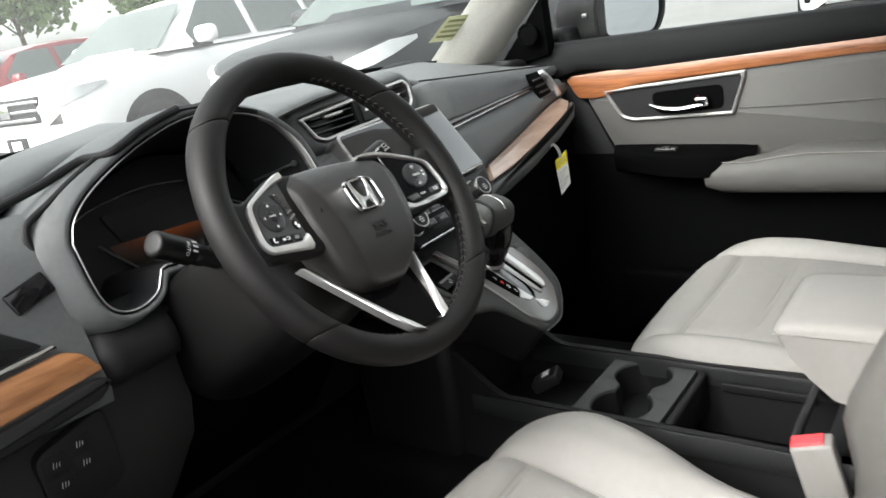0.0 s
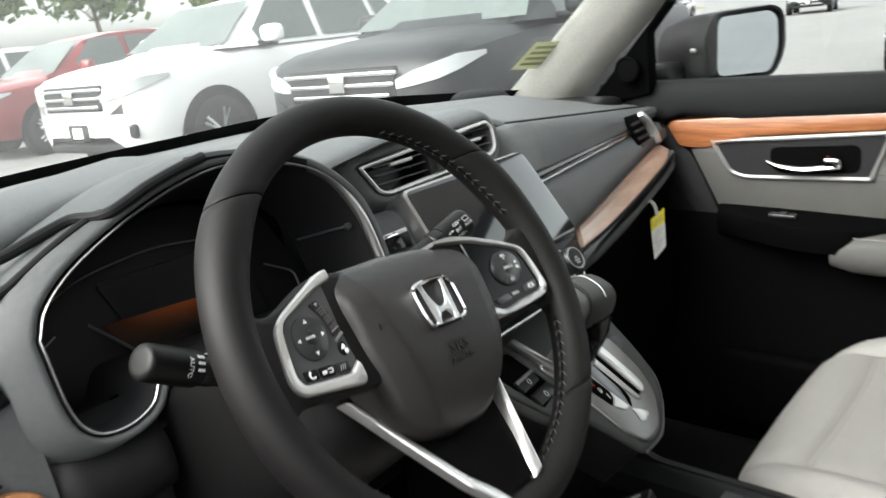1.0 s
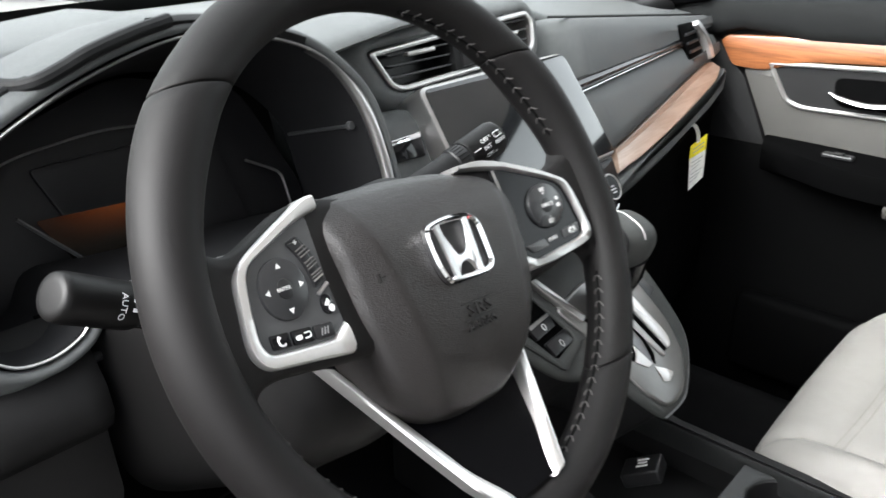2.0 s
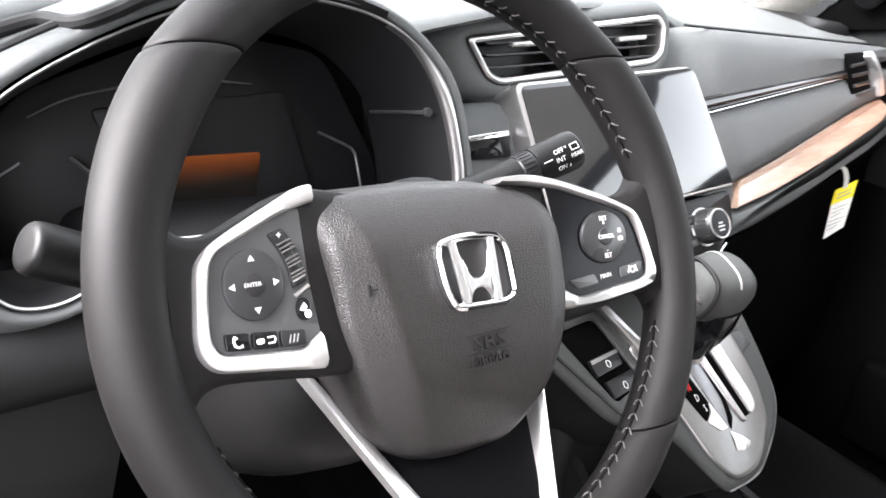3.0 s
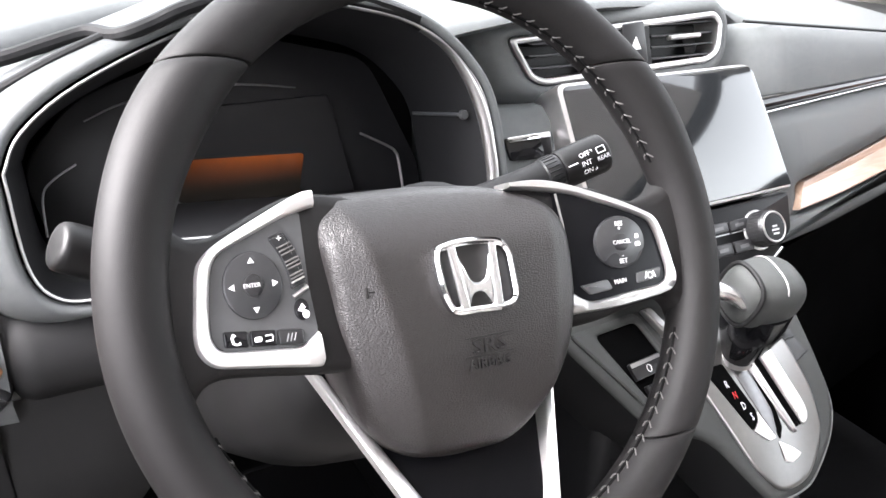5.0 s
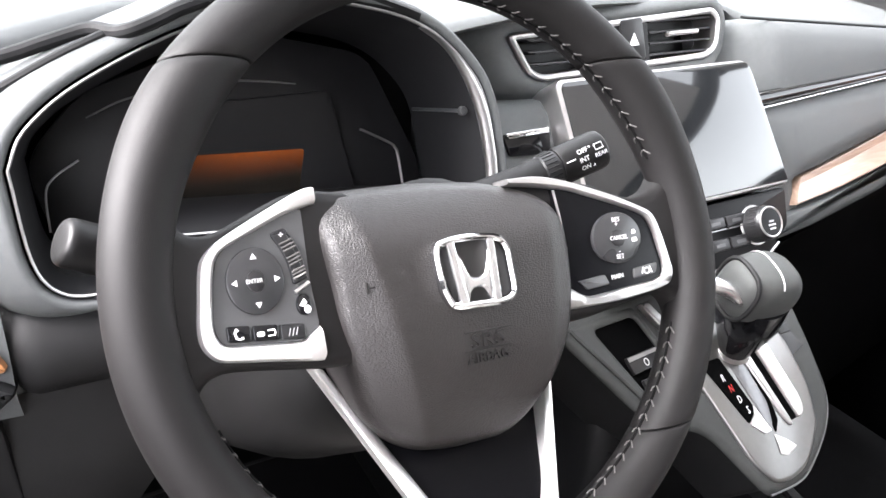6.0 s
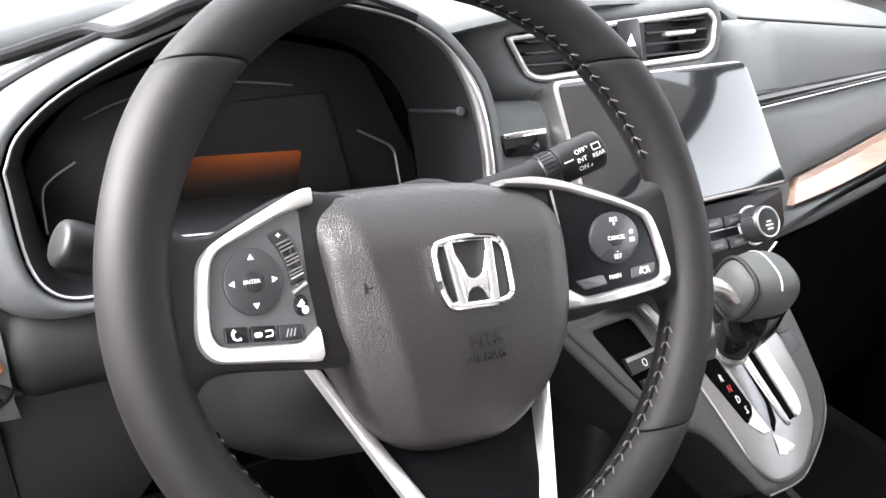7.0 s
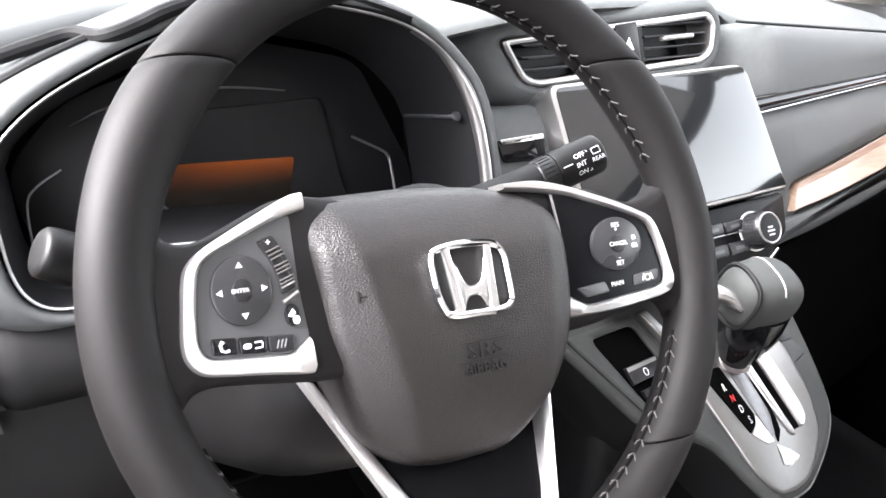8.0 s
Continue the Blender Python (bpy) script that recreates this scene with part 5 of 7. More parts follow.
def steering_column():
    col = thing("steering_column", COLUMN(0, 0, -0.12), "black plastic steering column with two control stalks", "steering column")
    bm = bmesh.new()
    rows = []
    for n, w, top, bot in ((-0.045, 0.055, 0.030, -0.062), (-0.055, 0.078, 0.040, -0.084), (-0.075, 0.092, 0.044, -0.098), (-0.12, 0.100, 0.044, -0.107), (-0.19, 0.104, 0.044, -0.112), (-0.26, 0.105, 0.04, -0.115)):
        pl = rounded([(-w, top), (-w * 0.97, bot * 0.75), (-w * 0.45, bot), (w * 0.45, bot), (w * 0.97, bot * 0.75), (w, top)], [0.02, 0.03, 0.05, 0.05, 0.03, 0.02], 4)
        rows.append([COLUMN(x - 0.024, y, n) for x, y in pl])
    skin(bm, rows, True, True, True)
    part("shroud", bm, SHROUD, col, "grained black column shroud", sharp=60)
    part("hub_boss", lathe([(0.055, -0.05), (0.055, -0.03), (0.045, -0.012), (0.02, -0.01)], Matrix.Translation(WHEEL_AT) @ Matrix((WU, WV, WU.cross(WV))).transposed().to_4x4(), 32), DARK, col)
    # lamp stalk
    def stalk(root, tip, name, words, r0, r1, label):
        a, b = COLUMN(*root), COLUMN(*tip)
        d = (b - a).normalized()
        st = part(name, tube([a, a + (b - a) * 0.35, a + (b - a) * 0.5, a + (b - a) * 0.52], [r0 * 1.15, r0, r0, r0 * 0.96], 20), PLASTIC, col, label)
        part("stalk_collar", tube([a + (b - a) * 0.5, a + (b - a) * 0.52, a + (b - a) * 0.62, a + (b - a) * 0.64], [r0 * 0.9, r0 * 1.06, r0 * 1.06, r0], 20), SWITCH, st)
        end = [a + (b - a) * q for q in (0.64, 0.66, 0.94, 0.972, 0.990, 1.0, 1.004)]
        tip_part = part("stalk_tip", tube(end, [r1 * 0.95, r1, r1, r1 * 0.985, r1 * 0.94, r1 * 0.86, r1 * 0.60], 28), SHROUD, st, "rounded grey-black end", sharp=70)
        for q in range(26):
            ang = 2 * math.pi * q / 26
            e1 = d.orthogonal().normalized()
            e2 = d.cross(e1)
            off = (e1 * math.cos(ang) + e2 * math.sin(ang)) * r0 * 1.06
            part("collar_ridge", tube([a + (b - a) * 0.525 + off, a + (b - a) * 0.615 + off], 0.0005, 4), PLASTIC, st)
        return st, tip_part, a, b, d
    st, tip, a, b, d = stalk((-0.075, 0.006, -0.115), (-0.1875, 0.0585, -0.0735), "lamp_stalk", "", 0.0105, 0.0135, "black lamp stalk with white marks")
    side = d.cross(CU.cross(CV)).normalized() * -1
    nrm = side.cross(d).normalized() * -1
    if nrm.dot(CU.cross(CV)) < 0:
        nrm = -nrm
    upv = nrm.cross(d)
    def on_stalk(base, r):
        def m(p, q, n=0.0):
            ang = q / r
            return base + d * p + (nrm * math.cos(ang) + upv * math.sin(ang)) * (r + n)
        return m
    lm = on_stalk(a + (b - a) * 0.72, 0.0135)
    # the marks face the driver
    lettering("stalk_word", "AUTO", 0.0055, lambda p, q, n=0.0: lm(p, q, n), 0.004, 0.004, 0.0002, WHITE_INK, tip, 0.0001, 90)
    for k in range(3):
        part("stalk_mark", slab([(-0.008, -0.006 + 0.005 * k), (-0.002, -0.006 + 0.005 * k), (-0.002, -0.004 + 0.005 * k), (-0.008, -0.004 + 0.005 * k)], lm, 0.0, 0.0004, 0.0), WHITE_INK, tip)
    st, tip, a, b, d = stalk((0.070, 0.036, -0.085), (0.1645, 0.0565, -0.058), "wiper_stalk", "", 0.0125, 0.0142, "black wiper stalk with white marks")
    nrm = CU.cross(CV)
    nrm = (nrm - d * nrm.dot(d)).normalized()
    upv = nrm.cross(d)
    wm = on_stalk(a + (b - a) * 0.84, 0.0142)
    lettering("stalk_word", "OFF", 0.0048, wm, -0.004, 0.0045, 0.0002, WHITE_INK, tip, 0.0001)
    lettering("stalk_word", "INT", 0.0048, wm, -0.0045, -0.0015, 0.0002, WHITE_INK, tip, 0.0001)
    lettering("stalk_word", "ON", 0.0048, wm, -0.0045, -0.0075, 0.0002, WHITE_INK, tip, 0.0001)
    lettering("stalk_word", "REAR", 0.0042, wm, 0.0088, -0.0022, 0.0002, WHITE_INK, tip, 0.0001, 0)
    part("wiper_sign", tube([wm(p, q, 0.0004) for p, q in ((0.0055, 0.0015), (0.0115, 0.0015), (0.0115, 0.0055), (0.0055, 0.0055))], 0.0004, 5, closed=True), WHITE_INK, tip)
    part("bracket_mark", tube([wm(p, q, 0.0004) for p, q in ((0.001, 0.006), (0.0022, 0.006), (0.0022, -0.0085), (0.001, -0.0085))], 0.0003, 5), WHITE_INK, tip)
    part("pointer_mark", tube([wm(-0.018, 0.001, 0.0004), wm(-0.011, 0.001, 0.0004)], 0.0004, 5), WHITE_INK, tip)
    return col


# ---------------------------------------------------------------- console and gear selector
def console():
    con = thing("centre_console", (0.015, -0.2, 0.42), "black plastic centre console with cup holders and a tray", "console")
    # sides
    for x in (-0.078, 0.108):
        wall = rounded([(0.30, 0.33), (0.30, 0.80), (0.12, 0.70), (0.05, 0.645), (-0.62, 0.640), (-0.62, 0.33)], 0.02, 3)
        mm = (lambda xx: (lambda a, b, n=0.0: Vector((xx + n, a, b))))(x)
        part("console_side", slab(wall, mm, -0.006, 0.006, 0.002), PLASTIC, con, "grained black console side")
        bm = bmesh.new()
        skin(bm, [[Vector((x + dx, y, 0.632 + dz)) for y in [0.10 - 0.72 * i / 16 for i in range(17)]] for dx, dz in ((-0.010, -0.02), (-0.011, 0.004), (-0.008, 0.010), (0.008, 0.010), (0.011, 0.004), (0.010, -0.02))], False)
        bmesh.ops.solidify(bm, geom=bm.faces[:], thickness=-0.002)
        part("console_rail", bm, CONSOLE, con, "dark grey rail along the console", sharp=60)
    # open tray, cup holders and bin: floors lie deep, rims stand between them
    part("tray_floor", rbox(0.015, -0.03, 0.575, 0.18, 0.30, 0.01, 0.002), DARK, con)
    part("bin_floor", rbox(0.015, -0.33, 0.50, 0.18, 0.30, 0.01, 0.002), DARK, con)
    def ring_plate(y0, y1, cut):
        o = rounded([(-0.072, y0), (0.102, y0), (0.102, y1), (-0.072, y1)], 0.004, 9)
        return o
    # cup holder block: plate with two overlapping round wells
    cups = ((-0.028, -0.117, 0.043), (0.062, -0.115, 0.042))
    mx_, my_ = 0.017, -0.1165

    def well(a_, extra):
        """Distance from the middle to the joined wells' edge in the direction a_."""
        r_, dx, dy = 0.0, math.cos(a_), math.sin(a_)
        while r_ < 0.1:
            px, py = mx_ + dx * r_, my_ + dy * r_
            inside = any(math.hypot(px - cx_, py - cy_) < rr + extra for cx_, cy_, rr in cups) or (abs(px - mx_) < 0.03 and abs(py - my_) < 0.024 + extra)
            if not inside:
                break
            r_ += 0.0004
        return r_

    def edge_of_plate(a_):
        dx, dy = math.cos(a_), math.sin(a_)
        k_ = min((0.083 / abs(dx)) if abs(dx) > 1e-6 else 9, ((0.062 if dy > 0 else 0.068) / abs(dy)) if abs(dy) > 1e-6 else 9)
        return k_
    angs = [2 * math.pi * j / 160 for j in range(160)]
    rad = [well(a_, 0.0) for a_ in angs]
    rad = [(rad[j - 1] + 2 * rad[j] + rad[(j + 1) % 160]) / 4 for j in range(160)]
    at_ = lambda a_, r_, z_: Vector((mx_ + math.cos(a_) * r_, my_ + math.sin(a_) * r_, z_))
    bm = bmesh.new()
    skin(bm, [[at_(a_, edge_of_plate(a_), 0.620) for a_ in angs], [at_(a_, edge_of_plate(a_), 0.634) for a_ in angs], [at_(a_, min(edge_of_plate(a_) - 0.001, r_ + 0.004), 0.634) for a_, r_ in zip(angs, rad)],
              [at_(a_, r_ + 0.0012, 0.6325) for a_, r_ in zip(angs, rad)], [at_(a_, r_, 0.629) for a_, r_ in zip(angs, rad)]], True)
    part("cup_holder", bm, CONSOLE, con, "black double cup holder", sharp=30)
    bm = bmesh.new()
    skin(bm, [[at_(a_, r_, 0.629) for a_, r_ in zip(angs, rad)], [at_(a_, r_ - 0.003, 0.568) for a_, r_ in zip(angs, rad)], [at_(a_, 0.3 * r_, 0.566) for a_, r_ in zip(angs, rad)]], True, False, True)
    part("cup_well", bm, DARK, con, "black inside of the cup holder", sharp=30)
    part("cup_clip", rbox(-0.050, -0.105, 0.600, 0.006, 0.018, 0.03, 0.002), SWITCH, con, "grey cup spring")
    # divider behind the cups and rear edge of the bin
    part("bin_divider", rbox(0.015, -0.195, 0.605, 0.165, 0.012, 0.06, 0.005), PLASTIC, con)
    part("bin_slot", rbox(0.098, -0.285, 0.612, 0.006, 0.13, 0.014, 0.002), DARK, con, "black slot inside the bin")
    bm = tube(smooth_line([(0.085, -0.352, 0.640), (0.03, -0.352, 0.640), (-0.035, -0.352, 0.636), (-0.058, -0.350, 0.60), (-0.060, -0.345, 0.53)], 6), 0.006, 8)
    part("bin_hoop", bm, SWITCH, con, "grey hoop at the rear of the bin")
    part("bin_back", rbox(0.015, -0.40, 0.57, 0.17, 0.03, 0.14, 0.006), DARK, con)
    # sockets in the tray
    tm = pose(0.030, 0.035, 0.618, -28, 0, 18)
    soc = part("socket_cover", rbox(0, 0, 0, 0.036, 0.046, 0.018, 0.003), SWITCH, con, "grey flap over the sockets")
    soc.data.transform(tm)
    for k in range(3):
        bar = rbox(-0.004 + 0.006 * k, -0.002, 0.0095, 0.003, 0.014 - 0.003 * (k % 2), 0.0006, 0.0)
        mark = part("socket_mark", bar, WHITE_INK, soc)
        mark.data.transform(tm)
    # armrest lid
    bm = bmesh.new()
    rows = []
    for x, s in ((-0.068, 0.0), (-0.064, 0.6), (-0.055, 1.0), (0.085, 1.0), (0.105, 0.6), (0.112, 0.0)):
        e = 0.010 * (1 - s)
        rows.append([Vector((x, y, zz)) for y, zz in ((-0.66, 0.70), (-0.66, 0.800 - e), (-0.50, 0.806 - e), (-0.36, 0.804 - e), (-0.342 - e * 0.5, 0.800 - e), (-0.334 - e, 0.790), (-0.338 - e, 0.782), (-0.352, 0.762), (-0.375, 0.735), (-0.40, 0.712), (-0.44, 0.70))])
    skin(bm, rows, True, True, True)
    arm = lone("armrest", bm, BEIGE, "light grey leather armrest over the console bin", "armrest", sharp=50)
    part("armrest_seam", tube([(-0.0695, -0.338, 0.789), (-0.0695, -0.42, 0.790), (-0.0695, -0.65, 0.788)], 0.0011, 6), CREASE, arm)
    part("armrest_seam", tube([(-0.060, -0.3345, 0.790), (0.02, -0.3325, 0.7905), (0.105, -0.3345, 0.790)], 0.0011, 6), CREASE, arm)
    part("armrest_base", rbox(0.018, -0.53, 0.62, 0.15, 0.24, 0.17, 0.01), DARK, arm)
    return con


def gear_selector():
    gs = thing("gear_selector", GATE(0.05, 0.75), "gear selector with a leather knob on a silver gate", "gear selector")
    # tower face
    face = rounded([(0.002, 0.7225), (0.040, 0.7225), (0.0640, 0.7270), (0.1060, 0.7440), (0.1300, 0.7630), (0.1390, 0.7950), (0.1420, 0.830), (0.150, 0.88), (0.148, 0.90), (-0.150, 0.90), (-0.150, 0.852), (-0.090, 0.783), (-0.035, 0.770), (-0.014, 0.742)],
                   [0.008, 0.010, 0.012, 0.02, 0.02, 0.02, 0.02, 0.01, 0.01, 0.01, 0.01, 0.02, 0.02, 0.02], 4)
    part("tower", slab(face, GATE, -0.008, 0.0, 0.006), KNOB, gs, "dark grey console tower", sharp=60)
    part("tower_body", slab(grown(face, -0.004), GATE, -0.09, -0.007, 0.002), PLASTIC, gs, "black body below the tower face", sharp=60)
    part("tower_core", rbox(0.01, 0.23, 0.57, 0.22, 0.20, 0.36, 0.02), DARK, gs)
    edge = [(0.004, 0.7230), (0.040, 0.7232), (0.064, 0.7278), (0.105, 0.7450), (0.1285, 0.7640), (0.1375, 0.7955), (0.1405, 0.830)]
    part("tower_edge", tube([GATE(x, z, -0.0045) for x, z in smooth_2d(edge, 5)], 0.0011, 8), CHANNEL, gs, "thin silver edge line")
    # silver gate plate
    plate = rounded([(0.008, 0.7285), (0.030, 0.7268), (0.052, 0.7295), (0.068, 0.7365), (0.0930, 0.7510), (0.1050, 0.7750), (0.1040, 0.8090), (0.088, 0.822), (0.02, 0.832), (-0.042, 0.824), (-0.030, 0.806), (-0.0240, 0.797), (-0.0135, 0.7677), (-0.0062, 0.7455)], 0.008, 4)
    part("gate_plate", slab(plate, GATE, -0.002, 0.0035, 0.0025), CHANNEL2, gs, "satin silver gate plate", sharp=50)
    well = rounded([(0.0165, 0.808), (0.0400, 0.808), (0.0440, 0.7857), (0.0440, 0.7700), (0.0385, 0.7610), (0.0310, 0.7585)], 0.006, 4)
    part("gate_channel", slab(well, GATE, 0.0, 0.0042, 0.0004), CHANNEL, gs, "brushed grey gate channel")
    part("gate_gap", slab(rounded([(0.0375, 0.806), (0.0452, 0.7889), (0.0462, 0.7720), (0.0445, 0.7613), (0.0350, 0.7545), (0.0362, 0.7600), (0.0422, 0.7727), (0.0390, 0.7900)], 0.002, 2), GATE, 0.0, 0.0046, 0.0), LOWER, gs, "dark curved gap beside the channel")
    part("gate_rib", slab(rounded([(0.0340, 0.8090), (0.0455, 0.8090), (0.0590, 0.7590), (0.0590, 0.7548), (0.0545, 0.7560), (0.0470, 0.7720)], 0.002, 2), GATE, 0.003, 0.0066, 0.0018), SATIN, gs, "silver rib beside the slot", sharp=60)
    slot = rounded([(0.0462, 0.812), (0.0540, 0.812), (0.0682, 0.7585), (0.0598, 0.7580)], 0.002, 3)
    part("gate_slot", slab(slot, GATE, 0.0, 0.0050, 0.0004), LOWER, gs, "black selector slot")
    rail = rounded([(0.0545, 0.814), (0.0735, 0.8140), (0.0830, 0.7720), (0.0825, 0.7640), (0.0765, 0.7585), (0.0685, 0.7580)], [0.004, 0.004, 0.01, 0.008, 0.006, 0.003], 4)
    part("gate_rail", slab(rail, GATE, 0.003, 0.0075, 0.003), BLADE, gs, "bright gate rail")
    bm = bmesh.new()
    skin(bm, [[GATE(x, z, n) for x, z, n in row] for row in (((0.0325, 0.7545, 0.0040), (0.0425, 0.7490, 0.0058), (0.0525, 0.7436, 0.0040)), ((0.0310, 0.7480, 0.0046), (0.0395, 0.7440, 0.0080), (0.0480, 0.7422, 0.0050)), ((0.0290, 0.7423, 0.0044), (0.0355, 0.7404, 0.0060), (0.0437, 0.7412, 0.0044)))], False)
    part("gate_lip", bm, BLADE, gs, "polished lip at the end of the gate", sharp=80)
    ind = rounded([(-0.0150, 0.808), (0.0095, 0.808), (0.0230, 0.7750), (0.0196, 0.7695), (0.0092, 0.7650)], 0.002, 3)
    strip = part("gear_strip", slab(ind, GATE, 0.003, 0.0050, 0.0006), LOWER, gs, "black gear strip")
    part("strip_end", slab(rounded([(0.0238, 0.7750), (0.0318, 0.7566), (0.0219, 0.7562), (0.0096, 0.7645), (0.0200, 0.7690)], 0.0015, 2), GATE, 0.003, 0.0052, 0.0008), BLADE, gs, "bright end of the gear strip")
    for k, (ch, ink) in enumerate((("S", WHITE_INK), ("D", WHITE_INK), ("N", RED_INK), ("R", WHITE_INK))):
        lettering("gear_letter", ch, 0.0066, GATE, 0.0148 - 0.0040 * k, 0.7727 + 0.0075 * k, 0.0053, ink, strip, 0.0001, 0, 1.0)
    part("gate_side_cover", slab(rounded([(0.0957, 0.7925), (0.1275, 0.7985), (0.1190, 0.8095), (0.0880, 0.8095)], 0.0015, 2), GATE, -0.001, 0.0010, 0.0006), SWITCH, gs, "small grey cover")
    part("gate_side_cover", slab(rounded([(0.1035, 0.8100), (0.1195, 0.8100), (0.121, 0.8160), (0.1045, 0.8150)], 0.001, 2), GATE, -0.001, 0.0010, 0.0006), SWITCH, gs)
    # pocket with two switches on the driver's side
    rim_o = rounded([(-0.1400, 0.8505), (-0.0600, 0.8535), (-0.0320, 0.7970), (-0.0820, 0.7870)], 0.006, 3)
    rim_i = rounded([(-0.1150, 0.8460), (-0.0640, 0.8480), (-0.0420, 0.8020), (-0.0830, 0.7960)], 0.006, 3)
    part("pocket_rim", frame_ring(rim_o, rim_i, GATE, -0.004, 0.004, 0.0015), KNOB, gs, "dark rim of the pocket")
    # flat black plate paints the shade inside the pocket
    part("pocket", slab(rim_i, GATE, -0.002, 0.0008, 0.0), LOWER, gs, "dark pocket")
    for k, (px, pz) in enumerate(((-0.0735, 0.8200), (-0.0655, 0.8050))):
        key = part("brake_key", slab(rounded([(px - 0.0180, pz - 0.0062), (px + 0.0165, pz - 0.0040), (px + 0.0180, pz + 0.0062), (px - 0.0200, pz + 0.0045)], 0.0015, 2), GATE, 0.0, 0.0050, 0.001), SWITCH, gs, "grey brake switch")
        if k == 0:
            part("brake_key_edge", slab([(px - 0.0185, pz + 0.0015), (px + 0.0165, pz + 0.0035), (px + 0.0170, pz + 0.0056), (px - 0.0190, pz + 0.0040)], GATE, 0.0050, 0.0056, 0.0), SATIN, key)
        part("brake_key_mark", tube([GATE(px + 0.0025 * math.cos(t), pz - 0.001 + 0.0022 * math.sin(t), 0.0053) for t in [2 * math.pi * j / 14 for j in range(14)]], 0.0004, 5, closed=True), WHITE_INK, key)
    part("side_rail", slab(rounded([(-0.054, 0.8535), (-0.043, 0.8535), (-0.010, 0.810), (-0.021, 0.807)], 0.002, 2), GATE, 0.0, 0.007, 0.002), SATIN, gs, "satin silver side rail")
    # lever and knob
    foot, knob = GATE(0.030, 0.808, 0.004), Vector((0.018, 0.085, 0.895))
    part("boot", tube([foot, foot + (knob - foot) * 0.12, foot + (knob - foot) * 0.35, foot + (knob - foot) * 0.6, foot + (knob - foot) * 0.9], [0.013, 0.017, 0.024, 0.030, 0.031], 24), PIANO, gs, "gloss black lever skirt")
    part("lever_collar", tube([foot + (knob - foot) * 0.0, foot + (knob - foot) * 0.08], [0.016, 0.015], 20), SATIN, gs)
    bm = bmesh.new()
    ax = Vector((0.95, -0.10, -0.12)).normalized()
    up = (Vector((0, -0.35, 1)) - ax * ax.dot(Vector((0, -0.35, 1)))).normalized()
    fore = ax.cross(up)

    def knob_ring(s_, r_, grow=0.0):
        out = []
        for j in range(36):
            a_ = 2 * math.pi * j / 36
            ca, sa = math.cos(a_), math.sin(a_)
            k_ = (abs(ca) ** 2.8 + abs(sa) ** 2.8) ** (-1 / 2.8)
            out.append(knob + ax * s_ + up * (sa * k_ * (0.031 * r_ + grow) + 0.002) + fore * (ca * k_ * (0.029 * r_ + grow)))
        return out
    skin(bm, [knob_ring(s_, r_) for s_, r_ in ((-0.036, 0.30), (-0.035, 0.55), (-0.031, 0.76), (-0.022, 0.90), (-0.010, 0.985), (0.002, 1.0), (0.012, 0.97), (0.020, 0.88), (0.026, 0.72), (0.0295, 0.50), (0.031, 0.20))][::-1], True, True, True)
    part("knob", bm, KNOB, gs, "dark grey leather selector knob", sharp=70)
    part("knob_collar", tube(knob_ring(-0.0300, 0.84, 0.0), 0.0022, 8, closed=True), DARK, gs, "black ring round the knob's end")
    part("knob_trim", tube(knob_ring(-0.0060, 0.992, 0.0002)[4:20], 0.0008, 6), SATIN, gs, "thin silver ring")
    part("knob_button", tube(smooth_line([(-0.0400, 0.0945, 0.9085), (-0.0330, 0.0890, 0.9072), (-0.0260, 0.0840, 0.9048), (-0.0205, 0.0785, 0.9005), (-0.0160, 0.0715, 0.8925)], 5), [0.0072 * (1 - (j / 20) ** 2.4) ** 0.5 + 0.0006 for j in range(21)], 16), EMBLEM, gs, "polished release trigger", sharp=70)
    return gs


# ---------------------------------------------------------------- seats
def step(v):
    v = max(0.0, min(1.0, v))
    return v * v * (3 - 2 * v)


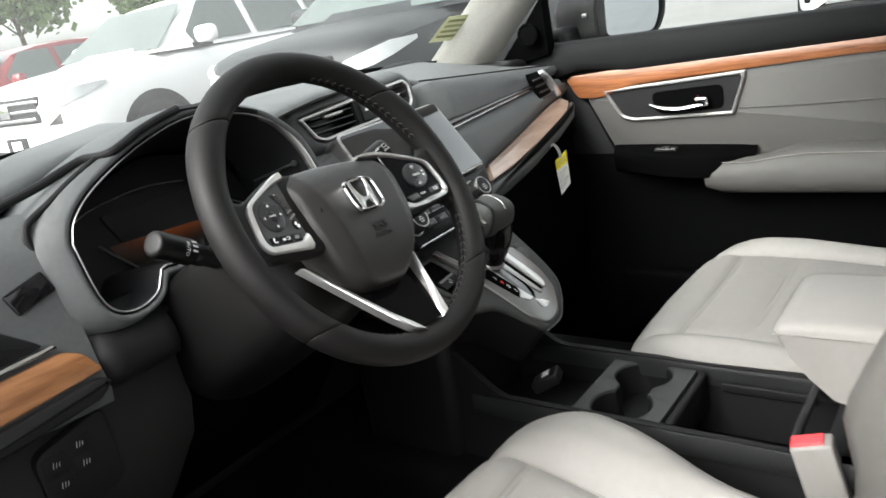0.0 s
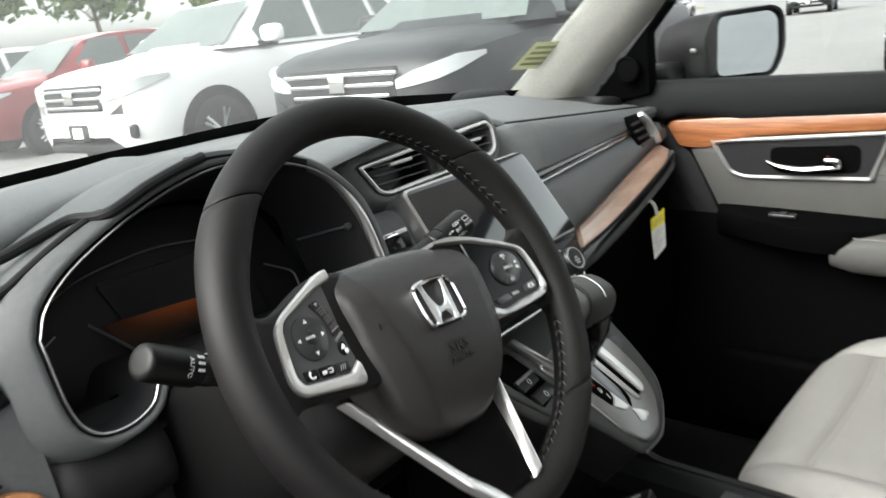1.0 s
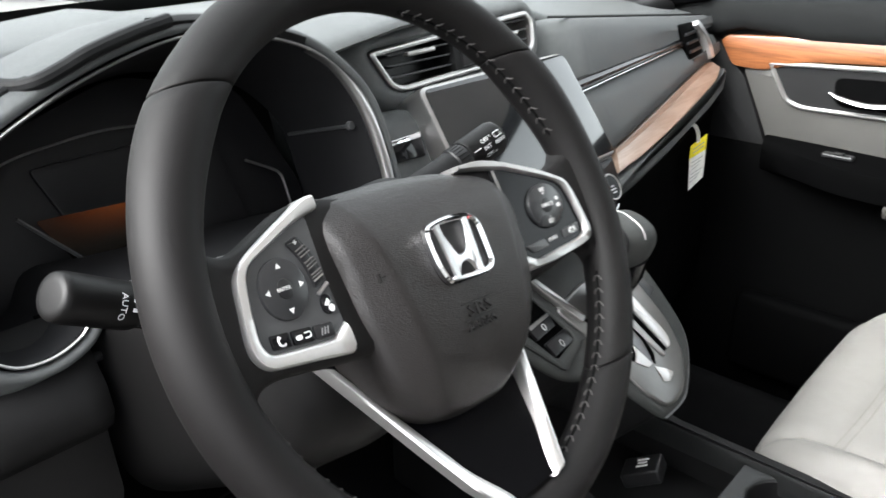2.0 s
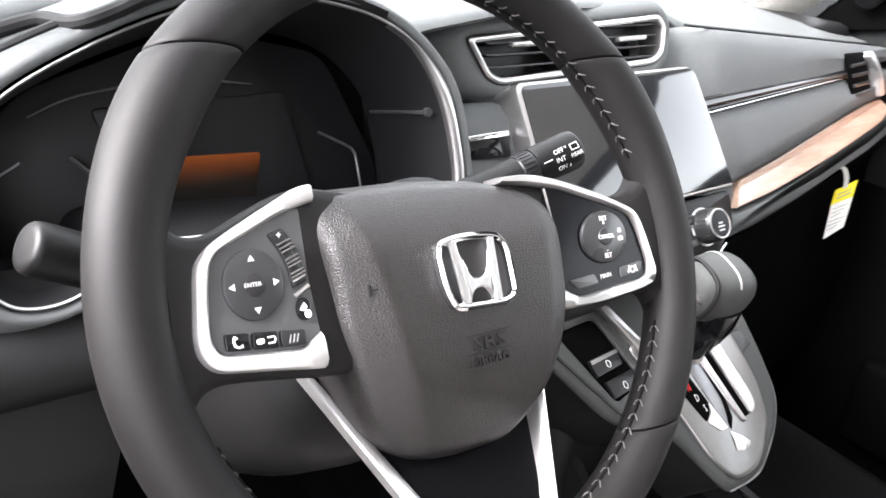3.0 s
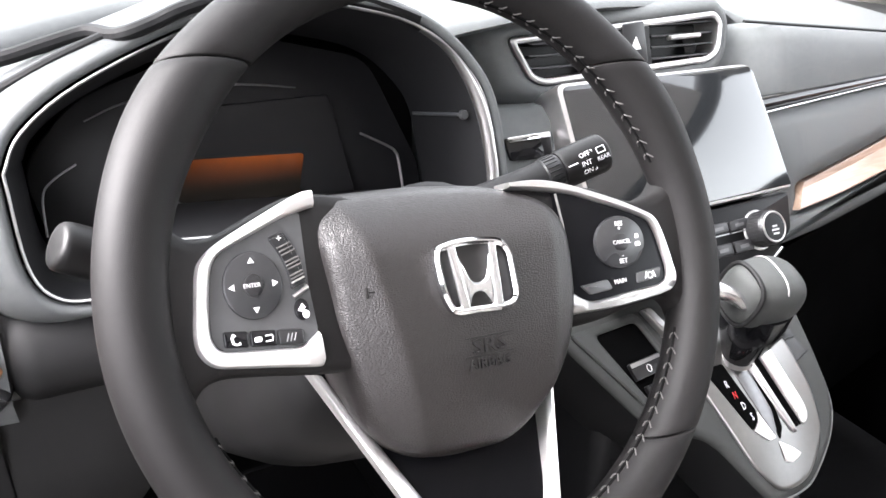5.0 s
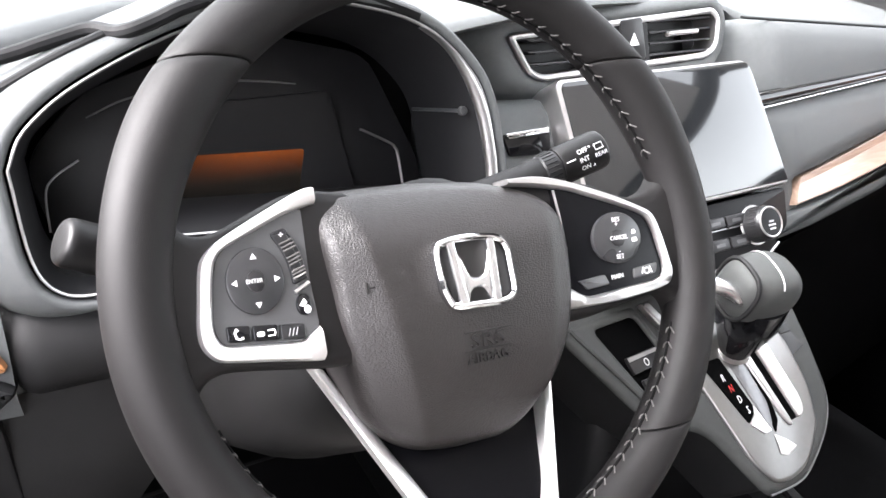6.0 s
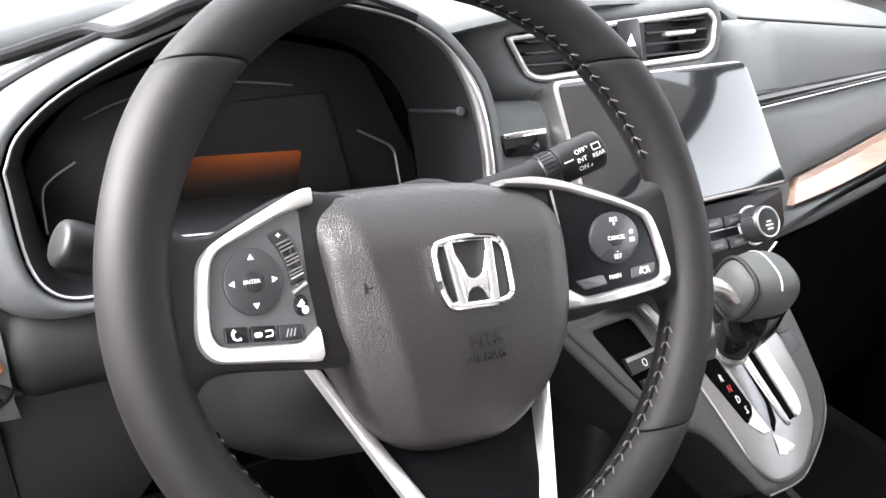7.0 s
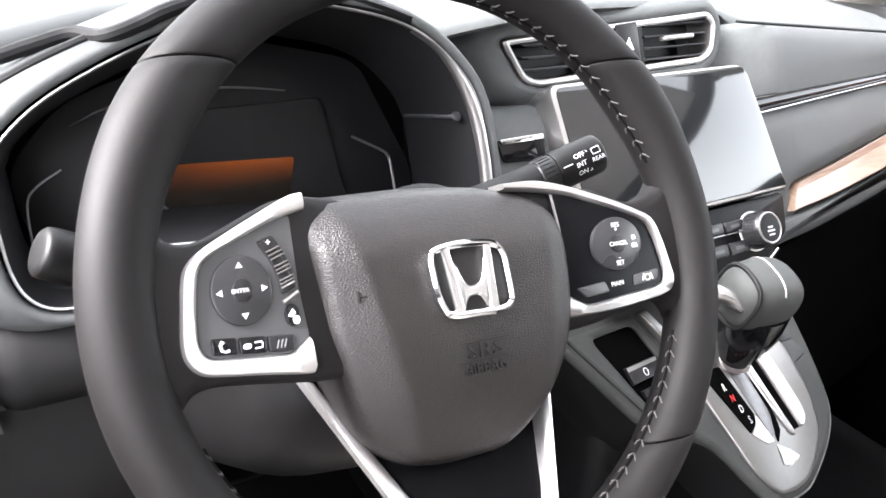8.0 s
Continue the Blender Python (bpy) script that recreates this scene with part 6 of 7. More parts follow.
def seat(cx, name, label, back_label, tilt_back, zt, front, taper, back_y, wing, wide, inner, in_taper):
    st = thing(name, (cx, -0.35, 0.34), label, "seat", "front seats")
    part("seat_base", rbox(cx, -0.36, 0.42, 0.40, 0.44, 0.16, 0.02), DARK, st, "black seat base")
    rise = 0.030
    crosses = [front - 0.105, front - 0.205, front - 0.305, front - 0.405]
    cross = crosses[0]

    def inner_at(y):
        return inner - in_taper * step((front - y - 0.02) / 0.26)

    def half(y):
        d = front - y
        return wide - 0.045 * max(0.0, 1 - d / 0.12) ** 2 - taper * step((d - 0.13) / 0.24)

    def top(x, y):
        d, e = front - y, half(y) - abs(x)
        iw = inner_at(y)
        z = zt + rise * step((abs(x) - iw + 0.01) / 0.06) * step(d / 0.14) + 0.010 * max(0.0, 1 - (x / (iw + 0.01)) ** 2)
        z -= 0.02 * step((d - 0.18) / 0.35)
        if d < 0.075:
            z -= 0.075 * (1 - math.sqrt(max(0.0, 1 - (1 - d / 0.075) ** 2)))
        if e < 0.055:
            z -= 0.055 * (1 - math.sqrt(max(0.0, 1 - (1 - max(0.0, e) / 0.055) ** 2)))
        # soft valleys along the sewn lines
        lines = [abs(abs(x) - iw)]
        if abs(x) < iw:
            lines += [abs(y - c_ - 0.012 * (x / iw) ** 2) for c_ in crosses]
        for k, q in enumerate(lines):
            z -= (0.0065 if k == 0 else 0.0050) * math.exp(-(q / 0.0085) ** 2)
        # fine creases of the stretched leather
        z += 0.0016 * noise.noise(Vector((x * 20 + cx * 9, y * 12, 1.3))) + 0.0006 * noise.noise(Vector((x * 70, y * 45, cx)))
        return z

    def panel(pname, u0, u1, y0, y1, plabel):
        """One sewn panel of the cushion between two side lines; u in parts of the half width beyond the inner lines."""
        bm = bmesh.new()
        ys = [y0 + (y1 - y0) * j / 34 for j in range(35)]
        if y1 >= front - 1e-6:
            ys = [y0 + (y1 - y0) * math.sin(0.5 * math.pi * j / 34) for j in range(35)]
        rows = []
        for y in ys:
            row = []
            for i in range(31):
                u = u0 + (u1 - u0) * i / 30
                a = abs(u)
                iw = inner_at(y)
                x = math.copysign(iw * a if a <= 1 else iw + (half(y) - iw) * math.sin(0.5 * math.pi * (a - 1)), u)
                row.append(Vector((cx + x, y, top(x, y))))
            rows.append(row)
        if y1 >= front - 1e-6:
            last = rows[-1]
            rows += [[Vector((v.x, v.y + dy, v.z - dz)) for v in last] for dy, dz in ((0.003, 0.03), (0.0, 0.07), (-0.02, 0.13))]
        skin(bm, rows, False)
        if abs(u1) > 1.5 or abs(u0) > 1.5:
            k = -1 if abs(u1) > 1.5 else 0
            line = [r[k] for r in rows]
            skin(bm, [line, [Vector((v.x - math.copysign(0.012, v.x - cx), v.y, v.z - 0.03)) for v in line], [Vector((v.x - math.copysign(0.035, v.x - cx), v.y, 0.46)) for v in line]][::1 if k else -1], False)
        return part(pname, bm, BEIGE, st, plabel, sharp=75)

    panel("cushion", -1, 1, -0.62, cross, "light grey leather seat cushion")
    panel("cushion_nose", -1, 1, cross, front, "rolled front edge of the cushion")
    panel("bolster", 1, 2, -0.60, front, "light grey leather side bolster")
    panel("bolster", -2, -1, -0.60, front, "light grey leather side bolster")
    for sx in (-1, 1):
        part("bolster_seam", tube([(cx + sx * inner_at(y), y, top(inner_at(y), y) + 0.0006) for y in [-0.58 + (front - 0.01 + 0.58) * j / 24 for j in range(25)]], 0.0009, 6), CREASE, st)
    for c_ in crosses:
        for off in (-0.0045, 0.0045):
            iw = inner_at(c_)
            part("cushion_seam", tube([(cx + x, c_ + off + 0.012 * (x / iw) ** 2, top(x, c_ + off + 0.012 * (x / iw) ** 2) + 0.0002) for x in [-iw + 2 * iw * j / 20 for j in range(21)]], 0.0006, 5), CREASE, st)
    # backrest
    bm = bmesh.new()
    rows = []
    ca, sa = math.cos(radians(tilt_back)), math.sin(radians(tilt_back))
    for j in range(25):
        t = j / 24
        h = 0.70 * t
        w = 0.235 - 0.05 * max(0, t - 0.55) / 0.45
        dep = 0.10 - 0.03 * t
        prof = []
        for i in range(41):
            s = -1 + 2 * i / 40
            wg = wing * step((abs(s) - 0.50) / 0.42) * (0.5 + 0.5 * step((h - 0.05) / 0.12)) * (1 - 0.7 * max(0.0, t - 0.42) / 0.58)
            rnd = 0.10 * max(0, abs(s) - 0.84) ** 2 / 0.0256
            valley = 0.006 * math.exp(-((abs(s) - 0.58) / 0.03) ** 2)
            prof.append((s * w, dep * 0.3 + wg - rnd - valley + 0.001 * noise.noise(Vector((s * 6, t * 9, cx)))))
        rows.append([Vector((cx + x, back_y - h * sa + d * ca, 0.58 + h * ca + d * sa * 0.5)) for x, d in prof])
    skin(bm, rows, False)
    bmesh.ops.solidify(bm, geom=bm.faces[:], thickness=0.09)
    part("backrest", bm, BEIGE, st, back_label, sharp=75)
    part("headrest", rbox(cx, back_y - 0.80 * sa, 0.58 + 0.80 * ca, 0.25, 0.09, 0.17, 0.04, 4), BEIGE, st, "light grey headrest")
    return st


def seats():
    seat(0.367, "passenger_seat", "light grey leather passenger seat with stitched panels", "light grey leather backrest", 24, 0.650, -0.035, 0.01, -0.60, 0.055, 0.262, 0.190, 0.0)
    seat(-0.350, "driver_seat", "light grey leather driver's seat with raised side bolsters", "light grey leather backrest with side wings", 22, 0.660, 0.008, 0.085, -0.490, 0.118, 0.240, 0.125, 0.048)
    bk = thing("seat_belt_buckle", (-0.098, -0.395, 0.55), "light grey seat belt buckle with a red release button", "buckle")
    tm = pose(-0.093, -0.394, 0.615, -14, 0, 8)
    body = part("buckle_body", rbox(0, 0, 0, 0.030, 0.046, 0.115, 0.004), BEIGE, bk, "light grey plastic buckle body")
    body.data.transform(tm)
    btn = part("release_button", rbox(0, 0.004, 0.0575, 0.022, 0.036, 0.006, 0.002), RED, bk, "red release button")
    btn.data.transform(tm)


# ---------------------------------------------------------------- passenger door, mirror and window
def passenger_door():
    dr = thing("passenger_door", (0.78, -0.2, 0.4), "closed passenger door with grey panel, wood strip and black sill", "door")
    part("door_shell", rbox(0.80, -0.245, 0.70, 0.05, 1.37, 0.72, 0.01), DARK, dr)
    # lower black panel
    bm = bmesh.new()
    rows = []
    for i in range(15):
        y = 0.44 - 1.18 * i / 14
        rows.append([Vector((x, y, z)) for x, z in ((0.770, 0.84), (0.752, 0.80), (0.748, 0.74), (0.745, 0.66), (0.72, 0.58), (0.705, 0.50), (0.70, 0.42), (0.715, 0.34))])
    skin(bm, rows, False)
    # the shade low on the door is in this plastic's base colour
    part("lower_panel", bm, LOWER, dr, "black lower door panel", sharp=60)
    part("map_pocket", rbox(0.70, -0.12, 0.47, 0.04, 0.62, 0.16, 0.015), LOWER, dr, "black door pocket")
    # grey panel
    pan = rounded(yz([(0.268, 0.948), (0.200, 0.812), (0.06, 0.800), (-0.72, 0.800), (-0.72, 1.014), (-0.2, 0.995)]), 0.012, 3)
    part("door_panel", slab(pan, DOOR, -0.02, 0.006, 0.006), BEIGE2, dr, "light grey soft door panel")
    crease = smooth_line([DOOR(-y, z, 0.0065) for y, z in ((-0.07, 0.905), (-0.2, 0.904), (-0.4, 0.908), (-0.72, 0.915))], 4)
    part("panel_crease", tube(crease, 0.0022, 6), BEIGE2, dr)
    # black leading edge
    lead = rounded(yz([(0.44, 1.03), (0.320, 0.990), (0.262, 0.930), (0.205, 0.810), (0.19, 0.74), (0.44, 0.74)]), 0.008, 3)
    part("leading_trim", slab(lead, DOOR, -0.03, 0.002, 0.004), DARK, dr, "black leading trim of the door")
    # sill pad
    bm = bmesh.new()
    rows = []
    for i in range(21):
        y = 0.46 - 1.22 * i / 20
        up = 0.004 * i / 20
        zl = 0.998 + 0.036 * (0.31 - y) + 0.016 * step((y - 0.16) / 0.1) * (y < 0.31)
        rows.append([Vector((x, y, z)) for x, z in ((0.800, 1.076 + up), (0.772, 1.082 + up), (0.752, 1.078 + up), (0.743, 1.066 + up), (0.740, 1.050), (0.741, zl + 0.018), (0.745, zl + 0.005), (0.750, zl), (0.775, zl - 0.004))])
    skin(bm, rows, False)
    part("sill_pad", bm, SILL, dr, "dark grey sill pad under the window", sharp=60)
    # wood strip
    wd = rounded(yz([(0.312, 0.992), (0.286, 0.950), (0.229, 0.946), (0.158, 0.970), (-0.078, 0.984), (-0.288, 0.994), (-0.74, 1.006), (-0.74, 1.038), (-0.288, 1.022), (-0.08, 1.015), (0.202, 1.008), (0.300, 1.002)]), [0.006, 0.010, 0.020, 0.03, 0.02, 0.02, 0.002, 0.002, 0.02, 0.02, 0.02, 0.004], 3)
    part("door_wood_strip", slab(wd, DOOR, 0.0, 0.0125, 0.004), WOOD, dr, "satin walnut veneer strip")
    # handle bowl
    o = rounded(yz([(0.224, 0.964), (-0.098, 0.983), (-0.098, 0.972), (-0.070, 0.892), (0.155, 0.888), (0.184, 0.898)]), [0.008, 0.004, 0.004, 0.008, 0.02, 0.012], 4)
    i2 = grown(o, -0.0075)
    part("handle_surround", frame_ring(o, i2, DOOR, 0.0, 0.0150, 0.0048), SATIN, dr, "satin silver handle surround")
    part("handle_plate", slab(i2, DOOR, 0.004, 0.0075, 0.0), DARK, dr, "black handle plate")
    cup = rounded(yz([(0.110, 0.950), (-0.050, 0.958), (-0.050, 0.905), (0.100, 0.902)]), 0.018, 5)
    # thin black plate drawn in place of a shaded hollow
    part("handle_cup", slab(cup, DOOR, 0.007, 0.0080, 0.0), LOWER, dr, "near-black plate for the shaded handle recess")
    part("door_lever", tube(smooth_line([DOOR(-0.112, 0.925, 0.012), DOOR(-0.09, 0.918, 0.018), DOOR(-0.05, 0.913, 0.022), DOOR(-0.01, 0.917, 0.022), DOOR(0.018, 0.922, 0.018)], 6),
                             [0.003 + 0.0045 * min(1, j / 10) for j in range(25)], 12, flat=0.6), CHROME, dr, "curved chrome door lever")
    part("lever_pivot", rbox(0.742, -0.005, 0.926, 0.016, 0.030, 0.020, 0.006), CHROME, dr, "chrome lever pivot")
    part("lock_mark", rbox(0.7495, 0.004, 0.936, 0.003, 0.0014, 0.0014, 0.0003), RED_INK, dr, "small red lock mark")
    # armrest with switch panel
    bm = bmesh.new()
    rows = []
    for i in range(13):
        t = i / 12
        y = 0.205 - 0.32 * t
        w = 0.02 + 0.055 * min(1, t * 2.2) * (1 - 0.9 * max(0.0, (t - 0.7) / 0.3) ** 1.5)
        rows.append([Vector((0.765, y, 0.838 - 0.012 * t)), Vector((0.76 - w * 0.6, y, 0.832 - 0.010 * t)), Vector((0.76 - w, y, 0.822 - 0.012 * t)), Vector((0.758 - w, y, 0.806 - 0.014 * t)), Vector((0.762 - w, y, 0.778 - 0.012 * t)), Vector((0.765, y, 0.755))])
    skin(bm, rows, False)
    part("switch_arm", bm, LOWER, dr, "black armrest front with window switch", sharp=50)
    sw = part("window_switch", rbox(0.715, 0.07, 0.829, 0.018, 0.05, 0.008, 0.003), SWITCH, dr, "window switch")
    part("switch_rocker", rbox(0.712, 0.068, 0.834, 0.010, 0.016, 0.006, 0.002), PLASTIC, sw)
    bm = bmesh.new()
    rows = []
    for i in range(21):
        t = i / 20
        y = -0.018 - 0.707 * t
        e = 0.010 * (1 - math.sqrt(1 - max(0, (0.08 - t) / 0.08) ** 2))
        lift = 0.022 * max(0, min(1, (t - 0.15) / 0.12))
        rows.append([Vector((0.765, y, 0.805 + lift - e)), Vector((0.72, y, 0.806 + lift - e)), Vector((0.696 + e * 0.3, y, 0.800 + lift * 0.7 - e)), Vector((0.686 + e * 0.5, y, 0.782 - e * 0.3)), Vector((0.686 + e * 0.5, y, 0.760 + e * 0.2)), Vector((0.692 + e * 0.3, y, 0.740 + e)), Vector((0.710, y, 0.731 + e)), Vector((0.765, y, 0.728 + e))])
    skin(bm, rows, False, True, True)
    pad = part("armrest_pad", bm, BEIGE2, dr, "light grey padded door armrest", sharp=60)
    part("pad_seam", tube([Vector((0.6945, -0.055 - 0.66 * i / 12, 0.8015 + 0.0155 * max(0, min(1, (0.07 + 0.92 * i / 12 - 0.15) / 0.12)))) for i in range(13)], 0.0009, 5), CREASE, pad, "sewn seam along the pad")
    # corner trim with tweeter
    corner = rounded(yz([(0.490, 1.030), (0.275, 1.240), (0.268, 1.235), (0.322, 1.180), (0.335, 1.060)]), 0.006, 3)
    cm = lambda a, z, n=0.0: Vector((0.722 - 0.04 * (z - 1.08) / 0.16 - n, -a, z))
    part("corner_trim", slab(corner, cm, -0.03, 0.003, 0.004), LOWER, dr, "black corner trim")
    tw = Matrix.Translation((0.700, 0.370, 1.113)) @ pose(0, 0, 0, 0, -90, 0)
    part("tweeter", lathe([(0.026, -0.004), (0.026, 0.004), (0.022, 0.006), (0.020, 0.003), (0.008, 0.0045), (0.0, 0.0045)], tw, 32), LOWER, dr, "round black tweeter")
    # window
    wpane = bmesh.new()
    skin(wpane, [[Vector((0.795 - 0.13 * t * t, 0.30 - 0.16 * t - (1.21 - 0.12 * t) * i / 12, 1.07 + 0.43 * t)) for i in range(13)] for t in (0, 0.25, 0.5, 0.75, 1)], False)
    g = part("window_pane", wpane, GLASS, dr, "clear side window")
    g.visible_shadow = False
    return dr


def door_mirror():
    dm = thing("door_mirror", (0.80, 0.33, 1.07), "dark exterior mirror with a mirror glass facing back", "mirror")
    part("mirror_arm", rbox(0.85, 0.36, 1.085, 0.12, 0.07, 0.05, 0.02), PLASTIC, dm, "black mirror foot")
    mr = plane_map((0.975, 0.245, 1.130), Vector((0.95, -0.30, 0)), (0, 0, 1))
    o = rounded([(-0.118, -0.066), (0.115, -0.080), (0.155, -0.025), (0.150, 0.056), (0.115, 0.076), (-0.090, 0.072), (-0.125, 0.02)], 0.03, 5)
    bm = bmesh.new()
    rings = [[mr(x * s + dx, y * s, n) for x, y in o] for s, n, dx in ((0.90, -0.015, 0), (0.93, 0.004, 0), (0.985, 0.006, 0), (1.0, -0.002, 0), (1.0, -0.03, 0), (0.95, -0.07, -0.012), (0.80, -0.110, -0.030), (0.50, -0.135, -0.05))]
    skin(bm, rings, True, True, True)
    part("mirror_housing", bm, DARK, dm, "dark glossy mirror housing", sharp=60)
    gl = rounded([(-0.082, -0.058), (0.096, -0.068), (0.124, -0.022), (0.120, 0.048), (0.094, 0.064), (-0.078, 0.062)], 0.022, 5)
    part("mirror_glass", slab(gl, mr, -0.004, 0.0065, 0.0), MIRROR, dm, "silvered mirror glass")
    part("mirror_inner", slab(rounded([(-0.110, -0.054), (-0.084, -0.056), (-0.080, 0.062), (-0.092, 0.060), (-0.114, 0.02)], 0.008, 3), mr, 0.0, 0.0075, 0.001), PLASTIC, dm, "black inner bezel")
    part("turn_lamp", rbox(0.88, 0.30, 1.13, 0.05, 0.012, 0.010, 0.003), SATIN, dm, "slim silver lamp strip")


def hang_tag():
    tg = thing("hang_tag", PASS(0.535, 0.90), "yellow and white paper tag hanging from the dash ledge", "paper tag")
    mm = plane_map((0.550, 0.244, 0.853), Vector((0.93, -0.36, 0)), Vector((0.10, 0.0, 1)))
    mid = smooth_2d([(-0.028, 0.034), (-0.020, 0.037), (-0.011, 0.032), (-0.004, 0.020), (-0.001, 0.004)], 4)
    bm = bmesh.new()
    skin(bm, [[mm(x + 0.0038 * dx, z + 0.0038 * dz, 0.002) for dx, dz in (((-0.3, -1), (0.3, 1)) if i < 6 else ((-1, -0.3), (1, 0.3)))] for i, (x, z) in enumerate(mid)], False)
    bmesh.ops.solidify(bm, geom=bm.faces[:], thickness=0.0006)
    part("tag_loop", bm, PAPER, tg, "white paper loop")
    part("tag_head", slab([(-0.016, 0.0), (0.018, 0.016), (0.018, -0.010), (-0.016, -0.022)], mm, 0, 0.0008, 0.0), YELLOW, tg, "yellow tag head")
    sheet = part("tag_sheet", slab([(-0.016, -0.0225), (0.018, -0.0105), (0.018, -0.058), (-0.012, -0.078)], mm, 0, 0.0008, 0.0), PAPER, tg, "white tag sheet")
    for k in range(6):
        part("tag_print", slab([(-0.011, -0.029 - 0.0068 * k), (0.013 - 0.004 * (k % 3), -0.020 - 0.0068 * k), (0.013 - 0.004 * (k % 3), -0.0212 - 0.0068 * k), (-0.011, -0.0302 - 0.0068 * k)], mm, 0.0008, 0.001, 0.0), GREY_INK, sheet)
    for k in range(2):
        part("tag_print", slab([(-0.010, -0.006 - 0.006 * k), (0.013, 0.004 - 0.006 * k), (0.013, 0.002 - 0.006 * k), (-0.010, -0.008 - 0.006 * k)], mm, 0.0008, 0.001, 0.0), GREY_INK, sheet)


# ---------------------------------------------------------------- outdoors: parking lot, parked cars, trees
def outdoors():
    bm = bmesh.new()
    n = 24
    xs = [math.copysign(abs(-1 + 2 * i / n) ** 3 * 900, -1 + 2 * i / n) for i in range(n + 1)]
    skin(bm, [[Vector((x, y, 0)) for x in xs] for y in xs], False)
    lone("ground", bm, ASPHALT, "pale worn asphalt of a car park", "ground", kind="structure", flat=True)



def parked_car(name, paint, m4, L, W, H, hood_z, label):
    """A parked SUV with its nose at the local origin, facing local -x; z up."""
    car = thing(name, m4.translation, label, "car", "parked cars")
    P = lambda x, y, z: m4 @ Vector((x, y, z))
    hw = W / 2
    zb = 0.28
    # lower body
    st = [(0.00, 0.62, 0.46, hood_z - 0.20), (0.05, 0.80, 0.36, hood_z - 0.10), (0.15, 0.91, 0.30, hood_z - 0.04), (0.40, 0.99, zb, hood_z + 0.01), (0.95, 1.0, zb, hood_z + 0.06),
          (1.35, 1.0, zb, hood_z + 0.09), (1.9, 1.0, zb, hood_z + 0.08), (L * 0.6, 1.0, zb, hood_z + 0.08), (L - 0.25, 0.98, 0.32, hood_z + 0.10), (L, 0.90, 0.45, hood_z + 0.02)]
    rows = []
    for x, s, lo, hi in st:
        w = hw * s
        prof = [(-w * 0.90, lo), (-w * 0.97, lo + 0.08), (-w, lo + 0.30), (-w, hi - 0.18), (-w * 0.96, hi - 0.06), (-w * 0.86, hi - 0.01), (-w * 0.5, hi + 0.02), (0, hi + 0.03)]
        prof += [(-y, z) for y, z in reversed(prof[:-1])]
        rows.append([P(x, y, z) for y, z in prof])
    bm = bmesh.new()
    skin(bm, rows, False)
    bm.faces.new([v for v in bm.verts][:15][::-1])
    part("body", bm, paint, car, sharp=40)
    # cabin: glass house and roof
    gh = [(1.10, 0.86, hood_z + 0.08, hood_z + 0.08), (1.85, 0.80, hood_z + 0.07, H - 0.10), (2.3, 0.79, hood_z + 0.07, H - 0.02), (L * 0.62, 0.79, hood_z + 0.07, H), (L - 0.55, 0.78, hood_z + 0.08, H - 0.04), (L - 0.12, 0.80, hood_z + 0.10, hood_z + 0.30)]
    rows = []
    for x, s, lo, hi in gh:
        wl_, wt = hw * (s + 0.12), hw * s * 0.86
        rows.append([P(x, -wl_, lo), P(x, -(wl_ * 0.45 + wt * 0.55), lo + (hi - lo) * 0.55), P(x, -wt, hi - 0.03), P(x, -wt * 0.6, hi), P(x, wt * 0.6, hi), P(x, wt, hi - 0.03), P(x, wl_ * 0.45 + wt * 0.55, lo + (hi - lo) * 0.55), P(x, wl_, lo)])
    bm = bmesh.new()
    skin(bm, rows, False)
    part("cabin", bm, paint, car, sharp=30)
    # glass laid proud of the cabin
    def quad(pts, name, material, deep=0.012):
        b = bmesh.new()
        vs = [b.verts.new(p) for p in pts]
        b.faces.new(vs)
        bmesh.ops.solidify(b, geom=b.faces[:], thickness=deep)
        return part(name, b, material, car)
    z0, z1 = hood_z + 0.10, H - 0.13
    wb, wt = hw * 0.90, hw * 0.66
    quad([P(1.17, -wb, z0 + 0.02), P(1.78, -wt, z1 + 0.02), P(1.78, wt, z1 + 0.02), P(1.17, wb, z0 + 0.02)], "windscreen", CARGLASS, 0.02)
    for sy in (-1, 1):
        yb, yt = sy * (hw * 0.915), sy * (hw * 0.72)
        for xa, xb, xc, xd in ((1.45, 2.45, 2.45, 1.95), (2.55, 3.45, 3.40, 2.55), (3.55, L - 0.5, L - 0.75, 3.50)):
            quad([P(xa, yb, z0 + 0.02), P(xb, yb, z0 + 0.02), P(xc, yt, z1 + 0.03), P(xd, yt, z1 + 0.03)], "side_window", CARGLASS, 0.02)
        b = rbox(1.62, sy * (hw + 0.13), hood_z + 0.18, 0.15, 0.25, 0.17, 0.06, 3)
        bmesh.ops.transform(b, matrix=m4, verts=b.verts)
        part("mirror", b, paint, car)
        b = rbox(1.64, sy * (hw + 0.02), hood_z + 0.095, 0.11, 0.22, 0.05, 0.015)
        bmesh.ops.transform(b, matrix=m4, verts=b.verts)
        part("mirror_foot", b, DARK, car)
        # headlamps sweep round the corner
        b = bmesh.new()
        rows = []
        for x, y, zc, hh in ((0.005, 0.56, hood_z - 0.235, 0.030), (0.030, 0.70, hood_z - 0.200, 0.048), (0.095, 0.845, hood_z - 0.165, 0.055), (0.220, 0.94, hood_z - 0.125, 0.050), (0.460, 1.002, hood_z - 0.085, 0.014)):
            nx, ny = (-0.03, 0.004) if x < 0.05 else (-0.016, 0.012)
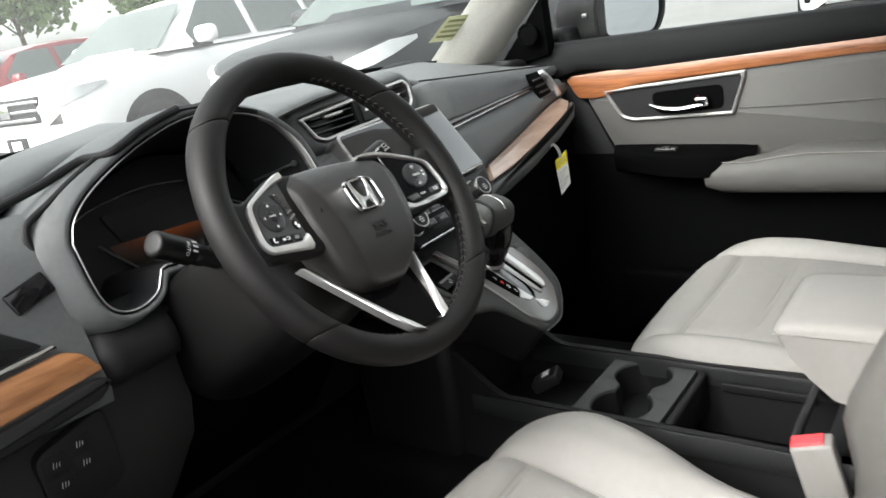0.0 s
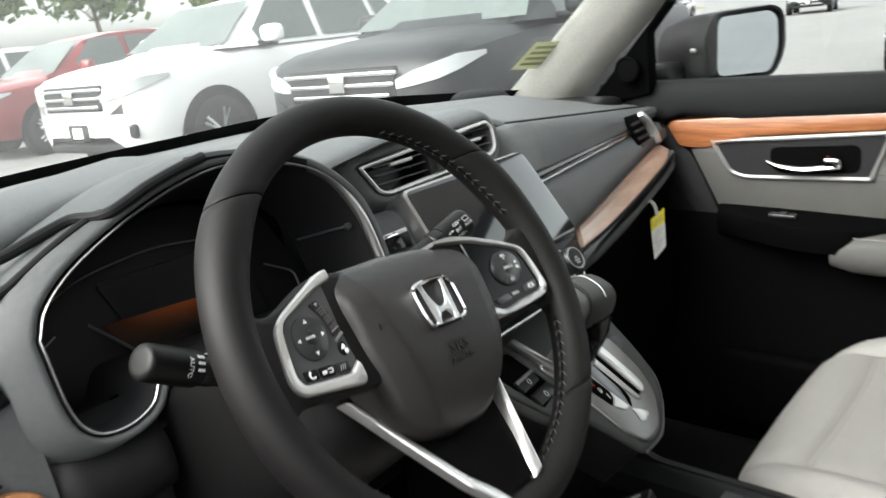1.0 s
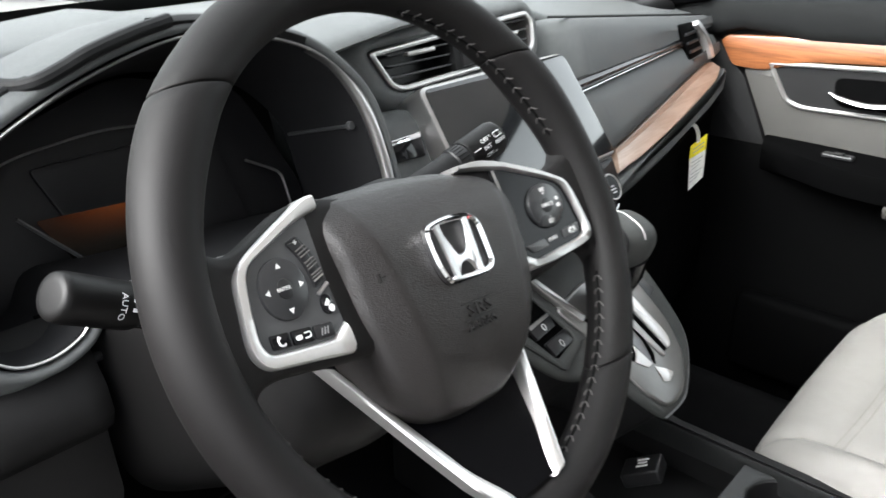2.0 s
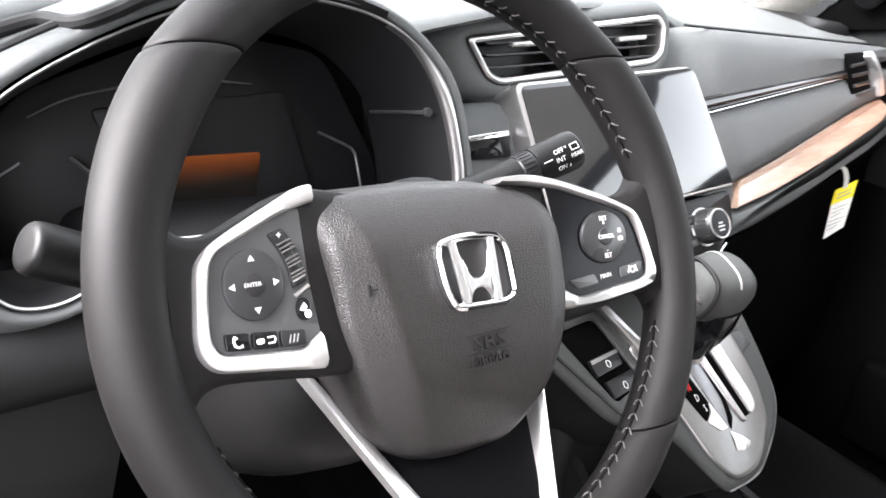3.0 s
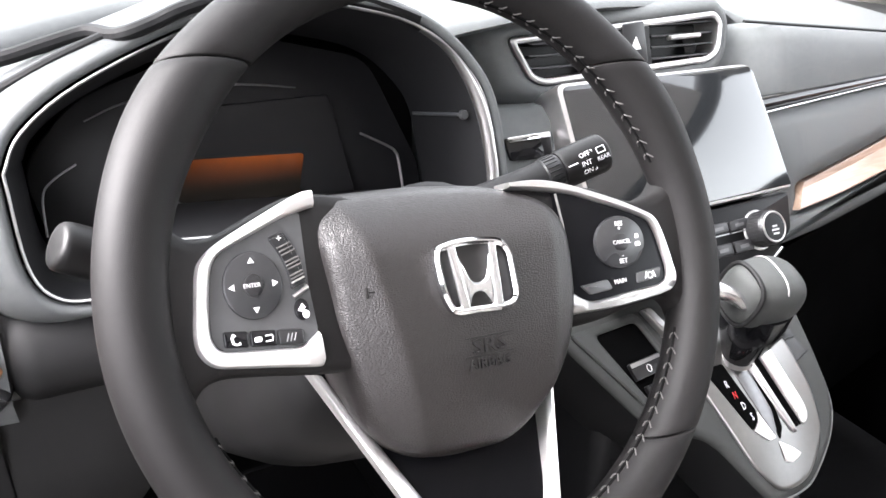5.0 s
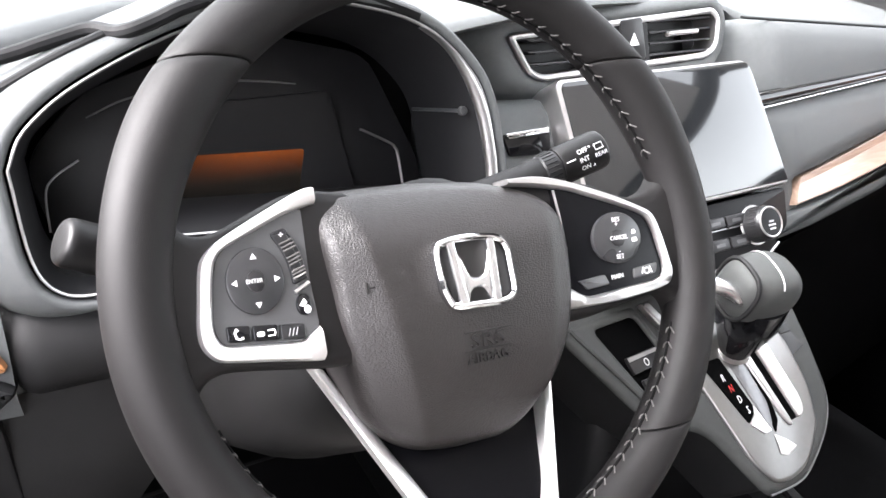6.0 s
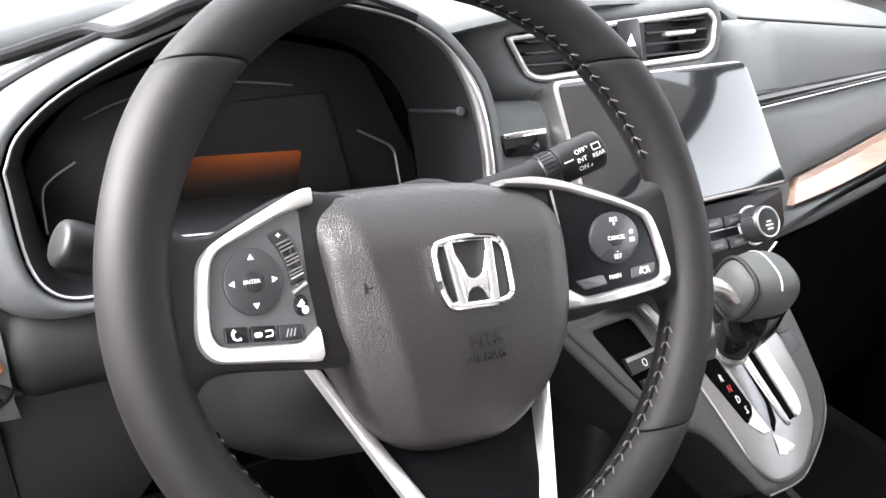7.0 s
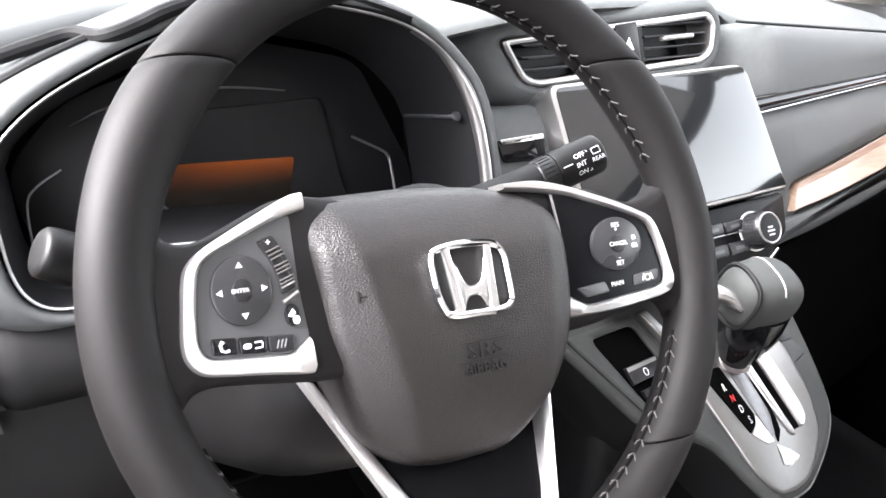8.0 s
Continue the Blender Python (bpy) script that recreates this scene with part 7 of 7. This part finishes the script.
            rows.append([P(x + nx, sy * (y * hw + ny), zc + hh), P(x + nx, sy * (y * hw + ny), zc - hh), P(x + 0.06, sy * (y * hw - 0.08), zc - hh), P(x + 0.06, sy * (y * hw - 0.08), zc + hh)])
        skin(b, rows, True, True, True)
        part("headlight", b, LAMP_GLASS, car, "clear swept-back headlight", sharp=60)
        b = rbox(0.095, sy * hw * 0.70, 0.50, 0.06, 0.34, 0.13, 0.03)
        bmesh.ops.transform(b, matrix=m4, verts=b.verts)
        part("bumper_intake", b, DARK, car)
        b = rbox(0.065, sy * hw * 0.70, 0.555, 0.05, 0.30, 0.03, 0.01)
        bmesh.ops.transform(b, matrix=m4, verts=b.verts)
        part("fog_lamp_trim", b, CHROME, car)
    # grille with bars
    b = rbox(0.03, 0, hood_z - 0.235, 0.08, hw * 1.10, 0.24, 0.03)
    bmesh.ops.transform(b, matrix=m4, verts=b.verts)
    gr = part("grille", b, DARK, car, "dark grille with bright bars")
    for k in range(3):
        b = rbox(-0.015, 0, hood_z - 0.155 - 0.075 * k, 0.03, hw * (1.14 - 0.08 * k), 0.030, 0.01)
        bmesh.ops.transform(b, matrix=m4, verts=b.verts)
        part("grille_bar", b, CHROME, gr)
    b = rbox(-0.035, 0, hood_z - 0.215, 0.02, 0.15, 0.12, 0.02)
    bmesh.ops.transform(b, matrix=m4, verts=b.verts)
    part("maker_badge", b, CHROME, gr, "plain chrome badge")
    b = rbox(0.02, 0, 0.50, 0.06, 0.34, 0.15, 0.01)
    bmesh.ops.transform(b, matrix=m4, verts=b.verts)
    part("number_plate", b, PLASTIC, car, "dark plate holder with a blank plate")
    b = rbox(-0.014, 0, 0.50, 0.01, 0.16, 0.10, 0.005)
    bmesh.ops.transform(b, matrix=m4, verts=b.verts)
    part("blank_plate", b, PAPER, car)
    b = rbox(0.10, 0, 0.345, 0.10, hw * 1.5, 0.10, 0.03)
    bmesh.ops.transform(b, matrix=m4, verts=b.verts)
    part("lower_intake", b, DARK, car)
    # wheels in dark arches
    for x in (0.93, L - 1.0):
        for sy in (-1, 1):
            wm = m4 @ Matrix.Translation((x, sy * (hw - 0.10), 0.36)) @ pose(0, 0, 0, -90 * sy, 0, 0)
            part("wheel_arch", lathe([(0.44, 0.0), (0.44, 0.106), (0.40, 0.108)], wm, 32), DARK, car)
            wh = part("wheel", lathe([(0.355, -0.10), (0.36, 0.06), (0.345, 0.112), (0.27, 0.118), (0.25, 0.110)], wm, 32), TYRE, car, "black tyre on an alloy rim")
            part("rim_disc", lathe([(0.25, 0.09), (0.245, 0.113), (0.22, 0.100), (0.05, 0.108), (0.0, 0.110)], wm, 32), DARK, wh)
            for k in range(5):
                a = 2 * math.pi * k / 5
                for da in (-0.13, 0.13):
                    part("rim_spoke", tube([wm @ Vector((0.04 * math.cos(a), 0.04 * math.sin(a), 0.118)), wm @ Vector((0.235 * math.cos(a + da), 0.235 * math.sin(a + da), 0.116))], 0.018, 6, flat=0.8), ALLOY, wh)
    return car


def tree(x, y, h, seed):
    rnd = random.Random(seed)
    tr = thing("tree", (x, y, 0), "leafy green tree beyond the car park", "tree", "trees behind the car park")
    part("trunk", tube(smooth_line([(x, y, 0), (x + 0.1, y, h * 0.3), (x - 0.1, y + 0.1, h * 0.6), (x, y, h * 0.9)], 4), [0.22 - 0.016 * j for j in range(13)], 8), BARK, tr)
    for k in range(7):
        a, z = rnd.uniform(0, 6.28), h * rnd.uniform(0.3, 0.7)
        part("limb", tube([(x, y, z), (x + math.cos(a) * h * 0.12, y + math.sin(a) * h * 0.12, z + h * 0.10), (x + math.cos(a) * h * 0.25, y + math.sin(a) * h * 0.25, z + h * 0.14)], [0.07, 0.045, 0.02], 6), BARK, tr)
    verts, faces = [], []
    for c in range(60):
        a, e, rr = rnd.uniform(0, 6.28), rnd.uniform(-0.6, 1), rnd.uniform(0.3, 1.0)
        cx_, cy_, cz_ = x + math.cos(a) * rr * h * 0.30, y + math.sin(a) * rr * h * 0.30, h * 0.66 + e * h * 0.30 * math.sqrt(max(0.05, 1 - rr * rr * 0.8))
        for _ in range(55):
            px, py, pz = (rnd.gauss(0, h * 0.055) for _ in range(3))
            s = rnd.uniform(0.14, 0.32)
            d1, d2 = Vector((rnd.gauss(0, 1), rnd.gauss(0, 1), rnd.gauss(0, 1))).normalized() * s, Vector((rnd.gauss(0, 1), rnd.gauss(0, 1), rnd.gauss(0, 1))).normalized() * s
            c0 = Vector((cx_ + px, cy_ + py, cz_ + pz))
            i = len(verts)
            verts += [c0 - d1, c0 + d2, c0 + d1, c0 - d2]
            faces.append((i, i + 1, i + 2, i + 3))
    me = bpy.data.meshes.new("crown")
    me.from_pydata([tuple(v) for v in verts], [], faces)
    me.materials.append(LEAF)
    ob = new("crown", me)
    ob.parent = tr
    ob.matrix_parent_inverse = world_of(tr).inverted()
    tagged(ob, kind="stuff")


# ---------------------------------------------------------------- build
outdoors()
cabin()
windscreen()
dashboard()
steering_wheel()
steering_column()
console()
gear_selector()
seats()
passenger_door()
door_mirror()
hang_tag()
parked_car("parked_suv_white", WHITE_CAR, pose(2.93, 7.67, 0, 0, 0, 4) @ Matrix.Scale(1.1, 4), 4.5, 1.80, 1.68, 1.04, "white SUV with a chrome barred grille, parked outside")
parked_car("parked_suv_black", BLACK_CAR, pose(3.07, 3.82, 0, 0, 0, 3), 4.6, 1.92, 1.78, 1.12, "black SUV with a chrome barred grille, parked outside")
parked_car("parked_suv_red", RED_CAR, pose(3.34, 12.4, 0, 0, 0, 4), 4.6, 1.86, 1.70, 1.02, "dark red SUV parked beyond the white one")
parked_car("parked_suv_pale", WHITE_CAR, pose(3.2, 16.8, 0, 0, 0, 4), 4.6, 1.86, 1.68, 1.0, "pale SUV parked at the far end of the row")
parked_car("parked_car_white", WHITE_CAR, pose(10.6, 1.0, 0, 0, 0, 8), 4.5, 1.80, 1.46, 0.85, "white car parked across the aisle")
parked_car("parked_car_dark", BLACK_CAR, pose(36.0, 10.0, 0, 0, 0, 10), 4.5, 1.80, 1.46, 0.85, "dark car parked far off")
parked_car("parked_car_grey", GREY_CAR, pose(34.0, 16.0, 0, 0, 0, 10), 4.5, 1.80, 1.46, 0.85, "grey car parked far off")
for k, (tx, ty, th) in enumerate(((2, 44, 8), (9, 47, 9), (16, 45, 8), (23, 46, 9), (-5, 46, 8), (31, 44, 8))):
    tree(tx, ty, th, 10 + k)
bank = bmesh.new()
skin(bank, [[Vector((-80 + 10 * i, y, z)) for i in range(17)] for y, z in ((32, 0.01), (36, 0.6), (42, 1.2), (60, 1.6))], False)
lone("grass_bank", bank, GRASS, "green grass bank behind the car park", "grass", kind="structure")
